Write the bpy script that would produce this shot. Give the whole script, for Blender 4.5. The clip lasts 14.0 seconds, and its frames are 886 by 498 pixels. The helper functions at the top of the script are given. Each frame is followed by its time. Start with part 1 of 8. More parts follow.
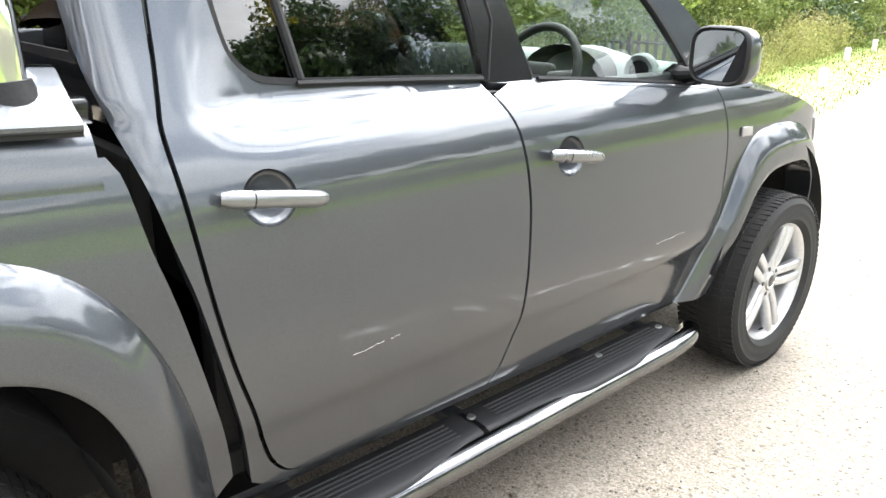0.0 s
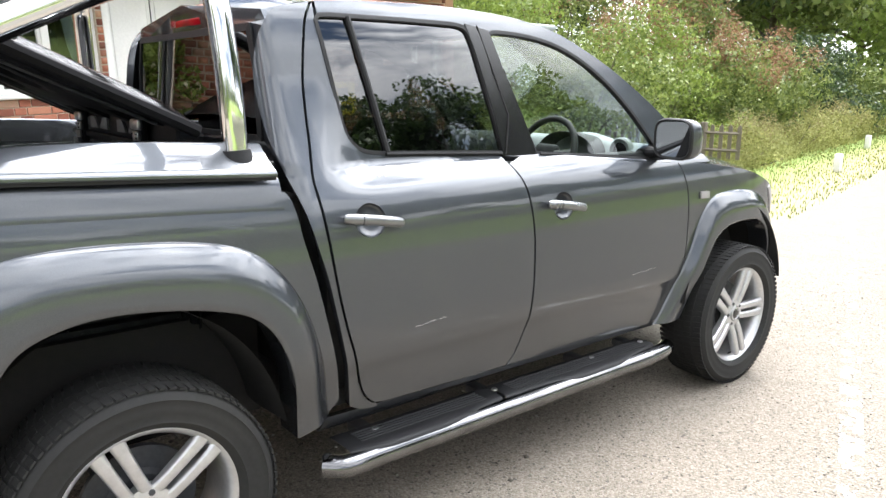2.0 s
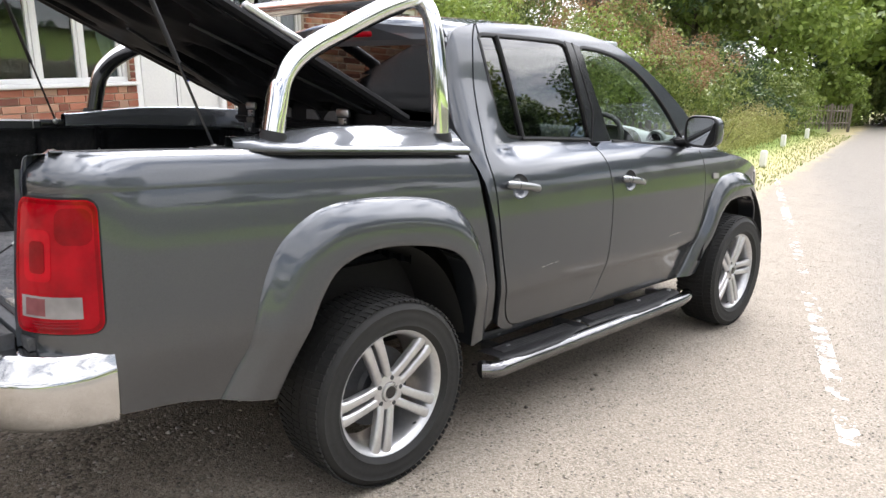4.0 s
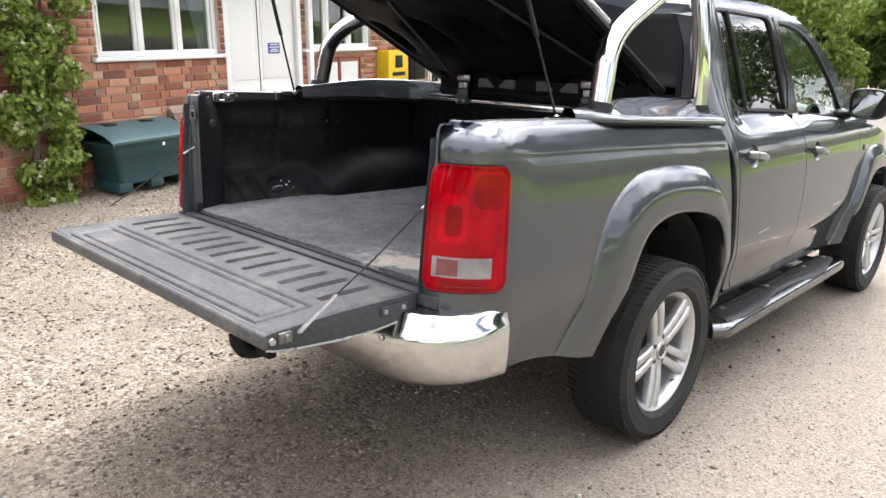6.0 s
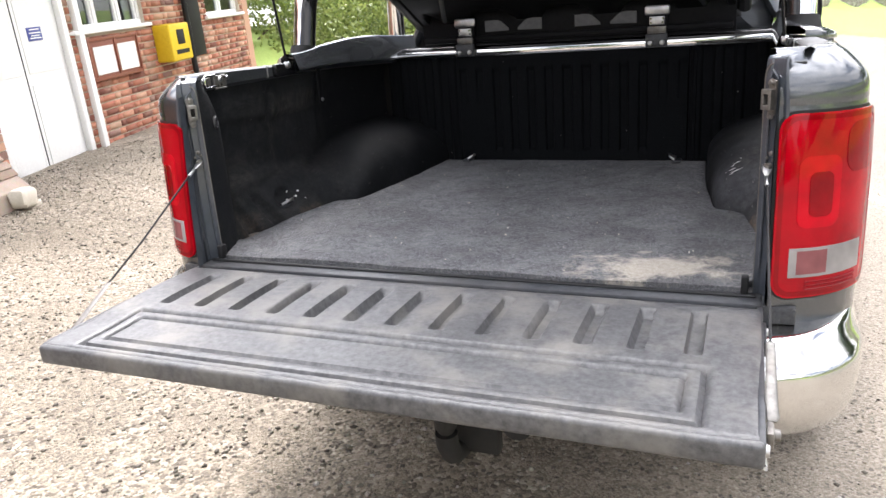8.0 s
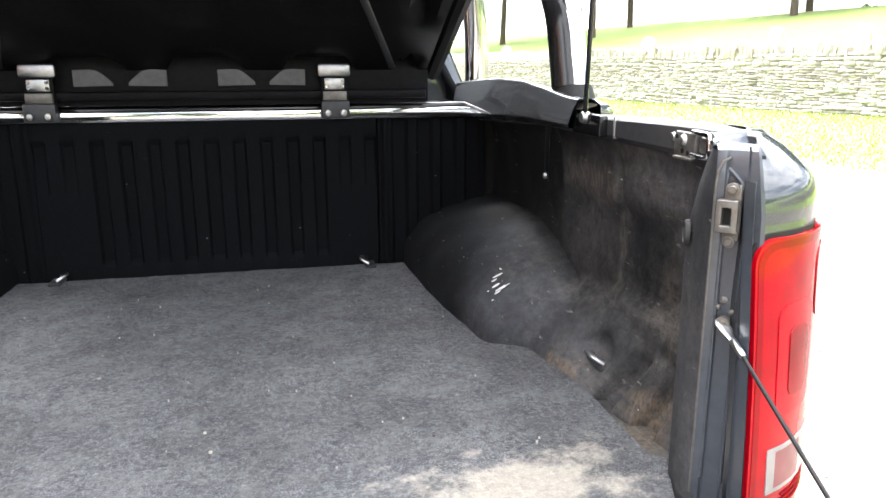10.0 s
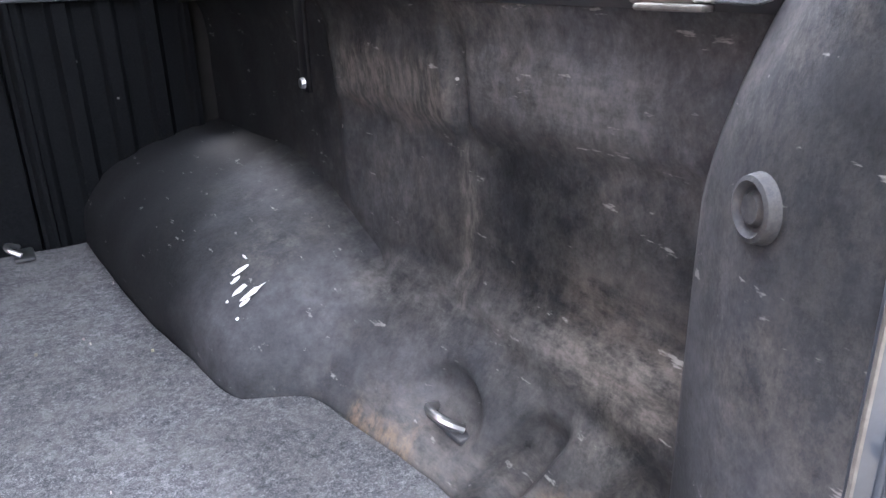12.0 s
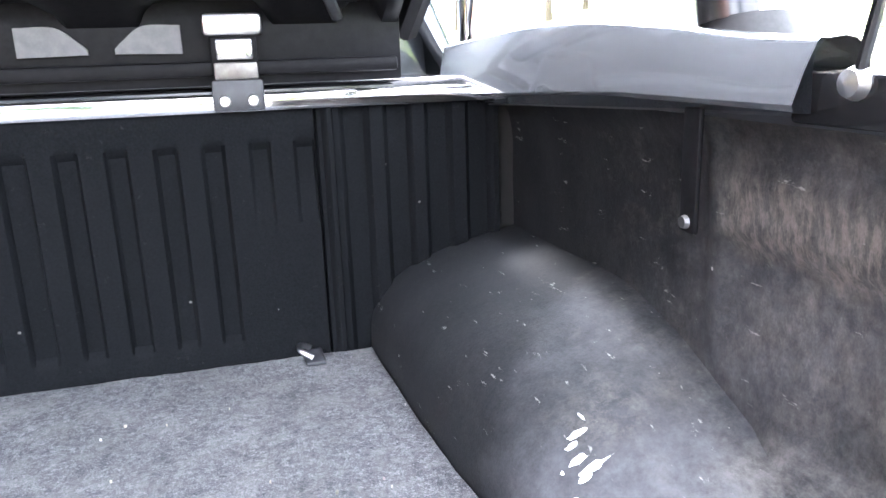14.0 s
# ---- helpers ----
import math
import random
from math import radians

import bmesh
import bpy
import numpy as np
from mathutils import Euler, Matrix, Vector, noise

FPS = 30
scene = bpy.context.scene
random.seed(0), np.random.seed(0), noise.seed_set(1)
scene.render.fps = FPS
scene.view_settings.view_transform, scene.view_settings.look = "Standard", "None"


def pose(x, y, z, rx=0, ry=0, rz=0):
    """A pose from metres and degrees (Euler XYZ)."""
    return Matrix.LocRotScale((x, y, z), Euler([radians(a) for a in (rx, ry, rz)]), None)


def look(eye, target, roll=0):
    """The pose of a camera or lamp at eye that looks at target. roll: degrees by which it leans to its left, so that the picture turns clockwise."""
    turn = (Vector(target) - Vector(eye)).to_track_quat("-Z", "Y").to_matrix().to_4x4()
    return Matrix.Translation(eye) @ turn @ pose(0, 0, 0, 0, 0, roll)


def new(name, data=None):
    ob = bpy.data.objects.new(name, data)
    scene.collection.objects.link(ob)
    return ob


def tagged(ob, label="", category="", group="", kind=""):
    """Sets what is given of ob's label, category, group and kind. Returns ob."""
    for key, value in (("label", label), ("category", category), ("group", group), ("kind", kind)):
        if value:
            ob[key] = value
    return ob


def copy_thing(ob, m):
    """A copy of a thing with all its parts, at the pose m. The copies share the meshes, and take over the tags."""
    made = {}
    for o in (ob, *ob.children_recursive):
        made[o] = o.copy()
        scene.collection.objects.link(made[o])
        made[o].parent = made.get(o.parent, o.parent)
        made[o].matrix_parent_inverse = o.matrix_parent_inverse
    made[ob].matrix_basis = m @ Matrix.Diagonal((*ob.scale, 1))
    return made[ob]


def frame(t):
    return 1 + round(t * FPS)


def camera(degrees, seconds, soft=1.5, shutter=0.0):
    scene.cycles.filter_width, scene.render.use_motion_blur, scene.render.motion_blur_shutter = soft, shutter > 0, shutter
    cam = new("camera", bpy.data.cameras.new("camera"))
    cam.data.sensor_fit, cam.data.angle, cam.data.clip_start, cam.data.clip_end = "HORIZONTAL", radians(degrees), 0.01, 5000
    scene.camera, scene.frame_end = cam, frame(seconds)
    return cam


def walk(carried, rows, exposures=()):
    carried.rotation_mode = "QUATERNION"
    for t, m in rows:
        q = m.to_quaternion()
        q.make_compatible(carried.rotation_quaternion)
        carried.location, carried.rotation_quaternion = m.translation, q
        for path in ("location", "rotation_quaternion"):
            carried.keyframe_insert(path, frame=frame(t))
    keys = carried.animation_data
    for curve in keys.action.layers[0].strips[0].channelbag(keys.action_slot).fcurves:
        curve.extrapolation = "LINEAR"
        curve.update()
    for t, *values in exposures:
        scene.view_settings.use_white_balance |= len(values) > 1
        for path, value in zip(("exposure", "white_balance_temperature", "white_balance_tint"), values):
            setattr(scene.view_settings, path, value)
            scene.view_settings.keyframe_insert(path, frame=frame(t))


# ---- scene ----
cam = camera(62.0, 14.0)
PATH = [
    (0, (2.188, 0.114, 1.51), (0.774, 1.37, 0.86), 0.7),
    (0.5, (2.336, -0.028, 1.538), (0.949, 1.31, 1.004), -0.1),
    (1, (2.496, -0.164, 1.566), (1.054, 1.14, 1.096), 0.2),
    (1.5, (2.773, -0.302, 1.555), (1.259, 0.926, 1.109), 1.1),
    (2, (2.922, -0.505, 1.563), (1.394, 0.712, 1.131), 0.5),
    (2.5, (3.002, -0.818, 1.557), (1.513, 0.441, 1.112), 0.1),
    (2.7, (3.028, -0.934, 1.572), (1.548, 0.337, 1.133), 1.1),
    (4.8, (2.911, -2.203, 1.573), (1.568, -0.793, 1.118), 1.3),
    (5, (2.848, -2.295, 1.573), (1.499, -0.901, 1.087), 1.7),
    (5.5, (2.579, -2.543, 1.549), (1.276, -1.105, 1.066), 1.0),
    (6, (2.255, -2.708, 1.538), (0.924, -1.304, 1.032), 1.9),
    (6.5, (1.879, -2.758, 1.53), (0.517, -1.403, 0.971), 1.5),
    (7, (1.456, -2.825, 1.483), (0.174, -1.401, 0.91), 0.9),
    (7.2, (1.277, -2.849, 1.483), (0.114, -1.34, 0.876), -1.1),
    (9.3, (0.229, -2.286, 1.439), (0.082, -0.373, 0.872), -0.9),
    (9.5, (0.216, -2.168, 1.445), (0.196, -0.253, 0.869), -0.4),
    (10, (0.195, -1.936, 1.44), (0.607, -0.039, 0.959), -0.1),
    (10.5, (0.174, -1.736, 1.441), (1.08, -0.035, 0.905), -2.0),
    (11, (0.232, -1.562, 1.426), (1.199, 0.117, 0.93), -1.2),
    (11.5, (0.323, -1.395, 1.383), (1.282, 0.169, 0.588), -0.4),
    (12, (0.419, -1.261, 1.334), (1.405, 0.325, 0.618), -1.5),
    (12.5, (0.44, -1.16, 1.329), (1.394, 0.484, 0.705), -2.4),
    (13, (0.406, -1.09, 1.333), (1.201, 0.647, 0.74), -2.6),
    (13.5, (0.364, -1.051, 1.35), (1.012, 0.752, 0.779), -2.2),
    (14, (0.341, -1.029, 1.374), (0.848, 0.837, 0.863), -1.9),
]
EXPOSURES = [(0, 1.60, 6400, 9), (1.5, 1.20, 6350, 10), (2.7, 0.92, 6300, 12), (4.8, 0.68, 6450, 14), (6.0, 0.90, 6450, 14), (7.2, 0.91, 6450, 15), (9.3, 1.98, 6500, 12), (10.0, 2.12, 6450, 11), (10.5, 2.20, 6400, 10), (11.2, 2.16, 6250, 11), (12.0, 2.98, 5900, 16), (12.5, 3.53, 5900, 16), (13.5, 4.08, 5900, 14), (14, 4.18, 5900, 14)]
walk(cam, [(t, look(eye, target, roll)) for t, eye, target, roll in PATH], EXPOSURES)

# ---- sky and sun ----
SUN_FROM = (-1.8, 4.9, 8.4)
world = bpy.data.worlds.new("sky")
scene.world = world
world.use_nodes = True
wn, wl = world.node_tree.nodes, world.node_tree.links
sky = wn.new("ShaderNodeTexSky")
sky.sky_type = "NISHITA"
sky.sun_disc = False
sky.sun_elevation, sky.sun_rotation = radians(58), radians(-20)
sky_coord = wn.new("ShaderNodeTexCoord")
sky_map = wn.new("ShaderNodeMapping")
sky_map.inputs["Scale"].default_value = (1.6, 1.6, 4.2)
cloud_noise = wn.new("ShaderNodeTexNoise")
cloud_noise.inputs["Scale"].default_value = 1.7
cloud_noise.inputs["Detail"].default_value = 7
cloud_noise.inputs["Roughness"].default_value = 0.58
cloud_ramp = wn.new("ShaderNodeValToRGB")
cloud_ramp.color_ramp.elements[0].position = 0.36
cloud_ramp.color_ramp.elements[1].position = 0.52
cloud_shade = wn.new("ShaderNodeTexNoise")
cloud_shade.inputs["Scale"].default_value = 3.1
cloud_shade.inputs["Detail"].default_value = 6
cloud_tone = wn.new("ShaderNodeValToRGB")
cloud_tone.color_ramp.elements[0].color = (11.5, 11.9, 12.5, 1)
cloud_tone.color_ramp.elements[1].color = (21.0, 21.0, 21.0, 1)
cloud_tone.color_ramp.elements[0].position = 0.32
cloud_tone.color_ramp.elements[1].position = 0.66
sky_mix = wn.new("ShaderNodeMixRGB")
wl.new(sky_coord.outputs["Generated"], sky_map.inputs["Vector"])
wl.new(sky_map.outputs["Vector"], cloud_noise.inputs["Vector"])
wl.new(sky_map.outputs["Vector"], cloud_shade.inputs["Vector"])
wl.new(cloud_noise.outputs["Fac"], cloud_ramp.inputs["Fac"])
wl.new(cloud_shade.outputs["Fac"], cloud_tone.inputs["Fac"])
wl.new(cloud_ramp.outputs["Color"], sky_mix.inputs["Fac"])
wl.new(sky.outputs["Color"], sky_mix.inputs["Color1"])
# clouds scatter more light near the sun
toward = wn.new("ShaderNodeVectorMath")
toward.operation = "DOT_PRODUCT"
toward.inputs[1].default_value = Vector(SUN_FROM).normalized()
wl.new(sky_coord.outputs["Generated"], toward.inputs[0])
lobe = wn.new("ShaderNodeMath")
lobe.operation = "POWER"
lobe.use_clamp = True
wl.new(toward.outputs["Value"], lobe.inputs[0])
lobe.inputs[1].default_value = 5.0
gain = wn.new("ShaderNodeMath")
gain.operation = "MULTIPLY_ADD"
wl.new(lobe.outputs[0], gain.inputs[0])
gain.inputs[1].default_value, gain.inputs[2].default_value = 6.0, 1.0
# and an overcast sky is brighter overhead than at the horizon
height = wn.new("ShaderNodeSeparateXYZ")
wl.new(sky_coord.outputs["Generated"], height.inputs[0])
zenith = wn.new("ShaderNodeMath")
zenith.operation = "MULTIPLY_ADD"
wl.new(height.outputs["Z"], zenith.inputs[0])
zenith.inputs[1].default_value, zenith.inputs[2].default_value = 0.28, 0.80
both = wn.new("ShaderNodeMath")
both.operation = "MULTIPLY"
wl.new(gain.outputs[0], both.inputs[0])
wl.new(zenith.outputs[0], both.inputs[1])
lit_cloud = wn.new("ShaderNodeVectorMath")
lit_cloud.operation = "SCALE"
wl.new(cloud_tone.outputs["Color"], lit_cloud.inputs[0])
wl.new(both.outputs[0], lit_cloud.inputs["Scale"])
wl.new(lit_cloud.outputs["Vector"], sky_mix.inputs["Color2"])
wl.new(sky_mix.outputs["Color"], wn["Background"].inputs["Color"])
wn["Background"].inputs["Strength"].default_value = 0.081

sun = new("sun", bpy.data.lights.new("sun", "SUN"))
sun.data.energy = 1.5
sun.data.angle = radians(14)
sun.data.color = (1.0, 0.95, 0.88)
sun.matrix_world = look(SUN_FROM, (0, 0, 0))


# ---- materials ----
def nodes_of(name):
    m = bpy.data.materials.new(name)
    m.use_nodes = True
    return m, m.node_tree.nodes, m.node_tree.links, m.node_tree.nodes["Principled BSDF"]


def ramp_node(n, stops):
    r = n.new("ShaderNodeValToRGB")
    while len(r.color_ramp.elements) < len(stops):
        r.color_ramp.elements.new(0.5)
    for e, (p, c) in zip(r.color_ramp.elements, stops):
        e.position, e.color = p, (*c, 1) if len(c) == 3 else c
    return r


def noise_node(n, l, scale, detail=5, rough=0.6, vector=None, stretch=None):
    t = n.new("ShaderNodeTexNoise")
    t.inputs["Scale"].default_value, t.inputs["Detail"].default_value, t.inputs["Roughness"].default_value = scale, detail, rough
    if vector is None:
        vector = n.new("ShaderNodeTexCoord").outputs["Object"]
    if stretch:
        mp = n.new("ShaderNodeMapping")
        mp.inputs["Scale"].default_value = stretch
        l.new(vector, mp.inputs["Vector"])
        vector = mp.outputs["Vector"]
    l.new(vector, t.inputs["Vector"])
    return t


def mix_col(n, l, fac, a, b, mode="MIX"):
    m = n.new("ShaderNodeMixRGB")
    m.blend_type = mode
    for sock, v in ((m.inputs["Fac"], fac), (m.inputs["Color1"], a), (m.inputs["Color2"], b)):
        if isinstance(v, (int, float)):
            sock.default_value = v
        elif isinstance(v, tuple):
            sock.default_value = (*v, 1) if len(v) == 3 else v
        else:
            l.new(v, sock)
    return m.outputs["Color"]


def calc(n, l, op, a, b=0.0, c=None):
    m = n.new("ShaderNodeMath")
    m.operation = op
    for sock, v in zip(m.inputs, (a, b, c)):
        if v is None:
            continue
        if isinstance(v, (int, float)):
            sock.default_value = v
        else:
            l.new(v, sock)
    return m.outputs[0]


def bump_to(n, l, p, height, strength=0.3, distance=0.01):
    b = n.new("ShaderNodeBump")
    b.inputs["Strength"].default_value, b.inputs["Distance"].default_value = strength, distance
    l.new(height, b.inputs["Height"])
    l.new(b.outputs["Normal"], p.inputs["Normal"])


def surface(name, a, b, scale=30, rough=0.6, rough_b=None, metal=0.0, coat=0.0, bump=0.2, dist=0.002, big=3.0, stain=None, stain_amount=0.5, stretch=None, spec=0.5):
    """A material of two tones in fine grain, with a larger stain over it."""
    m, n, l, p = nodes_of(name)
    fine = noise_node(n, l, scale, 6, 0.65, stretch=stretch)
    large = noise_node(n, l, big, 5, 0.6)
    r = ramp_node(n, [(0.3, a), (0.7, b)])
    l.new(fine.outputs["Fac"], r.inputs["Fac"])
    col = r.outputs["Color"]
    if stain:
        cut = ramp_node(n, [(0.48, (0, 0, 0)), (0.68, (stain_amount,) * 3)])
        l.new(large.outputs["Fac"], cut.inputs["Fac"])
        col = mix_col(n, l, cut.outputs["Color"], col, stain)
    l.new(col, p.inputs["Base Color"])
    rr = ramp_node(n, [(0.3, (rough,) * 3), (0.75, (rough if rough_b is None else rough_b,) * 3)])
    l.new(large.outputs["Fac"], rr.inputs["Fac"])
    l.new(rr.outputs["Color"], p.inputs["Roughness"])
    p.inputs["Metallic"].default_value = metal
    p.inputs["Coat Weight"].default_value = coat
    p.inputs["Coat Roughness"].default_value = 0.04
    p.inputs["Specular IOR Level"].default_value = spec
    if bump:
        bump_to(n, l, p, fine.outputs["Fac"], bump, dist)
    return m


def paint_material():
    m, n, l, p = nodes_of("grey_metallic_paint")
    flake = noise_node(n, l, 900, 2, 0.5)
    film = noise_node(n, l, 2.2, 5, 0.6)
    r = ramp_node(n, [(0.35, (0.206, 0.216, 0.235)), (0.65, (0.331, 0.346, 0.375))])
    l.new(flake.outputs["Fac"], r.inputs["Fac"])
    dust = ramp_node(n, [(0.5, (0, 0, 0)), (0.8, (0.10, 0.10, 0.10))])
    l.new(film.outputs["Fac"], dust.inputs["Fac"])
    l.new(mix_col(n, l, dust.outputs["Color"], r.outputs["Color"], (0.40, 0.38, 0.35)), p.inputs["Base Color"])
    p.inputs["Metallic"].default_value = 0.9
    p.inputs["Roughness"].default_value = 0.45
    p.inputs["Coat Weight"].default_value = 1.0
    p.inputs["Coat IOR"].default_value = 1.60
    p.inputs["Coat Tint"].default_value = (0.284, 0.294, 0.304, 1)
    cr = ramp_node(n, [(0.3, (0.04,) * 3), (0.8, (0.08,) * 3)])
    l.new(film.outputs["Fac"], cr.inputs["Fac"])
    l.new(cr.outputs["Color"], p.inputs["Coat Roughness"])
    return m


def glass_material(name, tint, mirror=0.07):
    """Thin glass, alike from both sides: clear in front view, more of a mirror at a slant."""
    m = bpy.data.materials.new(name)
    m.use_nodes = True
    n, l = m.node_tree.nodes, m.node_tree.links
    n.remove(n["Principled BSDF"])
    clear, gloss, mix, face = n.new("ShaderNodeBsdfTransparent"), n.new("ShaderNodeBsdfGlossy"), n.new("ShaderNodeMixShader"), n.new("ShaderNodeLayerWeight")
    clear.inputs["Color"].default_value = (*tint, 1)
    gloss.inputs["Roughness"].default_value = 0.0
    gloss.inputs["Color"].default_value = (1, 1, 1, 1)
    face.inputs["Blend"].default_value = 0.5
    slant = calc(n, l, "POWER", face.outputs["Facing"], 5.0)
    l.new(calc(n, l, "MULTIPLY_ADD", slant, 1 - mirror, mirror), mix.inputs[0])
    l.new(clear.outputs[0], mix.inputs[1])
    l.new(gloss.outputs[0], mix.inputs[2])
    l.new(mix.outputs[0], n["Material Output"].inputs["Surface"])
    return m


def lens_material(name, col, rough=0.08):
    m, n, l, p = nodes_of(name)
    facet = n.new("ShaderNodeTexVoronoi")
    facet.inputs["Scale"].default_value = 160
    l.new(n.new("ShaderNodeTexCoord").outputs["Object"], facet.inputs["Vector"])
    big = noise_node(n, l, 9, 3, 0.5)
    r = ramp_node(n, [(0.35, tuple(c * 0.6 for c in col)), (0.62, col)])
    l.new(big.outputs["Fac"], r.inputs["Fac"])
    l.new(r.outputs["Color"], p.inputs["Base Color"])
    p.inputs["Roughness"].default_value = rough
    p.inputs["Coat Weight"].default_value = 0.35
    p.inputs["Specular IOR Level"].default_value = 0.05
    p.inputs["Coat Roughness"].default_value = 0.01
    p.inputs["Transmission Weight"].default_value = 0.0
    bump_to(n, l, p, facet.outputs["Distance"], 0.12, 0.001)
    return m


def leaf_material(name, dark, light, gloss=0.45):
    m, n, l, p = nodes_of(name)
    geo = n.new("ShaderNodeNewGeometry")
    r = ramp_node(n, [(0.0, dark), (0.55, tuple((x + y) / 2 for x, y in zip(dark, light))), (1.0, light)])
    l.new(geo.outputs["Random Per Island"], r.inputs["Fac"])
    patch = noise_node(n, l, 0.9, 3, 0.5)
    l.new(mix_col(n, l, calc(n, l, "MULTIPLY", patch.outputs["Fac"], 0.5), r.outputs["Color"], dark), p.inputs["Base Color"])
    p.inputs["Roughness"].default_value = gloss
    p.inputs["Specular IOR Level"].default_value = 0.35
    tr = n.new("ShaderNodeBsdfTranslucent")
    l.new(r.outputs["Color"], tr.inputs["Color"])
    mx = n.new("ShaderNodeMixShader")
    mx.inputs[0].default_value = 0.35
    l.new(p.outputs[0], mx.inputs[1])
    l.new(tr.outputs[0], mx.inputs[2])
    l.new(mx.outputs[0], n["Material Output"].inputs["Surface"])
    return m


def varied(name, stops, rough=0.85, scale=40, bump=0.5, dist=0.004, island=False, dirt=None):
    """Each piece takes its own tone; fine grain and relief on top."""
    m, n, l, p = nodes_of(name)
    if island:
        rnd = n.new("ShaderNodeNewGeometry").outputs["Random Per Island"]
    else:
        rnd = n.new("ShaderNodeObjectInfo").outputs["Random"]
    r = ramp_node(n, stops)
    l.new(rnd, r.inputs["Fac"])
    pos = n.new("ShaderNodeNewGeometry").outputs["Position"]
    grain = noise_node(n, l, scale, 6, 0.7, vector=pos)
    col = mix_col(n, l, 0.45, r.outputs["Color"], mix_col(n, l, 1.0, r.outputs["Color"], grain.outputs["Color"], "MULTIPLY"))
    if dirt:
        big = noise_node(n, l, 2.5, 5, 0.65, vector=pos)
        cut = ramp_node(n, [(0.52, (0, 0, 0)), (0.76, (0.5,) * 3)])
        l.new(big.outputs["Fac"], cut.inputs["Fac"])
        col = mix_col(n, l, cut.outputs["Color"], col, dirt)
    l.new(col, p.inputs["Base Color"])
    p.inputs["Roughness"].default_value = rough
    bump_to(n, l, p, grain.outputs["Fac"], bump, dist)
    return m


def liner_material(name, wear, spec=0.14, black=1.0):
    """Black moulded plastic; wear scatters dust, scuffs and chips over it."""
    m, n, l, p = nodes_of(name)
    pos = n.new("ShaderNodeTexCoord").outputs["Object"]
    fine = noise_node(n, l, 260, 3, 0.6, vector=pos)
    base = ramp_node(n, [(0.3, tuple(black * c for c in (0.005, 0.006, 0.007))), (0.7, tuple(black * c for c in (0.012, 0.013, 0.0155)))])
    l.new(fine.outputs["Fac"], base.inputs["Fac"])
    # broad patches of grey film: dust, with sky sheen put into the colour
    cloud = noise_node(n, l, 3.4, 5, 0.6, vector=pos)
    film = ramp_node(n, [(0.36, (0.06,) * 3), (0.66, (1, 1, 1))])
    sep = n.new("ShaderNodeSeparateXYZ")
    l.new(pos, sep.inputs[0])
    # dust and mud thin out forwards: less scuffed there, and lid shade painted in
    rear_ramp = n.new("ShaderNodeMapRange")
    rear_ramp.inputs["From Min"].default_value, rear_ramp.inputs["From Max"].default_value = 0.05, -0.50
    rear_ramp.inputs["To Min"].default_value, rear_ramp.inputs["To Max"].default_value = -0.26, 0.05
    l.new(sep.outputs["Y"], rear_ramp.inputs["Value"])
    wear_and_light = rear_ramp.outputs["Result"]
    l.new(calc(n, l, "ADD", cloud.outputs["Fac"], wear_and_light), film.inputs["Fac"])
    grain = noise_node(n, l, 38, 8, 0.78, vector=pos)
    speck = ramp_node(n, [(0.36, (0.45,) * 3), (0.66, (1, 1, 1))])
    l.new(grain.outputs["Fac"], speck.inputs["Fac"])
    col = mix_col(n, l, calc(n, l, "MULTIPLY", calc(n, l, "MULTIPLY", film.outputs["Color"], speck.outputs["Color"]), 0.34 * wear), base.outputs["Color"], (0.20, 0.205, 0.225))
    # tan mud, rubbed on in patches
    patch = noise_node(n, l, 5.2, 4, 0.55, vector=pos)
    pr = ramp_node(n, [(0.50, (0, 0, 0)), (0.66, (1, 1, 1))])
    l.new(calc(n, l, "ADD", patch.outputs["Fac"], wear_and_light), pr.inputs["Fac"])
    drag = noise_node(n, l, 44, 9, 0.85, vector=pos, stretch=(1, 1, 0.7))
    dr = ramp_node(n, [(0.44, (0, 0, 0)), (0.66, (1, 1, 1))])
    l.new(drag.outputs["Fac"], dr.inputs["Fac"])
    mud = calc(n, l, "MULTIPLY", calc(n, l, "MULTIPLY_ADD", pr.outputs["Color"], 0.5, 0.05), dr.outputs["Color"])
    col = mix_col(n, l, calc(n, l, "MULTIPLY", mud, 0.40 * wear), col, (0.30, 0.272, 0.235))
    # dirt where loads have rubbed: streaks on the rolled band, a run down the channel, dust along the ledge; grey on
    # band and ledge also paints the light they catch
    def between(v, lo, hi, soft):
        steps = []
        for edge, way in ((lo, 1), (hi, -1)):
            mr = n.new("ShaderNodeMapRange")
            mr.interpolation_type = "SMOOTHSTEP"
            mr.inputs["From Min"].default_value, mr.inputs["From Max"].default_value = edge - soft * way, edge + soft * way
            l.new(v, mr.inputs["Value"])
            steps.append(mr.outputs["Result"])
        return calc(n, l, "MULTIPLY", *steps)

    ragged = noise_node(n, l, 22, 6, 0.7, vector=pos)
    sway = calc(n, l, "MULTIPLY_ADD", ragged.outputs["Fac"], 0.06, -0.03)
    Yw, Zw = calc(n, l, "ADD", sep.outputs["Y"], sway), calc(n, l, "ADD", sep.outputs["Z"], sway)
    streak = noise_node(n, l, 95, 6, 0.75, vector=pos, stretch=(1, 1, 0.30))
    st = ramp_node(n, [(0.42, (0.08,) * 3), (0.60, (1, 1, 1))])
    l.new(streak.outputs["Fac"], st.inputs["Fac"])
    along = noise_node(n, l, 60, 7, 0.8, vector=pos, stretch=(1, 0.35, 1))
    al = ramp_node(n, [(0.40, (0.1,) * 3), (0.62, (1, 1, 1))])
    l.new(along.outputs["Fac"], al.inputs["Fac"])
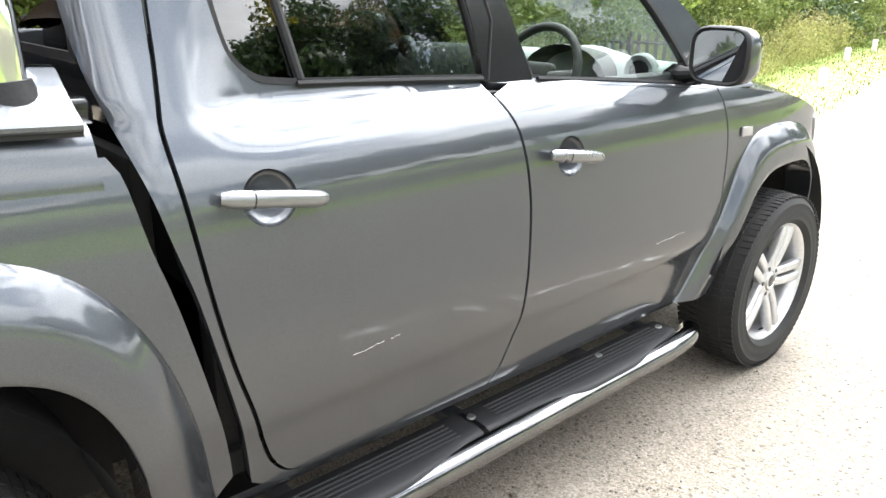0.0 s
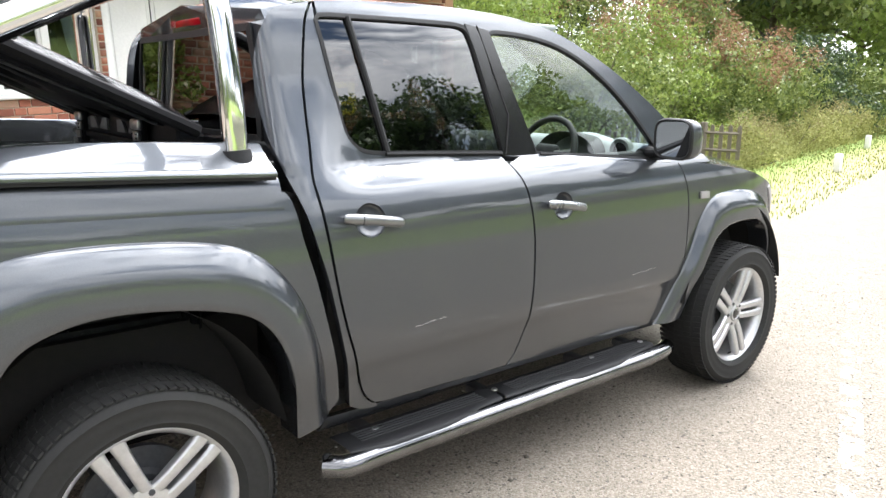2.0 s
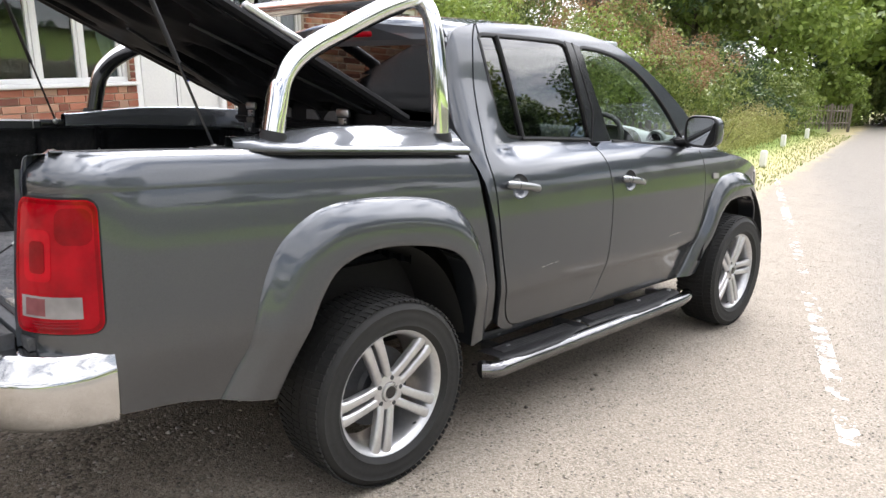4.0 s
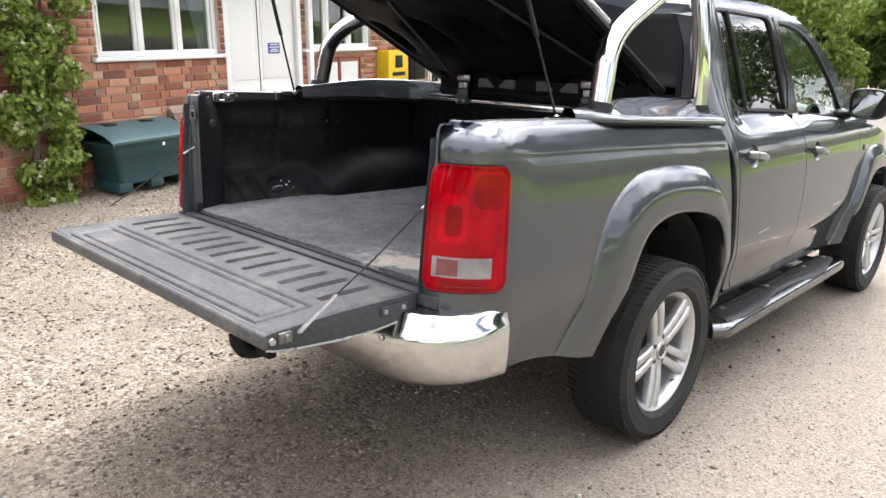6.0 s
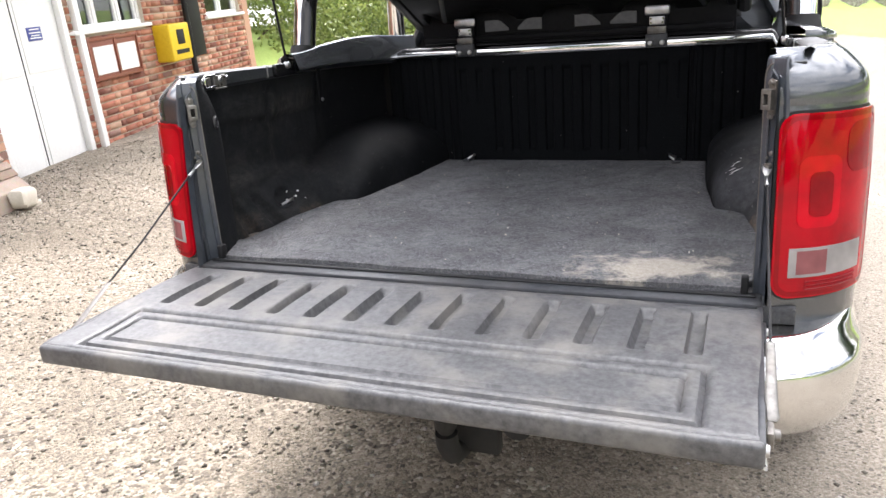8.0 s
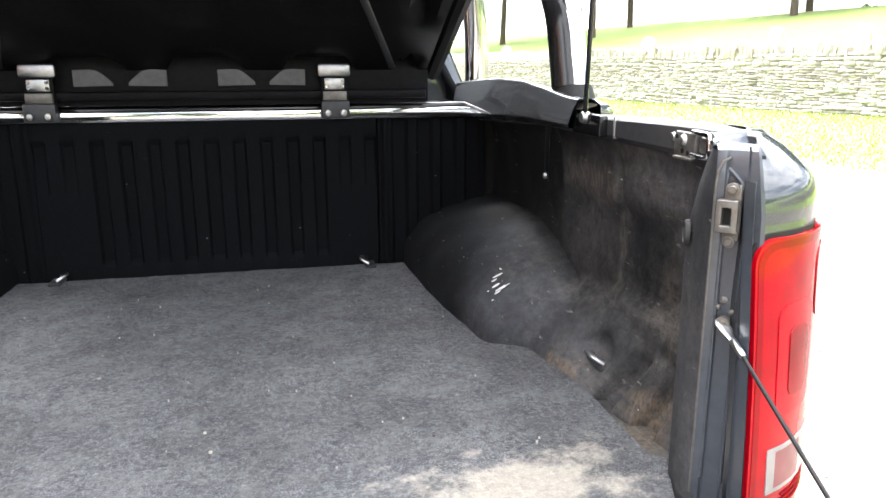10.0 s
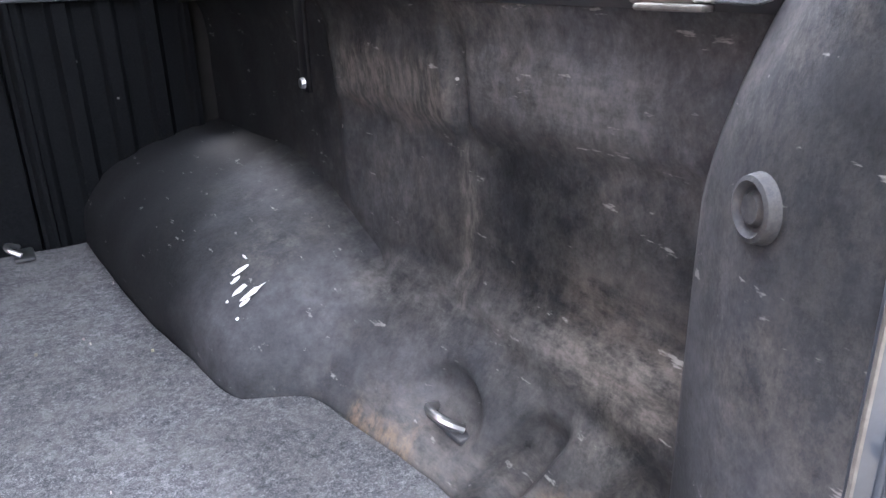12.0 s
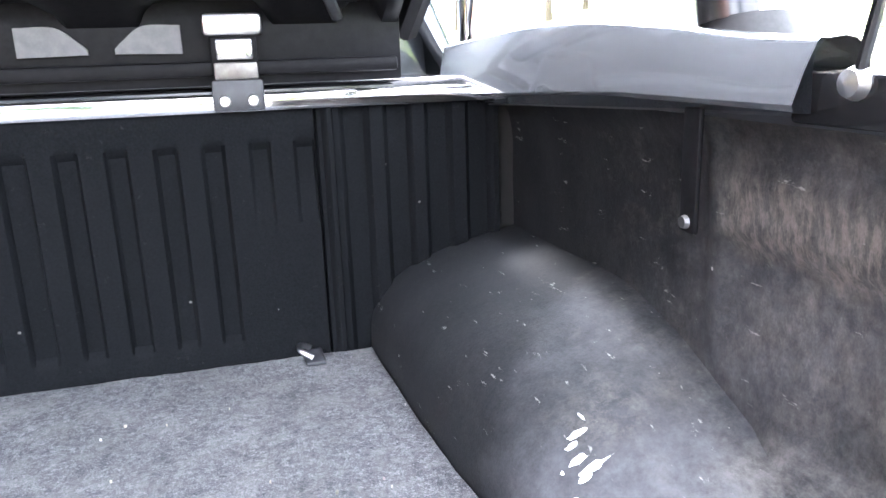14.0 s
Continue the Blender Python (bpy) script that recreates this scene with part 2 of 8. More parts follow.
    lean = calc(n, l, "ADD", Zw, calc(n, l, "MULTIPLY", sep.outputs["Y"], 0.10))
    for ya, yb, za, zb, soft, zc, grain_of, amount, tone in (
            (-0.635, -0.385, 1.172, 1.245, 0.022, Zw, st, 0.50, (0.22, 0.195, 0.17)),
            (-0.915, -0.690, 1.205, 1.268, 0.020, Zw, al, 0.36, (0.20, 0.20, 0.205)),
            (-0.664, -0.640, 0.985, 1.165, 0.010, sep.outputs["Z"], st, 0.36, (0.24, 0.22, 0.19)),
            (-0.96, -0.47, 0.905, 0.948, 0.014, lean, al, 0.34, (0.22, 0.215, 0.205)),
            (-0.96, -0.80, 0.99, 1.09, 0.03, Zw, al, 0.28, (0.25, 0.215, 0.18)),
            (-0.99, -0.58, 0.80, 0.90, 0.03, Zw, al, 0.34, (0.22, 0.20, 0.175)),
            (-0.95, -0.86, 0.82, 0.90, 0.02, Zw, st, 0.42, (0.30, 0.21, 0.13)),
            (-0.69, -0.58, 0.84, 0.868, 0.010, Zw, st, 0.42, (0.30, 0.21, 0.13))):
        mask = calc(n, l, "MULTIPLY", between(Yw, ya, yb, soft), between(zc, za, zb, min(soft, (zb - za) / 2)))
        col = mix_col(n, l, calc(n, l, "MULTIPLY", calc(n, l, "MULTIPLY", mask, grain_of.outputs["Color"]), amount * wear), col, tone)
    # grime in ragged blotches on the side wall, thickest at the rear
    upright = n.new("ShaderNodeMapRange")
    upright.inputs["From Min"].default_value, upright.inputs["From Max"].default_value = 0.74, 0.80
    l.new(calc(n, l, "ABSOLUTE", sep.outputs["X"]), upright.inputs["Value"])
    upright = upright.outputs["Result"]
    grime = noise_node(n, l, 11, 10, 0.82, vector=pos, stretch=(1, 0.8, 1))
    gm = ramp_node(n, [(0.46, (0, 0, 0)), (0.66, (1, 1, 1))])
    l.new(calc(n, l, "ADD", grime.outputs["Fac"], calc(n, l, "MULTIPLY", wear_and_light, 0.45)), gm.inputs["Fac"])
    col = mix_col(n, l, calc(n, l, "MULTIPLY", calc(n, l, "MULTIPLY", gm.outputs["Color"], calc(n, l, "MULTIPLY", speck.outputs["Color"], upright)), 0.30 * wear), col, (0.20, 0.19, 0.175))
    pit = noise_node(n, l, 85, 8, 0.85, vector=pos, stretch=(1, 1, 0.6))
    pm = ramp_node(n, [(0.38, (0.25,) * 3), (0.60, (1, 1, 1))])
    l.new(pit.outputs["Fac"], pm.inputs["Fac"])
    col = mix_col(n, l, calc(n, l, "MULTIPLY", upright, min(1.0, 0.45 * wear)), col, mix_col(n, l, 1.0, col, pm.outputs["Color"], "MULTIPLY"))
    # fine pale scratches and chips
    scr = noise_node(n, l, 70, 4, 0.7, vector=pos, stretch=(1, 0.22, 1))
    sr = ramp_node(n, [(0.655, (0, 0, 0)), (0.70, (1, 1, 1))])
    l.new(scr.outputs["Fac"], sr.inputs["Fac"])
    col = mix_col(n, l, calc(n, l, "MULTIPLY", calc(n, l, "MULTIPLY", sr.outputs["Color"], speck.outputs["Color"]), 0.6 * wear), col, (0.34, 0.335, 0.32))
    chips = n.new("ShaderNodeTexVoronoi")
    chips.inputs["Scale"].default_value = 34
    l.new(pos, chips.inputs["Vector"])
    rare = n.new("ShaderNodeSeparateColor")
    l.new(chips.outputs["Color"], rare.inputs[0])
    dot = calc(n, l, "MULTIPLY", calc(n, l, "LESS_THAN", chips.outputs["Distance"], 0.085), calc(n, l, "GREATER_THAN", rare.outputs[0], 0.955))
    col = mix_col(n, l, calc(n, l, "MULTIPLY", dot, min(1.0, 0.3 + 0.4 * wear)), col, (0.38, 0.37, 0.35))
    l.new(col, p.inputs["Base Color"])
    p.inputs["Roughness"].default_value = 0.66 if wear > 0.5 else 0.75
    p.inputs["Specular IOR Level"].default_value = spec
    bump_to(n, l, p, mix_col(n, l, 0.35, fine.outputs["Fac"], grain.outputs["Fac"]), 0.4, 0.0014)
    return m


def carpet_material():
    m, n, l, p = nodes_of("charcoal_needle_carpet")
    pos = n.new("ShaderNodeTexCoord").outputs["Object"]
    fibre = noise_node(n, l, 520, 4, 0.8, vector=pos)
    tuft = noise_node(n, l, 120, 7, 0.9, vector=pos)
    wear = noise_node(n, l, 14, 9, 0.85, vector=pos)
    base = ramp_node(n, [(0.38, (0.024, 0.025, 0.028)), (0.5, (0.095, 0.098, 0.106)), (0.62, (0.30, 0.30, 0.314))])
    l.new(mix_col(n, l, 0.56, fibre.outputs["Fac"], tuft.outputs["Fac"]), base.inputs["Fac"])
    cut = ramp_node(n, [(0.46, (0, 0, 0)), (0.64, (0.5,) * 3)])
    l.new(wear.outputs["Fac"], cut.inputs["Fac"])
    col = mix_col(n, l, cut.outputs["Color"], base.outputs["Color"], (0.21, 0.207, 0.205))
    tread = noise_node(n, l, 4.5, 6, 0.7, vector=pos)
    tr = ramp_node(n, [(0.36, (0.84,) * 3), (0.60, (1.18,) * 3)])
    l.new(tread.outputs["Fac"], tr.inputs["Fac"])
    col = mix_col(n, l, 1.0, col, tr.outputs["Color"], "MULTIPLY")
    # dried mud and dust, trodden in beside the loading edge
    sep = n.new("ShaderNodeSeparateXYZ")
    l.new(pos, sep.inputs[0])
    dx = calc(n, l, "DIVIDE", calc(n, l, "SUBTRACT", sep.outputs["X"], 0.50), 0.26)
    dy = calc(n, l, "DIVIDE", calc(n, l, "SUBTRACT", sep.outputs["Y"], -1.03), 0.15)
    rad = calc(n, l, "SQRT", calc(n, l, "ADD", calc(n, l, "MULTIPLY", dx, dx), calc(n, l, "MULTIPLY", dy, dy)))
    edge = noise_node(n, l, 11, 6, 0.7, vector=pos)
    field = calc(n, l, "ADD", calc(n, l, "SUBTRACT", 1.0, rad), calc(n, l, "MULTIPLY_ADD", edge.outputs["Fac"], 2.6, -1.25))
    mud = ramp_node(n, [(0.32, (0, 0, 0)), (0.72, (0.75,) * 3)])
    l.new(field, mud.inputs["Fac"])
    crumb = ramp_node(n, [(0.3, (0.34, 0.30, 0.25)), (0.7, (0.66, 0.61, 0.53))])
    l.new(tuft.outputs["Fac"], crumb.inputs["Fac"])
    l.new(mix_col(n, l, mud.outputs["Color"], col, crumb.outputs["Color"]), p.inputs["Base Color"])
    p.inputs["Roughness"].default_value = 0.95
    p.inputs["Specular IOR Level"].default_value = 0.15
    bump_to(n, l, p, mix_col(n, l, 0.5, fibre.outputs["Fac"], tuft.outputs["Fac"]), 1.0, 0.006)
    return m


PAINT = paint_material()
CHROME = surface("polished_chrome", (0.72, 0.72, 0.72), (0.80, 0.80, 0.80), 8, 0.05, 0.13, metal=1.0, bump=0)
BUMPER_CHROME = surface("weathered_bumper_chrome", (0.50, 0.50, 0.495), (0.60, 0.60, 0.595), 14, 0.07, 0.16, metal=1.0, bump=0)
STEP_STEEL = surface("polished_step_tube", (0.15, 0.15, 0.155), (0.22, 0.22, 0.225), 9, 0.08, 0.20, metal=1.0, bump=0)
STEEL = surface("dull_steel", (0.35, 0.35, 0.36), (0.50, 0.50, 0.50), 60, 0.28, 0.45, metal=1.0, bump=0.1, dist=0.001)
ALLOY = surface("silver_alloy", (0.468, 0.468, 0.476), (0.561, 0.561, 0.57), 40, 0.30, 0.42, metal=0.75, coat=0.5, bump=0)
SILVER_PAINT = surface("silver_painted_metal", (0.42, 0.42, 0.42), (0.52, 0.52, 0.52), 300, 0.25, 0.35, metal=0.7, coat=0.7, bump=0)
RUBBER = surface("tyre_rubber", (0.0044, 0.0044, 0.0044), (0.0099, 0.0099, 0.00963), 60, 0.7, 0.85, stain=(0.033, 0.0314, 0.0275), stain_amount=0.3, bump=0.2, dist=0.001)
PLASTIC = surface("black_plastic", (0.009, 0.009, 0.010), (0.016, 0.016, 0.017), 200, 0.45, 0.6, bump=0.25, dist=0.0006, spec=0.25)
HANDLE = surface("grey_painted_handle", (0.16, 0.164, 0.168), (0.2, 0.204, 0.208), 300, 0.25, 0.35, metal=0.8, coat=0.8, bump=0)
GLOSS_BLACK = surface("gloss_black_trim", (0.008, 0.008, 0.009), (0.012, 0.012, 0.013), 30, 0.12, 0.25, bump=0)
DARK_METAL = surface("dark_primed_metal", (0.020, 0.022, 0.026), (0.040, 0.043, 0.050), 60, 0.45, 0.6, stain=(0.10, 0.09, 0.08), stain_amount=0.35, bump=0.1, dist=0.001)
UNDER = surface("dirty_underbody", (0.005, 0.005, 0.005), (0.010, 0.009, 0.008), 30, 0.85, bump=0.3, dist=0.004)
GATE = surface("dusty_black_gate_liner", (0.030, 0.0305, 0.033), (0.095, 0.0955, 0.099), 70, 0.42, 0.62, stain=(0.15, 0.142, 0.13), stain_amount=0.75, big=7.0, bump=0.25, dist=0.001)
LINER = liner_material("scuffed_black_liner", 1.0)
# left-wall copy of LINER, dust and base darkened to paint in shade
LINER_SHADED = liner_material("lightly_scuffed_black_liner", 0.20, 0.10, 0.7)
# front copy: fewer scuffs, and the lid's shade put into its base
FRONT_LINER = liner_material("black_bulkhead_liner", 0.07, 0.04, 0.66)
WING_GLOSS = surface("satin_silver_wing_paint", (0.18, 0.193, 0.212), (0.225, 0.238, 0.258), 200, 0.12, 0.17, metal=0.75, coat=1.0, bump=0)
LID_BLACK = surface("matt_black_lid_lining", (0.004, 0.004, 0.005), (0.009, 0.009, 0.010), 90, 0.42, 0.6, bump=0.2, dist=0.001, spec=0.08)
GREY_PLATE = surface("grey_plate", (0.065, 0.065, 0.07), (0.10, 0.10, 0.105), 60, 0.5, 0.65, bump=0.1, dist=0.001)
SCRATCH = surface("faint_paint_scratch", (0.22, 0.22, 0.215), (0.36, 0.35, 0.34), 200, 0.6, bump=0)
CARPET = carpet_material()
PILLAR_PAINT = surface("blue_grey_pillar_paint", (0.030, 0.036, 0.047), (0.050, 0.058, 0.072), 50, 0.28, 0.45, stain=(0.10, 0.10, 0.10), stain_amount=0.25, big=7.0, coat=0.5, bump=0.1, dist=0.001)
WORN_STEEL = surface("worn_zinc_steel", (0.105, 0.10, 0.094), (0.20, 0.192, 0.18), 70, 0.38, 0.6, metal=0.6, stain=(0.15, 0.12, 0.09), stain_amount=0.4, big=12.0, bump=0.2, dist=0.001)
RED_LENS = lens_material("red_lamp_lens", (0.352, 0.00048, 0.0072))
BRIGHT_RED = lens_material("bright_red_lens", (0.48, 0.0008, 0.0096))
DEEP_RED = lens_material("deep_red_lens", (0.232, 0.00024, 0.004))
PINK_LENS = lens_material("pinkish_clear_lens", (0.24, 0.085, 0.090))
CLEAR_LENS = lens_material("clear_lamp_lens", (0.30, 0.282, 0.278))
TINT = glass_material("privacy_glass", (0.085, 0.095, 0.093), 0.14)
CLEAR = glass_material("clear_window_glass", (0.68, 0.73, 0.71), 0.095)
MIRROR = surface("mirror_glass", (0.75, 0.78, 0.80), (0.78, 0.80, 0.82), 5, 0.01, 0.02, metal=1.0, bump=0)
CABIN = surface("dark_cabin_trim", (0.018, 0.018, 0.019), (0.030, 0.030, 0.031), 120, 0.6, 0.7, bump=0.3, dist=0.001)
DASH = surface("teal_grey_dashboard", (0.30, 0.34, 0.33), (0.38, 0.42, 0.41), 140, 0.55, 0.65, bump=0.3, dist=0.001)
SEAT_CLOTH = surface("grey_seat_cloth", (0.035, 0.037, 0.040), (0.065, 0.068, 0.072), 200, 0.9, bump=0.4, dist=0.002)
WHITE_FLECK = surface("white_scuff", (0.65, 0.65, 0.64), (0.80, 0.80, 0.79), 80, 0.6, bump=0.1)


# ---- shape helpers ----
def herm(xs, ys):
    """A monotone cubic curve through a few stations."""
    xs, ys = np.array(xs, float), np.array(ys, float)
    h, d = np.diff(xs), np.diff(ys) / np.diff(xs)
    m = np.concatenate(([d[0]], np.where(d[:-1] * d[1:] > 0, 2 * d[:-1] * d[1:] / (d[:-1] + d[1:] + 1e-12), 0), [d[-1]]))

    def f(x):
        x = min(max(x, xs[0]), xs[-1])
        i = min(max(int(np.searchsorted(xs, x)) - 1, 0), len(h) - 1)
        t = (x - xs[i]) / h[i]
        return float(ys[i] * (1 + 2 * t) * (1 - t) ** 2 + h[i] * m[i] * t * (1 - t) ** 2 + ys[i + 1] * t * t * (3 - 2 * t) + h[i] * m[i + 1] * t * t * (t - 1))
    return f


def curve(pts, n=6, closed=False):
    """A smooth line through points, n steps a span."""
    p = [Vector(q) for q in pts]
    k = len(p)
    out = []
    for i in range(k if closed else k - 1):
        if closed:
            a, b, c, d = p[i - 1], p[i], p[(i + 1) % k], p[(i + 2) % k]
        else:
            b, c = p[i], p[i + 1]
            a = p[i - 1] if i else b * 2 - c
            d = p[i + 2] if i + 2 < k else c * 2 - b
        for j in range(n):
            t = j / n
            out.append(0.5 * ((2 * b) + (c - a) * t + (2 * a - 5 * b + 4 * c - d) * t * t + (3 * b - a - 3 * c + d) * t ** 3))
    if not closed:
        out.append(p[-1])
    return out


def part(name, bm, material, parent, label="", sharp=32, smooth=True):
    me = bpy.data.meshes.new(name)
    bm.normal_update()
    bm.to_mesh(me)
    bm.free()
    for mt in material if isinstance(material, (list, tuple)) else (material,):
        me.materials.append(mt)
    if smooth:
        me.polygons.foreach_set("use_smooth", [True] * len(me.polygons))
        me.set_sharp_from_angle(angle=radians(sharp))
    ob = new(name, me)
    ob.parent = parent
    if label:
        ob["label"] = label
    return ob


def thing(name, label, category, group="", kind="", m=None):
    ob = new(name)
    ob.empty_display_size = 0.2
    if m is not None:
        ob.matrix_world = m
    return tagged(ob, label, category, group, kind)


def rbox(a, b, bevel=0.0, seg=2, bm=None, m=None):
    """A box from corner a to corner b with rounded edges."""
    bm = bm or bmesh.new()
    made = bmesh.ops.create_cube(bm, size=1)["verts"]
    for v in made:
        v.co = Vector([(p + q) / 2 + (q - p) * c for p, q, c in zip(a, b, v.co)])
    if bevel:
        es = list({e for v in made for e in v.link_edges})
        made = list({v for f in bmesh.ops.bevel(bm, geom=es, offset=bevel, segments=seg, profile=0.5, affect="EDGES")["faces"] for v in f.verts} | {v for v in made if v.is_valid})
    if m is not None:
        bmesh.ops.transform(bm, matrix=m, verts=[v for v in made if v.is_valid])
    return bm


def tube(path, r, n=12, bm=None, caps=True, flat=1.0):
    """A round bar swept along a path; r may be a list."""
    bm = bm or bmesh.new()
    p = [Vector(q) for q in path]
    rs = r if isinstance(r, (list, tuple)) else [r] * len(p)
    up = Vector((0, 0, 1))
    rings = []
    side = None
    for i, q in enumerate(p):
        d = ((p[min(i + 1, len(p) - 1)] - q).normalized() + (q - p[max(i - 1, 0)]).normalized())
        d = d.normalized() if d.length > 1e-6 else Vector((0, 1, 0))
        if side is None:
            side = d.cross(up if abs(d.z) < 0.95 else Vector((1, 0, 0))).normalized()
        side = (side - d * side.dot(d)).normalized()
        nor = side.cross(d)
        rings.append([bm.verts.new(q + side * (rs[i] * math.cos(2 * math.pi * k / n)) + nor * (rs[i] * flat * math.sin(2 * math.pi * k / n))) for k in range(n)])
    for a, b in zip(rings, rings[1:]):
        for k in range(n):
            bm.faces.new((a[k], a[(k + 1) % n], b[(k + 1) % n], b[k]))
    if caps:
        bm.faces.new(rings[0][::-1])
        bm.faces.new(rings[-1])
    bmesh.ops.recalc_face_normals(bm, faces=bm.faces[:])
    return bm


def lathe(profile, n=40, bm=None, m=None):
    """Turns (radius, x) stations about the x axis."""
    bm = bm or bmesh.new()
    rings = []
    for r, x in profile:
        rings.append([bm.verts.new((x, r * math.cos(2 * math.pi * k / n), r * math.sin(2 * math.pi * k / n))) for k in range(n)])
    fs = []
    for a, b in zip(rings, rings[1:]):
        for k in range(n):
            fs.append(bm.faces.new((a[k], a[(k + 1) % n], b[(k + 1) % n], b[k])))
    if m is not None:
        bmesh.ops.transform(bm, matrix=m, verts=[v for r in rings for v in r])
    return bm


def sheet(rows, bm=None, close=False, flip=False):
    """A skin through rows of points."""
    bm = bm or bmesh.new()
    g = [[bm.verts.new(p) for p in row] for row in rows]
    for a, b in zip(g, g[1:]):
        for k in range(len(a) if close else len(a) - 1):
            q = (a[k], a[(k + 1) % len(a)], b[(k + 1) % len(a)], b[k])
            bm.faces.new(q[::-1] if flip else q)
    return bm


def shell(bm, depth):
    """Gives an open skin a thickness."""
    bmesh.ops.solidify(bm, geom=bm.faces[:], thickness=depth)
    return bm


def plate(points, x0, x1, bevel=0.0, bm=None):
    """A flat plate with an outline in (y, z), from x0 to x1."""
    bm = bm or bmesh.new()
    a = [bm.verts.new((x0, p[0], p[1])) for p in points]
    b = [bm.verts.new((x1, p[0], p[1])) for p in points]
    k = len(a)
    fs = [bm.faces.new(a[::-1]), bm.faces.new(b)] + [bm.faces.new((a[i], a[(i + 1) % k], b[(i + 1) % k], b[i])) for i in range(k)]
    bmesh.ops.recalc_face_normals(bm, faces=fs)
    if bevel:
        bmesh.ops.bevel(bm, geom=[e for e in bm.edges if e.calc_face_angle(0) > 0.6], offset=bevel, segments=2, profile=0.5, affect="EDGES")
    return bm


def panel(name, loops, place, material, parent, side=1, step=0.05, depth=0.018, label=""):
    """A body panel: an outline (and holes) in (station, height), laid on a curved side, with turned-in edges."""
    bm = bmesh.new()
    for loop in loops:
        vs = [bm.verts.new((p[0], p[1], 0)) for p in loop]
        for i in range(len(vs)):
            bm.edges.new((vs[i], vs[(i + 1) % len(vs)]))
    bmesh.ops.triangle_fill(bm, use_beauty=True, use_dissolve=False, edges=bm.edges[:])
    lo = [min(v.co[i] for v in bm.verts) for i in (0, 1)]
    hi = [max(v.co[i] for v in bm.verts) for i in (0, 1)]
    for ax in (0, 1):
        k = math.ceil(lo[ax] / step)
        while k * step < hi[ax]:
            co, no = [0, 0, 0], [0, 0, 0]
            co[ax], no[ax] = k * step + 1e-4, 1
            bmesh.ops.bisect_plane(bm, geom=bm.verts[:] + bm.edges[:] + bm.faces[:], dist=1e-6, plane_co=co, plane_no=no)
            k += 1
    bmesh.ops.remove_doubles(bm, verts=bm.verts[:], dist=1e-6)
    bm.verts.index_update()
    pts, nrm = [], []
    e = 0.004
    for v in bm.verts:
        s, z = v.co.x, v.co.y
        c = place(s, z)
        du, dv = place(s + e, z) - place(s - e, z), place(s, z + e) - place(s, z - e)
        nn = du.cross(dv).normalized()
        if nn.x < -0.2 or (abs(nn.x) <= 0.2 and nn.y > 0.2 and s < 0):
            nn = -nn
        pts.append(c)
        nrm.append(nn)
    faces = []
    for f in bm.faces:
        ix = [v.index for v in f.verts]
        a, b, c = pts[ix[0]], pts[ix[1]], pts[ix[2]]
        fn = (b - a).cross(c - a)
        if fn.dot(nrm[ix[0]]) < 0:
            ix = ix[::-1]
        faces.append(ix)
    edge_dir = {}
    rim = []
    for ed in bm.edges:
        if len(ed.link_faces) == 1:
            i, j = ed.verts[0].index, ed.verts[1].index
            mid = ed.link_faces[0].calc_center_median()
            fc = place(mid.x, mid.y)
            out = (pts[j] - pts[i]).cross(nrm[i])
            if out.dot(fc - pts[i]) > 0:
                out = -out
            rim.append((i, j))
            for q in (i, j):
                edge_dir[q] = edge_dir.get(q, Vector()) + out.normalized()
    top, low = {}, {}
    for q, d in edge_dir.items():
        d = d.normalized()
        top[q] = len(pts)
        pts.append(pts[q].copy())
        nrm.append((d + nrm[q] * 0.4).normalized())
        low[q] = len(pts)
        pts.append(pts[q] - nrm[q] * depth)
        nrm.append(d)
    for i, j in rim:
        ix = [top[i], top[j], low[j], low[i]]
        fn = (pts[ix[1]] - pts[ix[0]]).cross(pts[ix[2]] - pts[ix[0]])
        if fn.dot(edge_dir[i]) < 0:
            ix = ix[::-1]
        faces.append(ix)
    bm.free()
    if side < 0:
        pts = [Vector((-p.x, p.y, p.z)) for p in pts]
        nrm = [Vector((-p.x, p.y, p.z)) for p in nrm]
        faces = [f[::-1] for f in faces]
    me = bpy.data.meshes.new(name)
    me.from_pydata([tuple(p) for p in pts], [], faces)
    me.materials.append(material)
    me.polygons.foreach_set("use_smooth", [True] * len(me.polygons))
    me.normals_split_custom_set_from_vertices([tuple(n) for n in nrm])
    ob = new(name, me)
    ob.parent = parent
    if label:
        ob["label"] = label
    return ob


def offset_loop(loop, d):
    """Moves a closed outline outwards (d > 0) or inwards."""
    k = len(loop)
    area = sum(loop[i][0] * loop[(i + 1) % k][1] - loop[(i + 1) % k][0] * loop[i][1] for i in range(k))
    sg = 1 if area > 0 else -1
    out = []
    for i in range(k):
        a, b, c = Vector(loop[i - 1][:2]), Vector(loop[i][:2]), Vector(loop[(i + 1) % k][:2])
        t1, t2 = (b - a), (c - b)
        t = ((t1.normalized() if t1.length > 1e-9 else t2.normalized()) + (t2.normalized() if t2.length > 1e-9 else t1.normalized()))
        t = t.normalized() if t.length > 1e-9 else Vector((1, 0))
        out.append(b + Vector((t.y, -t.x)) * (d * sg))
    return out


# ---- the pickup ----
# x across (right side positive), y forward from the rear axle, z up
truck = thing("pickup_truck", "dark grey metallic double-cab pickup with lowered tailgate and raised black lid", "pickup truck")

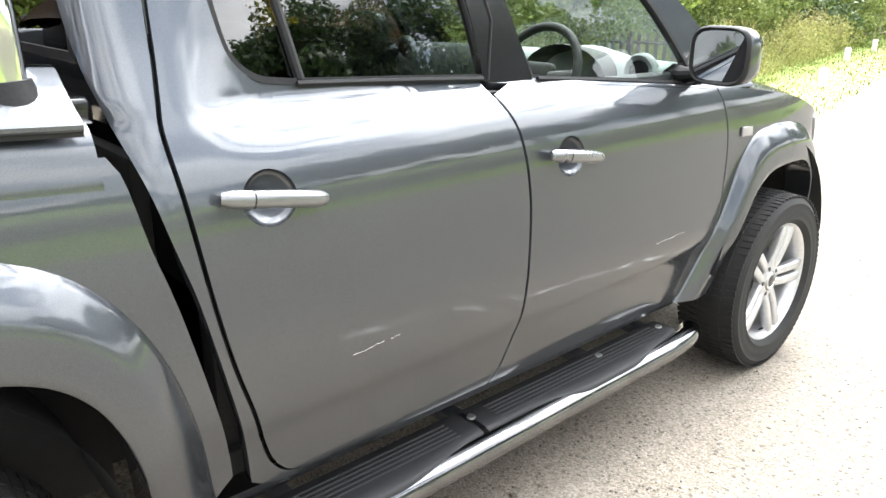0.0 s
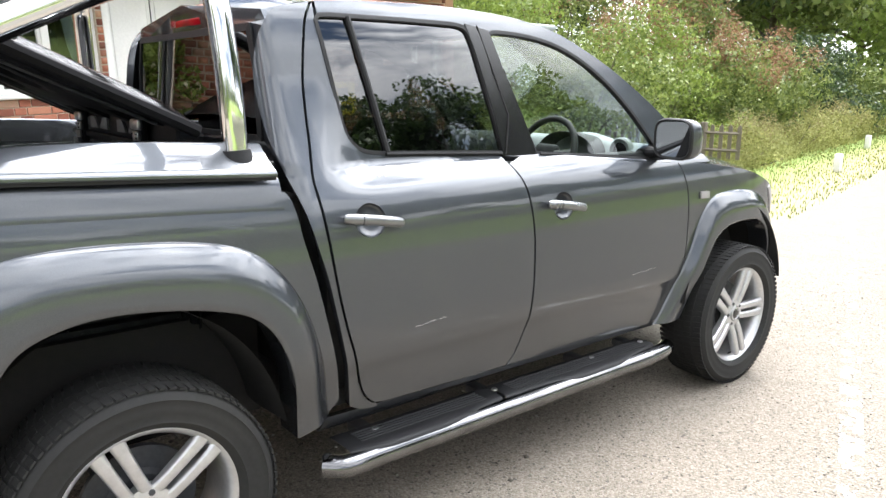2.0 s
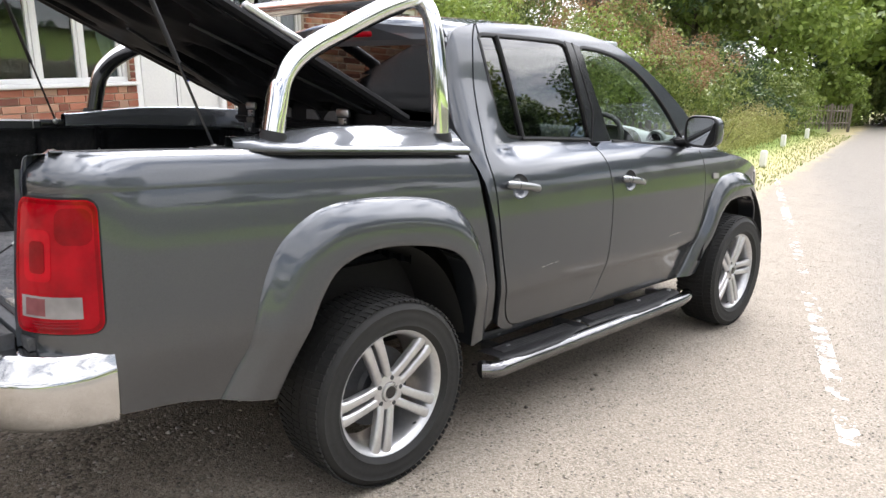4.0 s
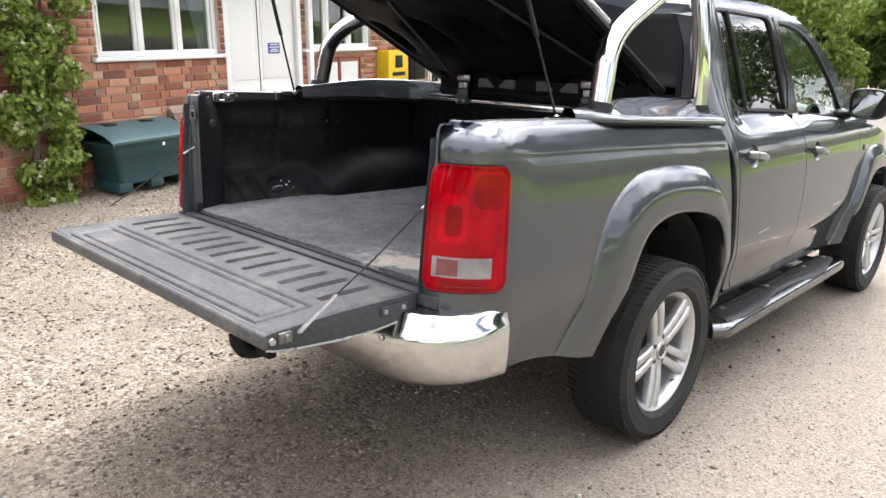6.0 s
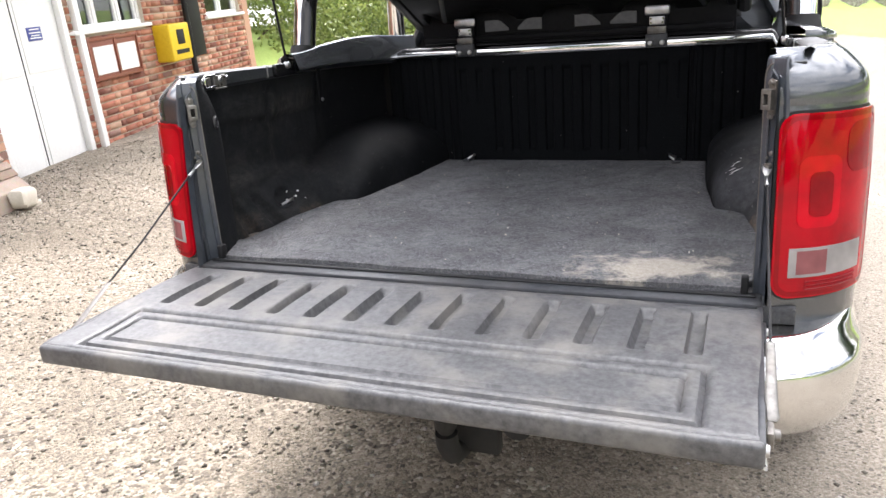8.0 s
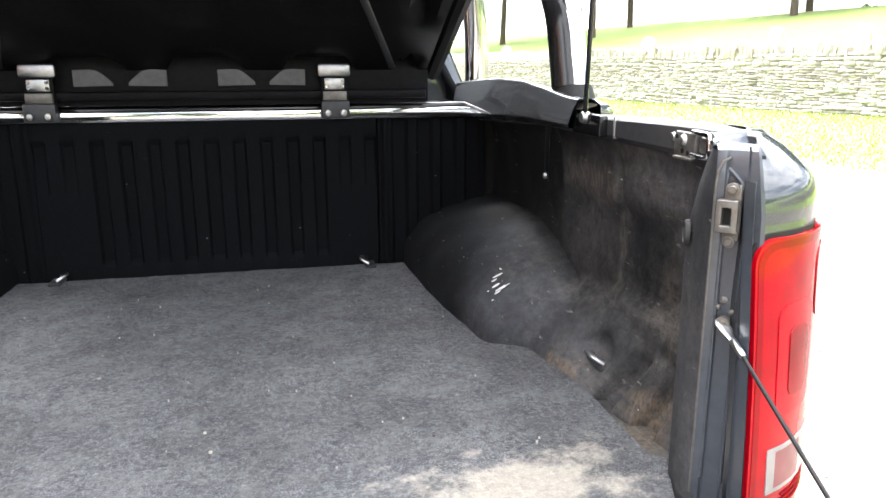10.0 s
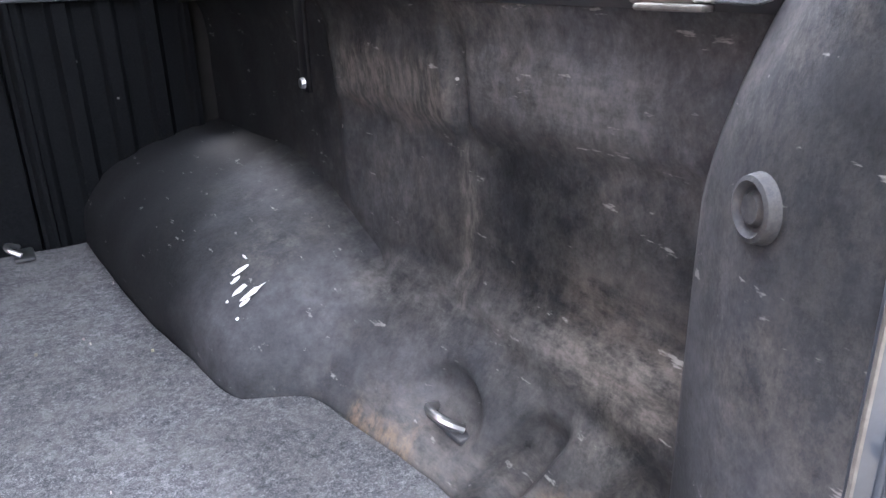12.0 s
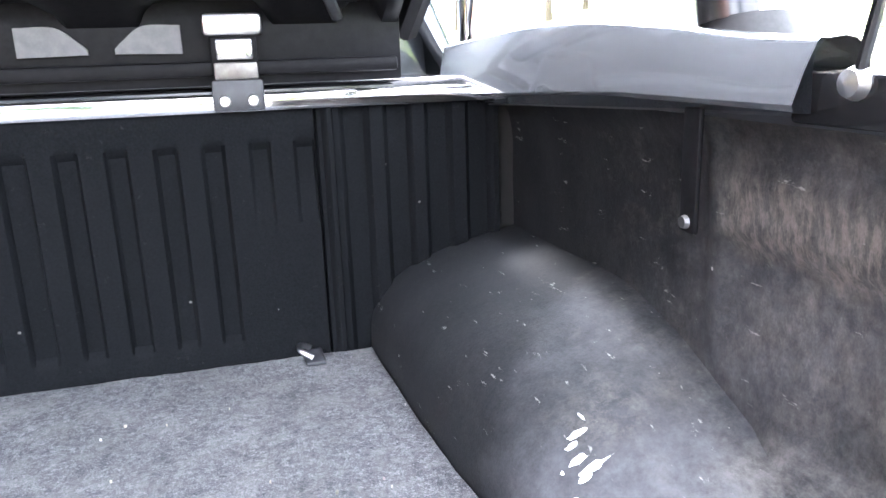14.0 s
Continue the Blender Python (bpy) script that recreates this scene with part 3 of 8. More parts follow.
taper = herm([-2, 0.6, 1.6, 2.6, 3.1, 3.45, 3.7, 3.9], [0, 0, 0.016, 0.046, 0.062, 0.10, 0.19, 0.36])
door_x = herm([0.40, 0.46, 0.54, 0.60, 0.66, 0.72, 0.82, 0.95, 1.08, 1.16, 1.21, 1.25, 1.285, 1.31, 1.34],
              [0.872, 0.884, 0.898, 0.910, 0.927, 0.934, 0.938, 0.938, 0.931, 0.918, 0.898, 0.868, 0.826, 0.800, 0.790])
bed_top = herm([-1.4, -1.05, -0.6, 0.0, 0.6], [1.352, 1.352, 1.342, 1.318, 1.290])
bed_in = herm([-0.05, 0.0, 0.008, 0.02, 0.045, 0.08, 0.12, 0.18, 0.30, 0.50, 0.58, 0.63, 0.68, 0.74, 0.82, 0.95],
              [0.11, 0.074, 0.062, 0.053, 0.0420, 0.0310, 0.0215, 0.0125, 0.0032, 0.0, 0.002, 0.010, 0.022, 0.036, 0.050, 0.07])
green_x = herm([1.20, 1.30, 1.45, 1.60, 1.72, 1.80, 1.86, 1.90], [0.825, 0.800, 0.765, 0.727, 0.694, 0.664, 0.628, 0.59])

pillar_x = herm([1.16, 1.20, 1.25, 1.30, 1.36, 1.42, 1.50, 1.58, 1.66, 1.74, 1.80, 1.90], [0.918, 0.904, 0.880, 0.854, 0.824, 0.796, 0.763, 0.733, 0.708, 0.682, 0.655, 0.585])


def smooth01(t):
    t = min(1.0, max(0.0, t))
    return t * t * (3 - 2 * t)


CORNER_R, CORNER_Y = 0.22, -0.980
corner_s = [CORNER_Y, -1.382]


def on_door(s, z):
    return Vector((door_x(z) - taper(s), s, z))


def on_green(s, z):
    return Vector((green_x(z) - 0.7 * taper(s), s, z))


def on_side(s, z):
    """Cab side from sill to roof, rounded off towards the back of the cab."""
    f = min(1.0, max(0.0, (z - 1.27) / 0.06))
    f = f * f * (3 - 2 * f)
    p = on_door(s, z).lerp(on_green(s, z), f)
    w = smooth01((0.86 - s) / 0.22)
    if w > 0 and z > 1.16:
        p.x += w * max(0.0, pillar_x(z) - taper(s) - p.x)
    edge = 0.60 - 0.02 * f
    if s < edge:
        p.x -= 6.0 * (edge - s) ** 2 + 60.0 * (edge - s) ** 3 * f
    return p


def on_bed(s, z, proud=0.0):
    depth = bed_top(max(s, -1.1)) - z
    # the corner stands fuller than the side
    d = bed_in(depth) * (1 - 0.85 * smooth01((CORNER_Y + 0.12 - s) / 0.26) * smooth01(depth / 0.07)) - proud
    if s > CORNER_Y:
        return Vector((0.930 - d, s, z))
    a = (CORNER_Y - s) / CORNER_R
    r = CORNER_R - d
    h = max(0.0, z - 0.86)
    lean = (0.045 * h + 0.11 * min(h, 0.38) ** 2) * math.sin(min(a, math.pi / 2)) ** 2
    return Vector((0.930 - CORNER_R + r * math.cos(a), CORNER_Y - r * math.sin(a) + lean, z))


def raised(place, d):
    def f(s, z):
        e = 0.004
        n = (place(s + e, z) - place(s - e, z)).cross(place(s, z + e) - place(s, z - e)).normalized()
        if n.x < -0.2 or (abs(n.x) <= 0.2 and n.y > 0.2 and s < 0):
            n = -n
        return place(s, z) + n * d
    return f


# outlines in (y, z)
REAR_OUT = [(-0.668, 0.528), (-0.622, 0.62), (-0.580, 0.70), (-0.565, 0.765), (-0.520, 0.925), (-0.450, 1.045), (-0.305, 1.133), (-0.118, 1.157), (0.14, 1.143), (0.33, 1.103), (0.45, 1.02), (0.54, 0.88), (0.595, 0.70), (0.635, 0.48)]
REAR_IN = [(-0.482, 0.492), (-0.44, 0.59), (-0.405, 0.67), (-0.375, 0.73), (-0.33, 0.83), (-0.26, 0.922), (-0.15, 0.966), (-0.03, 0.976), (0.10, 0.965), (0.24, 0.938), (0.35, 0.893), (0.425, 0.80), (0.472, 0.64), (0.492, 0.455)]
FRONT_OUT = [(2.50, 0.41), (2.585, 0.58), (2.675, 0.77), (2.755, 0.94), (2.85, 1.025), (2.98, 1.048), (3.15, 1.045), (3.32, 1.015), (3.45, 0.95), (3.53, 0.84), (3.57, 0.70), (3.58, 0.55)]
FRONT_IN = [(2.66, 0.43), (2.70, 0.56), (2.75, 0.68), (2.83, 0.81), (2.92, 0.87), (3.03, 0.888), (3.16, 0.888), (3.28, 0.872), (3.38, 0.82), (3.45, 0.73), (3.49, 0.63), (3.50, 0.52)]
bed_edge = [(0.675, 0.49), (0.660, 0.60), (0.628, 0.75), (0.583, 0.95), (0.547, 1.08), (0.525, 1.19), (0.505, 1.255), (0.488, 1.295)]
cab_edge = [(0.712, 0.49), (0.697, 0.60), (0.664, 0.75), (0.620, 0.95), (0.584, 1.08), (0.563, 1.17), (0.545, 1.24), (0.530, 1.30), (0.515, 1.38), (0.508, 1.50), (0.512, 1.62), (0.535, 1.72), (0.575, 1.785), (0.62, 1.812)]
rear_seam = [(0.735, 1.832), (0.700, 1.775), (0.678, 1.70), (0.657, 1.60), (0.642, 1.50), (0.630, 1.40), (0.617, 1.325), (0.608, 1.27), (0.613, 1.18), (0.628, 1.06), (0.647, 0.94), (0.677, 0.80), (0.710, 0.69), (0.735, 0.60), (0.760, 0.53), (0.80, 0.482), (0.85, 0.468)]
mid_seam = [(1.462, 0.455), (1.50, 0.50), (1.535, 0.60), (1.55, 0.70), (1.555, 0.85), (1.548, 1.02), (1.52, 1.18), (1.485, 1.27), (1.468, 1.302)]
front_seam = [(2.47, 0.425), (2.545, 0.455), (2.60, 0.53), (2.635, 0.66), (2.645, 0.85), (2.635, 1.05), (2.605, 1.16), (2.58, 1.215)]
belt = herm([0.5, 0.85, 1.47, 1.68, 2.5, 2.7], [1.335, 1.326, 1.300, 1.288, 1.222, 1.205])


def xy(pts, n=4):
    return [(p.x, p.y) for p in curve([(a, b, 0) for a, b in pts], n)]


def flare(name, outer, inner, place, bulge, side, label=""):
    """A wheel-arch flare: a rounded ridge between its outer line and the opening, turned in at the lip."""
    o, i = xy(outer, 6), xy(inner, 6)
    rows = []
    for (a, b), (c, d) in zip(o, i):
        row = []
        for k, (t, out) in enumerate(((0, -0.004), (0.02, 0.05), (0.10, 0.23), (0.20, 0.44), (0.30, 0.65), (0.38, 0.79), (0.44, 0.865), (0.50, 0.915), (0.57, 0.945), (0.68, 0.97), (0.86, 1.0), (0.97, 1.0), (1.0, 0.94), (1.0, 0.4), (1.0, -1.2))):
            y, z = a + (c - a) * t, b + (d - b) * t
            p = place(y, z)
            lift = bulge * out if k else -0.006
            row.append(Vector(((place((a + c) / 2, (b + d) / 2).x * 0.6 + p.x * 0.4 if k > 1 else p.x) + lift, y, z)) if k > 1 else Vector((p.x + lift, y, z)))
        rows.append(row)
    if side < 0:
        rows = [[Vector((-p.x, p.y, p.z)) for p in r] for r in rows]
    bm = sheet(rows, flip=side > 0)
    bmesh.ops.recalc_face_normals(bm, faces=bm.faces[:])
    f = max(bm.faces, key=lambda q: abs(q.calc_center_median().x))
    if f.normal.x * side < 0:
        bmesh.ops.reverse_faces(bm, faces=bm.faces[:])
    return part(name, bm, PAINT, truck, label, sharp=50)


def ellipse(cy, cz, ry, rz, n=22):
    return [(cy + ry * math.cos(2 * math.pi * k / n), cz + rz * math.sin(2 * math.pi * k / n)) for k in range(n)]


def handle_on(door, place, cy, cz, side, key):
    """A pull handle over a scooped cup."""
    ry, rz = 0.060, 0.056
    rows = []
    for j in range(8):
        a = j / 7 * math.pi / 2
        rows.append([place(cy + ry * math.cos(a) * math.cos(t), cz - 0.005 + rz * math.cos(a) * math.sin(t)) - Vector((0.030 * math.sin(a), 0, 0)) for t in [2 * math.pi * k / 28 for k in range(28)]])
    rows[-1] = [place(cy, cz) - Vector((0.030, 0, 0)) for _ in rows[-1]]
    fl = (lambda p: Vector((-p.x, p.y, p.z))) if side < 0 else (lambda p: p)
    bm = sheet([[fl(p) for p in r] for r in rows], close=True, flip=side > 0)
    bmesh.ops.remove_doubles(bm, verts=bm.verts[:], dist=1e-5)
    bm.normal_update()
    mid = max(bm.faces, key=lambda q: -abs(q.calc_center_median().x))
    if mid.normal.x * side < 0:
        bmesh.ops.reverse_faces(bm, faces=bm.faces[:])
    part("handle_cup", bm, PAINT, door, sharp=80)
    bm = bmesh.new()
    tilt = -0.035
    pts = []
    for k in range(15):
        u = k / 14
        y = cy - 0.108 + 0.222 * u
        pts.append(fl(Vector((place(y, cz).x + 0.016 + 0.020 * math.sin(math.pi * u) ** 0.6, y, cz + tilt * (u - 0.4) + 0.004 * math.sin(math.pi * u)))))
    rs = [0.0165 * min(1, (0.74 + 1.2 * min(k, 14 - k) / 5)) for k in range(15)]
    tube(pts, rs, 14, bm, flat=1.08)
    h = part("door_handle", bm, HANDLE, door, "silver painted pull handle", sharp=60)
    bm = tube([pts[3].lerp(pts[4], 0.4), pts[3].lerp(pts[4], 0.6)], [0.0169, 0.0170], 14, flat=1.08)
    part("handle_joint", bm, PLASTIC, door)
    for y in (cy - 0.075, cy + 0.088):
        zf = cz + tilt * ((y - cy + 0.108) / 0.222 - 0.4)
        part("handle_foot", rbox(*[tuple(fl(Vector((place(y, cz).x + dx, y + dy, zf + dz)))) for dx, dy, dz in ((-0.004, -0.012, -0.010), (0.024, 0.012, 0.010))], 0.004), HANDLE, door)
    if key:
        bm = lathe([(0.0, 0.003), (0.006, 0.003), (0.008, 0.0)], 16, m=Matrix.Translation(fl(Vector((place(cy - 0.07, cz).x + 0.041, cy - 0.07, cz + 0.001)))))
        part("key_lock", bm, DARK_METAL, door)


def build_side(side):
    fl = (lambda p: Vector((-p[0], p[1], p[2]))) if side < 0 else (lambda p: Vector(p))
    # load bed side with the corner round to the tailgate
    s_end = corner_s[-1] + 0.0
    low = [(s, 0.783) for s in np.linspace(s_end + 0.090, -1.02, 7)] + [(-1.005, 0.70), (-0.998, 0.585), (-0.93, 0.572), (-0.80, 0.558)]
    arch = [(a * 0.93 + c * 0.07, b * 0.93 + d * 0.07) for (a, b), (c, d) in zip(xy(REAR_OUT, 5), xy(REAR_IN, 5))]
    front = xy([(a, b) for a, b in bed_edge], 3)
    front = [p for p in front if arch[-1][1] + 0.02 < p[1] < 1.235]
    top = [(s, bed_top(max(s, -1.1)) - 0.05) for s in np.linspace(0.50, s_end + 0.090, 60)]
    loop = low + arch + front + top
    panel("bed_side", [loop], on_bed, PAINT, truck, side, 0.028, 0.03)
    # rolled top edge of the bed side
    rows = []
    for s in list(np.linspace(0.488, -0.94, 40)) + list(np.linspace(CORNER_Y, s_end + 0.090, 26)):
        zt = bed_top(max(s, -1.1))
        rows.append([fl(on_bed(s, zt + dz, 0.0015 if dz > -0.10 else -0.0012)) for dz in (-0.112, -0.106, -0.098, -0.085, -0.07, -0.055, -0.045, -0.036, -0.028, -0.022, -0.015, -0.010, -0.006, -0.002, 0.001, 0.003, 0.0045)] + [fl(on_bed(s, zt + 0.0045) - Vector((0.03 if s > CORNER_Y else 0.014, -0.0 if s > CORNER_Y else -0.014, 0)))])
    bm = sheet(rows)
    bmesh.ops.recalc_face_normals(bm, faces=bm.faces[:])
    if max(bm.faces, key=lambda q: abs(q.calc_center_median().x)).normal.x * side < 0:
        bmesh.ops.reverse_faces(bm, faces=bm.faces[:])
    part("bed_side_top", bm, PAINT, truck, sharp=80)
    flare("rear_wheel_flare", REAR_OUT, REAR_IN, on_bed, 0.056, side)
    flare("front_wheel_flare", FRONT_OUT, FRONT_IN, on_door, 0.052, side)

    # rear door, lower half
    rear_win = xy([(0.745, 1.77), (0.765, 1.60), (0.785, 1.44), (0.805, 1.385), (0.85, 1.352), (0.92, 1.342)], 4) + [(1.20, 1.331), (1.488, 1.318)] + xy([(1.462, 1.45), (1.425, 1.62), (1.398, 1.748), (1.375, 1.777), (1.33, 1.785)], 4) + [(1.1, 1.787), (0.90, 1.786)] + xy([(0.80, 1.785), (0.755, 1.782)], 3)
    rear_hole = [(p[0], p[1]) for p in offset_loop(rear_win, 0.011)]
    low_corner = rear_win.index((1.488, 1.318))

    def door(name, aft, fore, low_line, hy, hz, key, up=None):
        up = up or [(y, belt(y) - 0.004) for y in np.linspace(fore[-1][0], aft[0][0], 14)][1:-1]
        outline = aft + low_line + fore + up
        d = panel(name, [outline, ellipse(hy, hz - 0.005, 0.060, 0.056)[::-1]], on_side, PAINT, truck, side, 0.03, 0.016)
        handle_on(d, on_door, hy, hz, side, key)
        return d

    aft = xy([(a + 0.006, b) for a, b in rear_seam], 4)
    fore = xy([(a - 0.005, b) for a, b in mid_seam[:-1]], 4)
    lowl = [(y, 0.468 - 0.02 * (y - 0.84)) for y in np.linspace(0.9, 1.40, 8)]
    up_rear = [(1.470, 1.3075)] + rear_hole[low_corner - 1:0:-1] + [(0.7365, 1.785)]
    rear_door = door("rear_door", aft, fore, lowl, 0.786, 1.137, False, up_rear)
    aft2 = xy([(a + 0.005, b) for a, b in mid_seam[:-1]][::-1], 4)
    fore2 = xy([(a - 0.005, b) for a, b in front_seam], 4)
    lowl2 = [(y, 0.455 - 0.03 * (y - 1.46)) for y in np.linspace(1.53, 2.40, 12)]
    front_door = door("front_door", aft2, fore2, lowl2, 1.722, 1.097, True)
    # bright strip of scratches, as thin scuffs
    if side > 0:
        for (y0, z0, y1, z1, dd) in ((0.96, 0.735, 1.05, 0.745, rear_door), (1.07, 0.742, 1.10, 0.748, rear_door), (2.22, 0.725, 2.40, 0.732, front_door)):
            pts = [raised(on_door, 0.0006)(y0 + (y1 - y0) * k / 8, z0 + (z1 - z0) * k / 8 + random.uniform(-0.003, 0.003)) for k in range(9)]
            part("scratch", tube(pts, [0.0003 + 0.0009 * random.random() for _ in pts], 4), SCRATCH, dd)

    # cab corner behind the door, down to the sill
    aftc = xy(cab_edge, 4)
    low_c = [(0.74, 0.472), (0.78, 0.460), (0.83, 0.456)]
    strip = aftc[::-1] + low_c + [(a - 0.004, b) for a, b in xy(rear_seam[::-1], 4)[2:]] + [(0.68, 1.822)]
    panel("cab_corner", [strip], on_side, PAINT, truck, side, 0.022, 0.03)
    # sill under the doors
    rows = []
    for y in np.linspace(0.62, 2.58, 24):
        t = taper(y)
        rows.append([fl((0.874 - t, y, 0.462 - 0.02 * (y - 0.8))), fl((0.868 - t, y, 0.44 - 0.02 * (y - 0.8))), fl((0.83 - t, y, 0.40)), fl((0.70, y, 0.385))])
    part("sill", sheet(rows, flip=side < 0), PAINT, truck)

    # upper cab side with its window openings
    roof_side = [(0.752, 1.836), (0.80, 1.841), (1.0, 1.852), (1.3, 1.858), (1.6, 1.845), (1.8, 1.815), (1.95, 1.775), (2.22, 1.655), (2.48, 1.505), (2.66, 1.375), (2.80, 1.26), (2.86, 1.205)]
    outl = xy(roof_side, 4) + [(y, belt(y) - 0.0025) for y in np.linspace(2.68, 1.51, 18)] + rear_hole[low_corner:]
    front_win = [(1.682, 1.306), (1.95, 1.284), (2.25, 1.26)] + xy([(2.44, 1.243), (2.50, 1.245), (2.50, 1.275), (2.44, 1.345), (2.34, 1.45), (2.21, 1.56), (2.06, 1.655), (1.90, 1.722), (1.74, 1.755), (1.58, 1.766), (1.525, 1.762), (1.518, 1.745)], 4) + xy([(1.555, 1.62), (1.62, 1.45), (1.672, 1.33)], 3)
    panel("cab_frame", [outl, offset_loop(front_win, 0.011)[::-1]], on_side, PAINT, truck, side, 0.05, 0.03)
    # black window surrounds and middle post
    for nm, win, dr in (("rear_window_seal", rear_win, rear_door), ("front_window_seal", front_win, front_door)):
        panel(nm, [offset_loop(win, 0.014), win[::-1]], raised(on_green, 0.003), PLASTIC, dr, side, 0.08, 0.02)
    bpost = [(1.487, 1.298), (1.676, 1.286), (1.622, 1.45), (1.555, 1.62), (1.505, 1.775), (1.392, 1.795), (1.432, 1.62), (1.468, 1.45)]
    panel("middle_post", [bpost], raised(on_green, 0.006), GLOSS_BLACK, truck, side, 0.08, 0.02)
    seam = [raised(on_green, 0.0072)(y, z) for y, z in ((1.472, 1.30), (1.50, 1.302), (1.54, 1.45), (1.49, 1.62), (1.448, 1.79))]
    part("post_seam", tube([fl(p) for p in seam[1:]], 0.0035, 6), UNDER, truck)
    # glass
    panel("rear_window", [rear_win], raised(on_green, -0.008), TINT, rear_door, side, 0.10, 0.004, "dark tinted rear door glass").visible_shadow = False
    panel("front_window", [front_win], raised(on_green, -0.008), CLEAR, front_door, side, 0.10, 0.004, "clear front door glass").visible_shadow = False
    bar = [raised(on_green, -0.001)(y, z) for y, z in ((0.945, 1.338), (0.915, 1.50), (0.885, 1.66), (0.865, 1.79))]
    part("quarter_bar", tube([fl(p) for p in bar], 0.011, 8), PLASTIC, rear_door)
    # waist strips
    for y0, y1, dr in ((0.93, 1.478, rear_door), (1.69, 2.53, front_door)):
        pts = [raised(on_green, 0.010)(y, belt(y) + 0.006) for y in np.linspace(y0, y1, 12)]
        part("waist_strip", tube([fl(p) for p in pts], 0.0055, 6, flat=1.2), PLASTIC, dr)

    # front wing
    arch_f = [(a * 0.93 + c * 0.07, b * 0.93 + d * 0.07) for (a, b), (c, d) in zip(xy(FRONT_OUT, 5), xy(FRONT_IN, 5))]
    aft3 = xy([(a + 0.005, b) for a, b in front_seam], 4)
    wing_top = [(2.60, 1.215), (2.8, 1.198), (3.0, 1.172), (3.2, 1.14), (3.4, 1.09), (3.58, 1.02), (3.68, 0.955)]
    loop = [p for p in arch_f if p[1] > 0.55 or p[0] > 3.0]
    back = [p for p in aft3 if p[1] > 0.56]
    wing = loop + [(3.70, 0.62), (3.80, 0.66), (3.83, 0.80)] + xy(wing_top[::-1], 4) + back[::-1]
    panel("front_wing", [wing], on_door, PAINT, truck, side, 0.05, 0.02)
    mk = part("side_marker", plate([(2.735, 1.030), (2.815, 1.026), (2.815, 1.062), (2.735, 1.066)], 0.0, 0.008, 0.003), CLEAR_LENS, truck, "small clear side marker lamp")
    for v in mk.data.vertices:
        v.co = fl(raised(on_door, 0.001 + v.co.x)(v.co.y, v.co.z))
    lamp = [(3.60, 0.86), (3.76, 0.86), (3.80, 0.90), (3.66, 0.955), (3.52, 1.035), (3.50, 1.02), (3.56, 0.93)]
    panel("headlamp", [lamp], raised(on_door, 0.006), CLEAR_LENS, truck, side, 0.06, 0.02)

    # mirror
    my, mx, mz = 2.40, 0.965, 1.335
    rows = []
    for d, k in ((-0.036, 0.90), (-0.030, 0.97), (-0.012, 1.0), (0.02, 0.985), (0.05, 0.90), (0.075, 0.72), (0.090, 0.45), (0.094, 0.05)):
        rows.append([(0.108 * k * math.copysign(abs(math.cos(a)) ** 0.55, math.cos(a)) - 0.004, d, 0.092 * k * math.copysign(abs(math.sin(a)) ** 0.55, math.sin(a)) + 0.004) for a in np.linspace(0, 2 * math.pi, 41)[:-1]])
    bm = sheet(rows, close=True)
    bmesh.ops.recalc_face_normals(bm, faces=bm.faces[:])
    mir = part("door_mirror", bm, PAINT, truck, "grey and black door mirror", 60)
    mir.matrix_world = Matrix.Translation(fl((mx, my, mz))) @ pose(0, 0, 0, 0, 0, side * -6)
    rows = []
    for d, k in ((-0.028, 1.01), (-0.038, 0.985), (-0.042, 0.94), (-0.038, 0.89), (-0.030, 0.86), (-0.030, 0.02)):
        rows.append([(0.108 * k * math.copysign(abs(math.cos(a)) ** 0.55, math.cos(a)) - 0.004, d, 0.092 * k * math.copysign(abs(math.sin(a)) ** 0.55, math.sin(a)) + 0.004) for a in np.linspace(0, 2 * math.pi, 41)[:-1]])
    ring = sheet(rows, close=True, flip=True)
    part("mirror_rim", ring, PLASTIC, mir, sharp=50)
    face = plate([(p[0], p[1]) for p in [(0.092 * c * side * -1 + 0.004 * side, 0.078 * s + 0.004) for c, s in [(math.copysign(abs(math.cos(a)) ** 0.5, math.cos(a)), math.copysign(abs(math.sin(a)) ** 0.5, math.sin(a))) for a in np.linspace(0, 2 * math.pi, 33)[:-1]]]], -0.002, 0.002)
    bmesh.ops.rotate(face, verts=face.verts[:], cent=(0, 0, 0), matrix=Matrix.Rotation(radians(-90), 3, "Z"))
    g = part("mirror_glass", face, MIRROR, mir)
    g.matrix_local = pose(0, -0.034, 0, 3, 0, side * 7)
    part("mirror_arm", tube([fl((0.72, 2.47, 1.265)), fl((0.80, 2.45, 1.262)), fl((0.88, 2.43, 1.275))], [0.042, 0.034, 0.028], 12, flat=0.8), PLASTIC, truck)
    part("mirror_triangle", plate([(2.40, 1.252), (2.60, 1.236), (2.52, 1.33)], side * 0.752, side * 0.768, 0.003), PLASTIC, truck)

    # side step
    x0 = 0.945
    pts = [(0.90, 0.605, 0.305), (x0, 0.66, 0.306)] + [(x0 - 0.4 * taper(y), y, 0.306) for y in np.linspace(0.78, 2.36, 18)] + [(x0 - 0.03, 2.48, 0.305), (0.885, 2.545, 0.302)]
    step = part("side_step", tube([fl(p) for p in curve(pts, 3)], 0.040, 16), STEP_STEEL, truck, "polished steel side step bar", 60)
    part("step_end", lathe([(0.0, 0.0), (0.036, 0.0), (0.0415, 0.006), (0.0415, 0.03)], 16, m=Matrix.Translation(fl((0.895, 0.598, 0.305))) @ pose(0, 0, 0, 0, 0, 65 if side > 0 else 115)), PLASTIC, step)
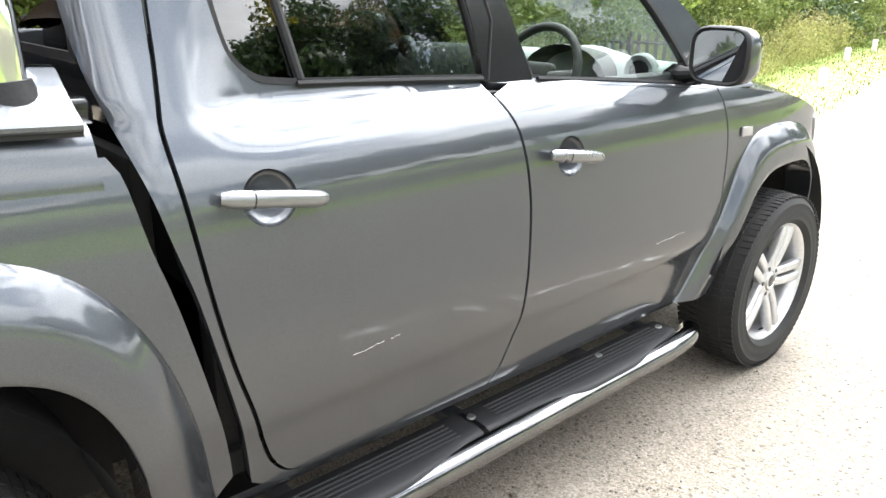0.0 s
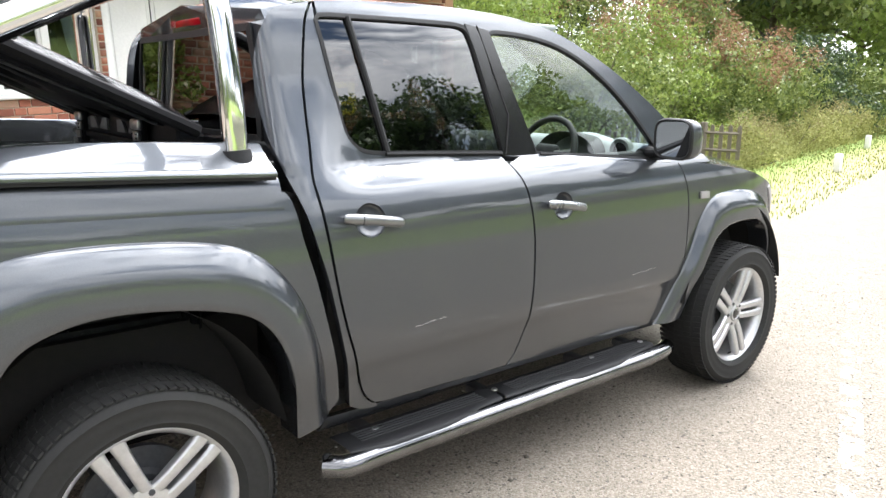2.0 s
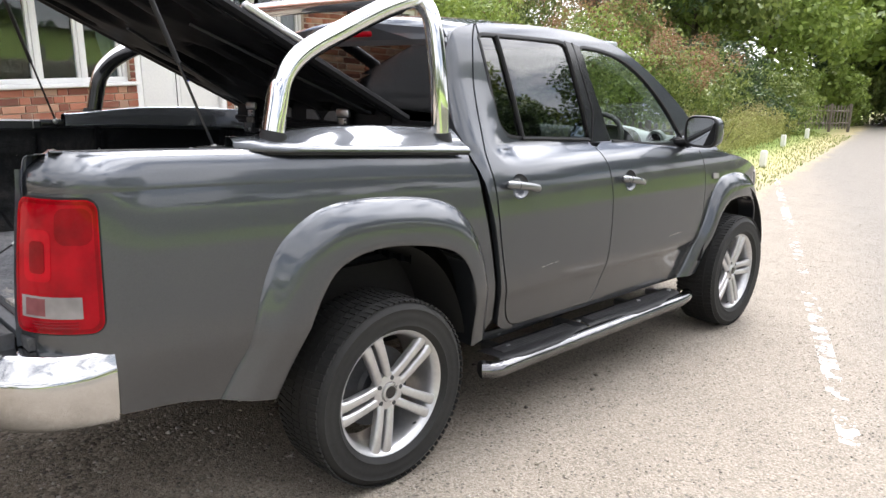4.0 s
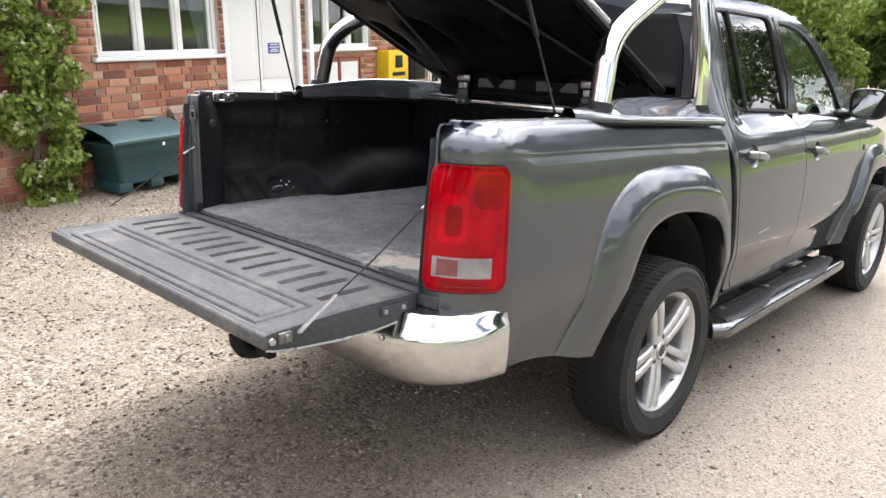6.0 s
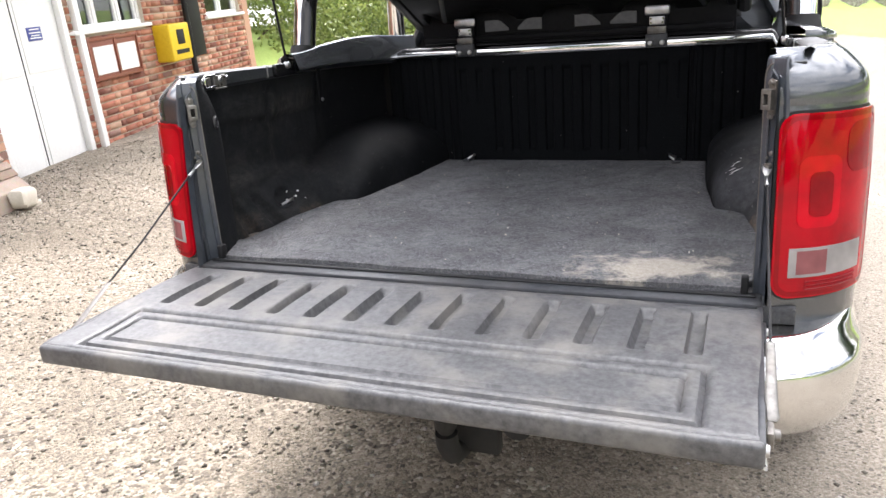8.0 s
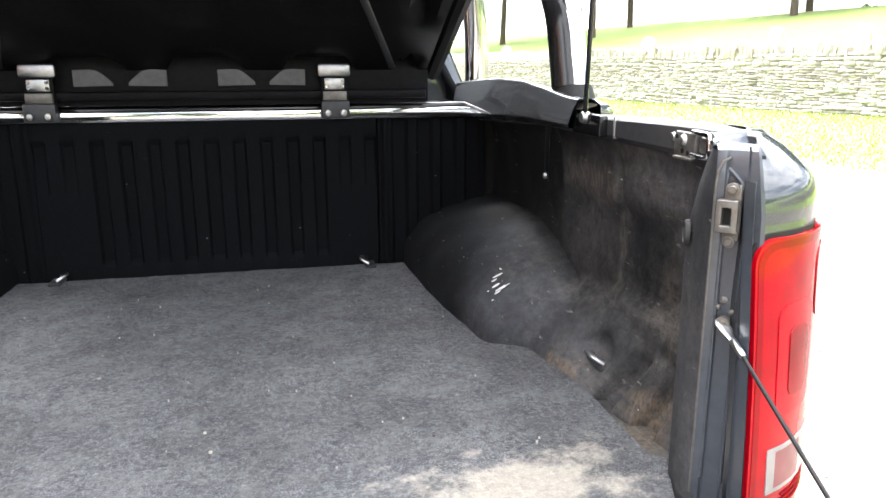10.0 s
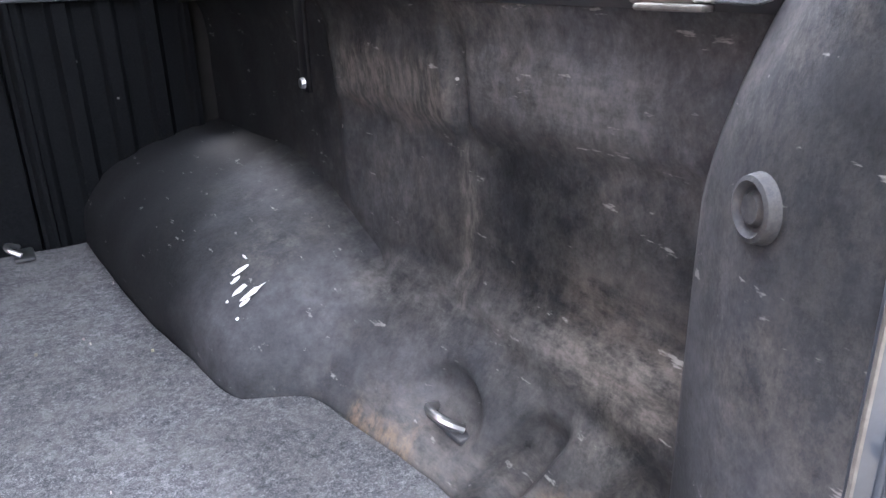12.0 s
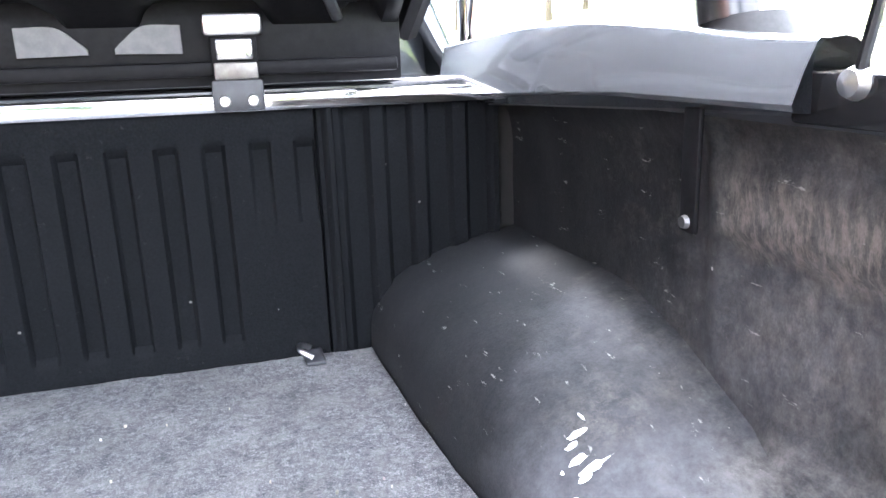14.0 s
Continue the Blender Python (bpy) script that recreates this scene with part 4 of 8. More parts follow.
    wave = herm([0.68, 0.86, 1.06, 1.24, 1.38, 1.56, 1.86, 2.06, 2.22, 2.40], [0.955, 0.974, 0.974, 0.958, 0.933, 0.933, 0.974, 0.974, 0.955, 0.918])
    for ya, yb in ((0.68, 1.40), (1.42, 2.42)):
        rows = []
        for y in np.linspace(ya, yb, 30):
            w = wave(y) - 0.4 * taper(y)
            rows.append([fl((0.80, y, 0.342)), fl((0.80, y, 0.349)), fl((w - 0.045, y, 0.353)), fl((w - 0.018, y, 0.350)), fl((w - 0.004, y, 0.343)), fl((w, y, 0.328))])
        part("step_pad", sheet(rows, flip=side < 0), PLASTIC, step, "ribbed black rubber tread", 50)
        for k in range(5):
            xx = 0.83 + 0.017 * k
            part("tread_rib", tube([fl((xx, ya + 0.07, 0.352)), fl((xx, yb - 0.07, 0.352))], 0.004, 6), PLASTIC, step)
    for y in (0.84, 1.42, 2.02, 2.38):
        part("step_bracket", rbox(*sorted_box(fl((0.70, y - 0.03, 0.30)), fl((0.885, y + 0.03, 0.335))), 0.006), DARK_METAL, step)
        part("bracket_bolt", lathe([(0, 0.006), (0.012, 0.006), (0.014, 0.0)], 10, m=Matrix.Translation(fl((0.85, y, 0.352))) @ pose(0, 0, 0, 0, -90, 0)), STEEL, step)

    # tail lamp
    lo, hi = corner_s[-1] + 0.092, -1.032

    def rounded(a, b, c, d, r):
        pts = []
        for cx, cy, t0 in ((b - r, c + r, -90), (b - r, d - r, 0), (a + r, d - r, 90), (a + r, c + r, 180)):
            pts += [(cx + r * math.cos(radians(t0 + 15 * k)), cy + r * math.sin(radians(t0 + 15 * k))) for k in range(7)]
        return pts
    w = hi - lo
    lamp_s = panel("tail_lamp", [rounded(lo, hi, 0.858, 1.234, 0.034)], raised(on_bed, 0.0100), RED_LENS, truck, side, 0.03, 0.012, "red tail lamp with clear reversing strip")
    panel("lamp_surround", [offset_loop(rounded(lo, hi, 0.858, 1.234, 0.034), 0.006)], raised(on_bed, 0.0030), PLASTIC, lamp_s, side, 0.05, 0.004)
    panel("lens_border", [rounded(lo + 0.004, hi - 0.004, 0.862, 1.230, 0.031), rounded(lo + 0.013, hi - 0.013, 0.871, 1.221, 0.026)[::-1]], raised(on_bed, 0.0106), DEEP_RED, lamp_s, side, 0.03, 0.002)
    panel("brake_lens", [rounded(lo + 0.040, lo + w * 0.50, 1.005, 1.150, 0.022)], raised(on_bed, 0.0110), BRIGHT_RED, lamp_s, side, 0.03, 0.003)
    panel("brake_lens_core", [rounded(lo + 0.062, lo + w * 0.43, 1.028, 1.118, 0.014)], raised(on_bed, 0.0122), DEEP_RED, lamp_s, side, 0.03, 0.003)
    panel("indicator_lens", [rounded(lo + w * 0.55, hi - 0.016, 1.110, 1.212, 0.03)], raised(on_bed, 0.0110), DEEP_RED, lamp_s, side, 0.03, 0.003)
    for a, b, mt in ((lo + 0.030, lo + 0.045, CLEAR_LENS), (lo + 0.045, lo + w * 0.42, PINK_LENS), (lo + w * 0.42, lo + w * 0.80, CLEAR_LENS)):
        panel("reversing_lens", [[(a, 0.908), (b, 0.908), (b, 0.958), (a, 0.958)]], raised(on_bed, 0.0115), mt, lamp_s, side, 0.03, 0.003)
    for z0, z1 in ((0.902, 0.908), (0.958, 0.964)):
        panel("reversing_rim", [[(lo + 0.030, z0), (lo + w * 0.80, z0), (lo + w * 0.80, z1), (lo + 0.030, z1)]], raised(on_bed, 0.0115), CLEAR_LENS, lamp_s, side, 0.03, 0.003)
    for k in range(3):
        part("lens_rib", tube([fl(raised(on_bed, 0.0110)(lo + w * (0.25 + 0.5 * u), 0.876 + 0.008 * k)) for u in np.linspace(0, 1, 8)], 0.0015, 5), DEEP_RED, lamp_s)


def sorted_box(a, b):
    return tuple(min(p, q) for p, q in zip(a, b)), tuple(max(p, q) for p, q in zip(a, b))


build_side(1)
build_side(-1)

# ---- roof, glass fore and aft, bonnet, nose ----
roof_z = herm([0.515, 0.56, 0.62, 0.75, 1.0, 1.3, 1.6, 1.8, 1.95, 2.05], [1.70, 1.745, 1.815, 1.838, 1.852, 1.858, 1.845, 1.815, 1.775, 1.735])
us = np.linspace(-1, 1, 25)
rows = []
for y in [0.56, 0.58, 0.62, 0.68] + list(np.linspace(0.78, 2.0, 18)):
    z = roof_z(y) - 0.004
    e = on_side(y, z).x
    rows.append([(u * e, y, z + 0.055 * (1 - abs(u) ** 2.2)) for u in us])
part("roof", sheet(rows), PAINT, truck, sharp=70)
rows = []
for y in np.linspace(1.97, 2.88, 14):
    z = herm([1.95, 2.22, 2.48, 2.66, 2.88], [1.775, 1.655, 1.505, 1.375, 1.19])(y)
    e = on_green(y, z).x - 0.02
    rows.append([(u * e, y + 0.22 * (1 - u * u), z + 0.045 * (1 - u * u)) for u in us])
windscreen = part("windscreen", sheet(rows), CLEAR, truck, "clear windscreen", 70)
windscreen.visible_shadow = False
wing_z = herm([2.6, 2.8, 3.0, 3.2, 3.4, 3.58, 3.68, 3.9], [1.217, 1.200, 1.174, 1.142, 1.092, 1.022, 0.957, 0.86])
rows = []
for y in np.linspace(2.78, 3.70, 16):
    e = on_door(y, wing_z(y)).x - 0.004
    rows.append([(u * e, y + (0.20 if y > 2.9 else 0.12) * (1 - u * u), wing_z(y) + 0.065 * (1 - abs(u) ** 2.5)) for u in us])
part("bonnet", sheet(rows), PAINT, truck, sharp=70)
rows = []
for z, yy in ((1.02, 3.78), (0.95, 3.86), (0.85, 3.92), (0.70, 3.95), (0.55, 3.95), (0.42, 3.90), (0.34, 3.80)):
    rows.append([(0.80 * u, yy - 0.32 * abs(u) ** 3.2, z) for u in us])
part("front_bumper", sheet(rows, flip=True), PAINT, truck, sharp=60)
rows = [[(0.42 * u, 3.925 - 0.05 * u * u, z) for u in us] for z in (0.95, 0.80)]
part("grille", sheet(rows, flip=True), GLOSS_BLACK, truck)
# cab back with its window
outl = [(-0.76, 1.26), (0.76, 1.26), (0.745, 1.45), (0.69, 1.70), (0.62, 1.80), (0.0, 1.855), (-0.62, 1.80), (-0.69, 1.70), (-0.745, 1.45)]
win = [(-0.62, 1.40), (0.62, 1.40), (0.60, 1.60), (0.555, 1.735), (-0.555, 1.735), (-0.60, 1.60)]


def on_back(s, z):
    return Vector((s, 0.535 - 0.05 * (s / 0.76) ** 4 * -1.0 - 0.02 * (1 - (s / 0.76) ** 2) + 0.06 * max(0, z - 1.45), z))


def back_panel(name, loops, off, material, parent, depth=0.012, label=""):
    bm = bmesh.new()
    for lp in loops:
        vs = [bm.verts.new(on_back(*p) + Vector((0, off, 0))) for p in lp]
        for i in range(len(vs)):
            bm.edges.new((vs[i], vs[(i + 1) % len(vs)]))
    bmesh.ops.triangle_fill(bm, use_beauty=True, edges=bm.edges[:])
    for f in bm.faces:
        f.normal_update()
        if f.normal.y > 0:
            f.normal_flip()
    ret = bmesh.ops.extrude_face_region(bm, geom=bm.faces[:])
    for v in [g for g in ret["geom"] if isinstance(g, bmesh.types.BMVert)]:
        v.co.y += depth
    bmesh.ops.recalc_face_normals(bm, faces=bm.faces[:])
    return part(name, bm, material, parent, label, smooth=False)


cab_back = back_panel("cab_back", [outl, win[::-1]], 0.0, PAINT, truck, 0.02)
back_panel("rear_screen", [offset_loop(win, 0.012)], -0.006, TINT, cab_back, 0.004, "dark tinted rear screen")
back_panel("screen_seal", [offset_loop(win, 0.03), offset_loop(win, 0.0)[::-1]], -0.010, PLASTIC, cab_back, 0.008)
part("brake_light", rbox((-0.16, 0.545, 1.775), (0.16, 0.575, 1.805), 0.008), RED_LENS, truck, "high-level red brake light")
part("cab_back_lower", rbox((-0.80, 0.565, 0.45), (0.80, 0.60, 1.22), 0.01), UNDER, truck)

# ---- cabin ----
part("cabin_floor", rbox((-0.80, 0.62, 0.46), (0.80, 2.75, 0.52)), CABIN, truck)
part("door_lining", rbox((0.70, 0.70, 0.50), (0.77, 2.55, 1.27), 0.02), CABIN, truck)
part("door_lining", rbox((-0.77, 0.70, 0.50), (-0.70, 2.55, 1.27), 0.02), CABIN, truck)
part("headlining", rbox((-0.62, 0.66, 1.80), (0.62, 1.95, 1.825), 0.01), DASH, truck)
rows = []
for y, z in ((2.36, 1.03), (2.34, 1.20), (2.37, 1.275), (2.43, 1.298), (2.55, 1.29), (2.72, 1.22)):
    rows.append([(0.76 * u, y + 0.10 * (1 - u * u) * (1 if y < 2.45 else 0.4), z + 0.03 * math.exp(-((u - 0.48) / 0.2) ** 2) * (y < 2.5) + 0.01 * (1 - u * u)) for u in np.linspace(-1, 1, 31)])
dash = part("dashboard", sheet(rows, flip=True), DASH, truck, "pale grey-green dashboard", 60)
part("dash_lower", rbox((-0.75, 2.34, 0.70), (0.75, 2.62, 1.10), 0.04), CABIN, dash)
for x in (0.66, -0.66):
    part("air_vent", lathe([(0.0, -0.004), (0.040, -0.004), (0.044, 0.0), (0.058, 0.012), (0.064, 0.004), (0.064, -0.02)], 28, m=Matrix.Translation((x, 2.385, 1.265)) @ pose(0, 0, 0, 0, 0, -90) @ Matrix.Diagonal((1, 1, 1, 1))), [DASH], dash, "round air vent")
    part("vent_core", lathe([(0.0, 0.002), (0.041, 0.002)], 24, m=Matrix.Translation((x, 2.379, 1.265)) @ pose(0, 0, 0, 0, 0, -90)), GLOSS_BLACK, dash)
part("instrument_hood", sheet([[(0.36 + 0.20 * math.cos(a), y, 1.22 + (0.125 if y < 2.4 else 0.10) * math.sin(a)) for a in np.linspace(0, math.pi, 17)] for y in (2.32, 2.36, 2.50)]), CABIN, dash)
wheel_m = Matrix.Translation((0.36, 2.17, 1.24)) @ pose(0, 0, 0, 66, 0, 0)
bm = tube([(0.185 * math.cos(a), 0.185 * math.sin(a), 0) for a in np.linspace(0, 2 * math.pi, 41)], 0.016, 10, caps=False)
bmesh.ops.transform(bm, matrix=wheel_m, verts=bm.verts[:])
steer = part("steering_wheel", bm, CABIN, truck, "black steering wheel with silver spokes", 60)
bm = rbox((-0.075, -0.065, -0.035), (0.075, 0.055, 0.012), 0.025, 3)
bmesh.ops.transform(bm, matrix=wheel_m, verts=bm.verts[:])
part("wheel_boss", bm, CABIN, steer)
for a in (0.12, math.pi - 0.12, -math.pi / 2):
    bm = tube([(0.06 * math.cos(a), 0.06 * math.sin(a), 0), (0.178 * math.cos(a), 0.178 * math.sin(a), 0)], 0.014, 8, flat=0.6)
    bmesh.ops.transform(bm, matrix=wheel_m, verts=bm.verts[:])
    part("spoke", bm, SILVER_PAINT, steer)
part("steering_column", tube([(0.36, 2.21, 1.22), (0.36, 2.42, 1.12)], 0.04, 12), CABIN, truck)
part("rear_view_mirror", rbox((-0.12, 2.10, 1.58), (0.12, 2.13, 1.65), 0.015, 3), PLASTIC, truck)
part("grab_handle", tube(curve([(-0.60, 2.16, 1.62), (-0.57, 2.20, 1.58), (-0.57, 2.26, 1.50), (-0.60, 2.30, 1.46)], 5), 0.014, 8), DASH, truck)


def seat(x, y, w, name):
    s = part(name, rbox((x - w, y - 0.02, 0.72), (x + w, y + 0.48, 0.90), 0.05, 3), SEAT_CLOTH, truck, "dark grey cloth seat")
    bm = rbox((x - w, -0.075, 0.0), (x + w, 0.075, 0.62), 0.06, 3)
    bmesh.ops.transform(bm, matrix=Matrix.Translation((0, y - 0.02, 0.82)) @ pose(0, 0, 0, 14, 0, 0), verts=bm.verts[:])
    part("backrest", bm, SEAT_CLOTH, s)
    for xx in ([x] if w < 0.4 else [x - 0.36, x + 0.36]):
        bm = rbox((xx - 0.13, -0.05, 0.0), (xx + 0.13, 0.05, 0.18), 0.04, 3)
        bmesh.ops.transform(bm, matrix=Matrix.Translation((0, y - 0.19, 1.46)) @ pose(0, 0, 0, 8, 0, 0), verts=bm.verts[:])
        part("headrest", bm, SEAT_CLOTH, s)
        for dx in (-0.05, 0.05):
            part("headrest_post", tube([(xx + dx, y - 0.17, 1.36), (xx + dx, y - 0.19, 1.50)], 0.007, 6), STEEL, s)


seat(0.36, 1.42, 0.25, "front_seat")
seat(-0.36, 1.42, 0.25, "front_seat")
seat(0.0, 0.85, 0.64, "rear_bench")

# ---- chassis and wheels ----
part("chassis", rbox((-0.62, -1.15, 0.48), (0.62, 3.6, 0.60), 0.02), UNDER, truck)
part("bed_underside", rbox((-0.56, -1.15, 0.60), (0.56, 0.52, 0.80), 0.02), UNDER, truck)
for y in (0.0, 3.095):
    part("axle", tube([(-0.75, y, 0.38), (0.75, y, 0.38)], 0.06, 12), UNDER, truck)
    for sx in (1, -1):
        rows = [[(sx * x, y + 0.47 * math.cos(a) * k, 0.40 + 0.565 * math.sin(a) * k) for a in np.linspace(0.2, math.pi - 0.2, 30)] for x, k in ((0.60, 0.98), (0.75, 0.98), (0.915, 1.01))]
        part("wheel_house", sheet(rows), UNDER, truck)
        part("inner_wall", rbox(*sorted_box((sx * 0.60, y - 0.5, 0.45), (sx * 0.64, y + 0.5, 0.82 if y < 1 else 0.96))), UNDER, truck)

tyre_prof = [(0.246, -0.105), (0.262, -0.118), (0.29, -0.128), (0.335, -0.129), (0.358, -0.121), (0.372, -0.107), (0.3775, -0.06), (0.3785, 0.0), (0.3775, 0.06), (0.372, 0.107), (0.361, 0.119), (0.349, 0.1265), (0.344, 0.1300), (0.339, 0.1275), (0.322, 0.1295), (0.304, 0.129), (0.286, 0.126), (0.279, 0.1285), (0.273, 0.124), (0.265, 0.117), (0.254, 0.106), (0.246, 0.098)]
rim_prof = [(0.240, -0.10), (0.229, -0.08), (0.226, 0.0), (0.228, 0.05), (0.232, 0.080), (0.240, 0.094), (0.248, 0.104), (0.256, 0.109), (0.260, 0.107), (0.260, 0.101), (0.248, 0.095)]


def build_wheel():
    hub = part("wheel", lathe([(0.0, -0.02), (0.165, -0.02), (0.165, 0.0), (0.10, 0.004), (0.085, 0.02), (0.0, 0.02)], 36), DARK_METAL, truck, "alloy wheel with black tyre")
    t = part("tyre", lathe(tyre_prof, 72), RUBBER, hub, "black road tyre", 40)
    bm = bmesh.new()
    for k in range(84):
        a = 2 * math.pi * k / 84
        for x0, x1, sh in ((0.075, 0.121, 0.01), (-0.121, -0.075, -0.01), (0.028, 0.066, 0.008), (-0.066, -0.028, -0.008), (-0.02, 0.02, 0.0)):
            r0 = 0.370 if abs(x0 + x1) > 0.15 else 0.375
            m = Matrix.Rotation(a, 4, "X") @ Matrix.Translation((0, 0, 0))
            rbox((x0, -0.0095, r0), (x1, 0.0095, 0.3815 if abs(x0 + x1) < 0.15 else 0.3765), 0, 1, bm, m @ Matrix.Rotation(sh * 12, 4, "Z"))
    part("tread", bm, RUBBER, hub, smooth=False)
    rim = part("rim", lathe(rim_prof, 72), ALLOY, hub, "silver five-twin-spoke alloy rim", 50)
    for k in range(5):
        a0 = 2 * math.pi * k / 5
        for s in (-1, 1):
            bm = bmesh.new()
            rings = []
            for r, x, hw, dp in ((0.044, 0.078, 0.020, 0.030), (0.075, 0.086, 0.0185, 0.034), (0.12, 0.094, 0.0185, 0.038), (0.175, 0.100, 0.0195, 0.038), (0.222, 0.104, 0.0215, 0.036), (0.247, 0.101, 0.024, 0.030)):
                cx = s * (0.0245 + 0.0055 * max(0, r - 0.05) / 0.20)
                q = []
                for dx, wq in ((-dp, 0.72), (-0.010, 1.0), (-0.0015, 0.78), (0.001, 0.50)):
                    q.append((x + dx, cx - hw * wq, r))
                for dx, wq in ((0.001, 0.50), (-0.0015, 0.78), (-0.010, 1.0), (-dp, 0.72)):
                    q.append((x + dx, cx + hw * wq, r))
                rings.append([bm.verts.new(p) for p in q])
            for a, b in zip(rings, rings[1:]):
                for j in range(8):
                    bm.faces.new((a[j], a[(j + 1) % 8], b[(j + 1) % 8], b[j]))
            bm.faces.new(rings[-1])
            bmesh.ops.recalc_face_normals(bm, faces=bm.faces[:])
            bmesh.ops.transform(bm, matrix=Matrix.Rotation(a0, 4, "X"), verts=bm.verts[:])
            part("spoke", bm, ALLOY, hub, sharp=40)
        bm = lathe([(0.0, 0.086), (0.009, 0.086), (0.011, 0.080), (0.011, 0.07)], 12, m=Matrix.Rotation(a0 + math.pi / 5, 4, "X") @ Matrix.Translation((0, 0, 0.057)))
        part("wheel_bolt", bm, DARK_METAL, hub)
    part("hub_plate", lathe([(0.078, 0.05), (0.074, 0.080), (0.060, 0.084), (0.042, 0.085)], 36), ALLOY, hub)
    part("centre_cap", lathe([(0.0, 0.091), (0.026, 0.091), (0.030, 0.089), (0.032, 0.093), (0.037, 0.092), (0.040, 0.084)], 32), [SILVER_PAINT], hub, "silver centre cap with a plain round badge")
    part("badge", lathe([(0.0, 0.0925), (0.022, 0.0925), (0.026, 0.0915)], 28), GLOSS_BLACK, hub)
    part("brake_disc", lathe([(0.06, -0.035), (0.155, -0.035), (0.155, -0.022), (0.06, -0.022)], 40), STEEL, hub)
    part("tyre_valve", tube([(0.080, 0.05, -0.220), (0.095, 0.052, -0.207)], 0.004, 6), PLASTIC, hub)
    return hub


first_wheel = build_wheel()
def copy_wheel(m):
    made = {}
    for o in (first_wheel, *first_wheel.children_recursive):
        made[o] = o.copy()
        scene.collection.objects.link(made[o])
        made[o].parent = made.get(o.parent, o.parent)
    made[first_wheel].matrix_basis = m
    return made[first_wheel]


for m in (pose(0.838, 3.10, 0.379, -18, 0, 0), pose(-0.858, 0.015, 0.379, 0, 0, 180), pose(-0.838, 3.10, 0.379, 30, 0, 180)):
    copy_wheel(m)
first_wheel.matrix_basis = pose(0.858, 0.018, 0.379, 24, 0, 0)


# ---- load bed ----
FLOOR = 0.838
part("bed_floor", rbox((-0.80, -1.20, FLOOR - 0.04), (0.80, -0.50, FLOOR), 0.005), LINER, truck)
part("bed_floor_front", rbox((-0.60, -0.50, FLOOR - 0.04), (0.60, 0.27, FLOOR), 0.003), LINER, truck)
box_h = herm([-1.2, -0.60, -0.53, -0.48, -0.42, -0.34, -0.20, 0.27], [0.872, 0.875, 0.885, 0.912, 0.958, 0.988, 1.003, 0.990])
box_wall = herm([-1.0, -0.69, -0.50, -0.40, -0.30, -0.15, 0.27], [1.035, 0.998, 0.975, 1.00, 1.040, 1.066, 1.055])
box_in = herm([-1.2, -0.95, -0.81, -0.62, -0.53, -0.505, -0.485, -0.44, -0.35, -0.20, 0.08, 0.27], [0.795, 0.775, 0.742, 0.708, 0.690, 0.662, 0.618, 0.603, 0.593, 0.572, 0.553, 0.545])
wall_x = herm([0.80, 0.86, 0.92, 1.02, 1.12, 1.20, 1.26, 1.31, 1.36], [0.800, 0.818, 0.826, 0.830, 0.832, 0.832, 0.824, 0.802, 0.795])


def liner_point(y, k):
    """Up from the floor (k = 0), over the wheel box (k = 1) and up the wall (k = 2)."""
    h, hw, inner = box_h(y), box_wall(y), box_in(y)
    boxy = min(1.0, max(0.0, (y + 0.60) / 0.14))
    xw = wall_x(hw)
    if k < 1:
        a = k * math.pi / 2
        c = 1 - math.cos(a) ** (1.1 - 0.5 * boxy)
        s = math.sin(a) ** (1.2 - 0.62 * boxy)
        x = inner + (xw - inner) * c
        z = FLOOR + (h - FLOOR) * s + (hw - h) * c ** 0.9
    else:
        z = hw + (1.315 - hw) * (k - 1)
        x = wall_x(z)
        fade = min(1.0, (k - 1) * 5)
        # rolled upper band in two lengths, a channel between them and the recessed panel below
        aft = max(0.0, min(1.0, (-0.345 - y) * 25))
        channel = math.exp(-((y + 0.655) / 0.016) ** 4)
        low_edge = 1.168 + 0.05 * max(0.0, -0.66 - y)
        band = max(0.0, min(1.0, (z - low_edge) * 40)) * max(0.0, min(1.0, (1.290 - z) * 22))
        x -= fade * 0.017 * band * aft * (1 - channel)
        x -= fade * 0.006 * math.exp(-((z - low_edge + 0.006) / 0.006) ** 2) * max(0.0, min(1.0, (-0.70 - y) * 20))
        x -= fade * 0.008 * math.exp(-((y + 0.37) / 0.02) ** 2)
        x += 0.020 * min(1.0, (k - 1) * 9) * max(0.0, min(1.0, (-0.44 - y) * 14)) - 0.020 * max(0.0, min(1.0, (-0.44 - y) * 14))
    if k < 1:
        x -= 0.020 * max(0.0, min(1.0, (-0.44 - y) * 14)) * max(0.0, (k - 0.55) / 0.45) ** 2
    # pocket round the tie-down
    d = ((y + 0.705) / 0.050) ** 2 + ((z - 0.905) / 0.036) ** 2
    x += 0.026 * math.exp(-d * d * d)
    # two troughs moulded down the slope, crisp at the front edge and rounded at the back
    for edge, width in ((-0.770, 0.060), (-0.880, 0.058)):
        t = y - edge + 0.42 * (z - 0.86)
        if -width < t < 0:
            dip = 0.024 * min(1.0, -t / 0.006) * smooth01((t + width) / 0.026) * smooth01((0.965 - z) / 0.03)
            x += dip
            z -= 0.5 * dip * smooth01((z - FLOOR - 0.012) / 0.02)
    x += 0.008 * math.exp(-((z - 0.985 - 0.12 * (y + 0.70)) / 0.014) ** 2) * max(0.0, min(1.0, (-0.50 - y) * 12))
    return x + 0.004 * noise.noise(Vector((y * 9, z * 9, 1))), z


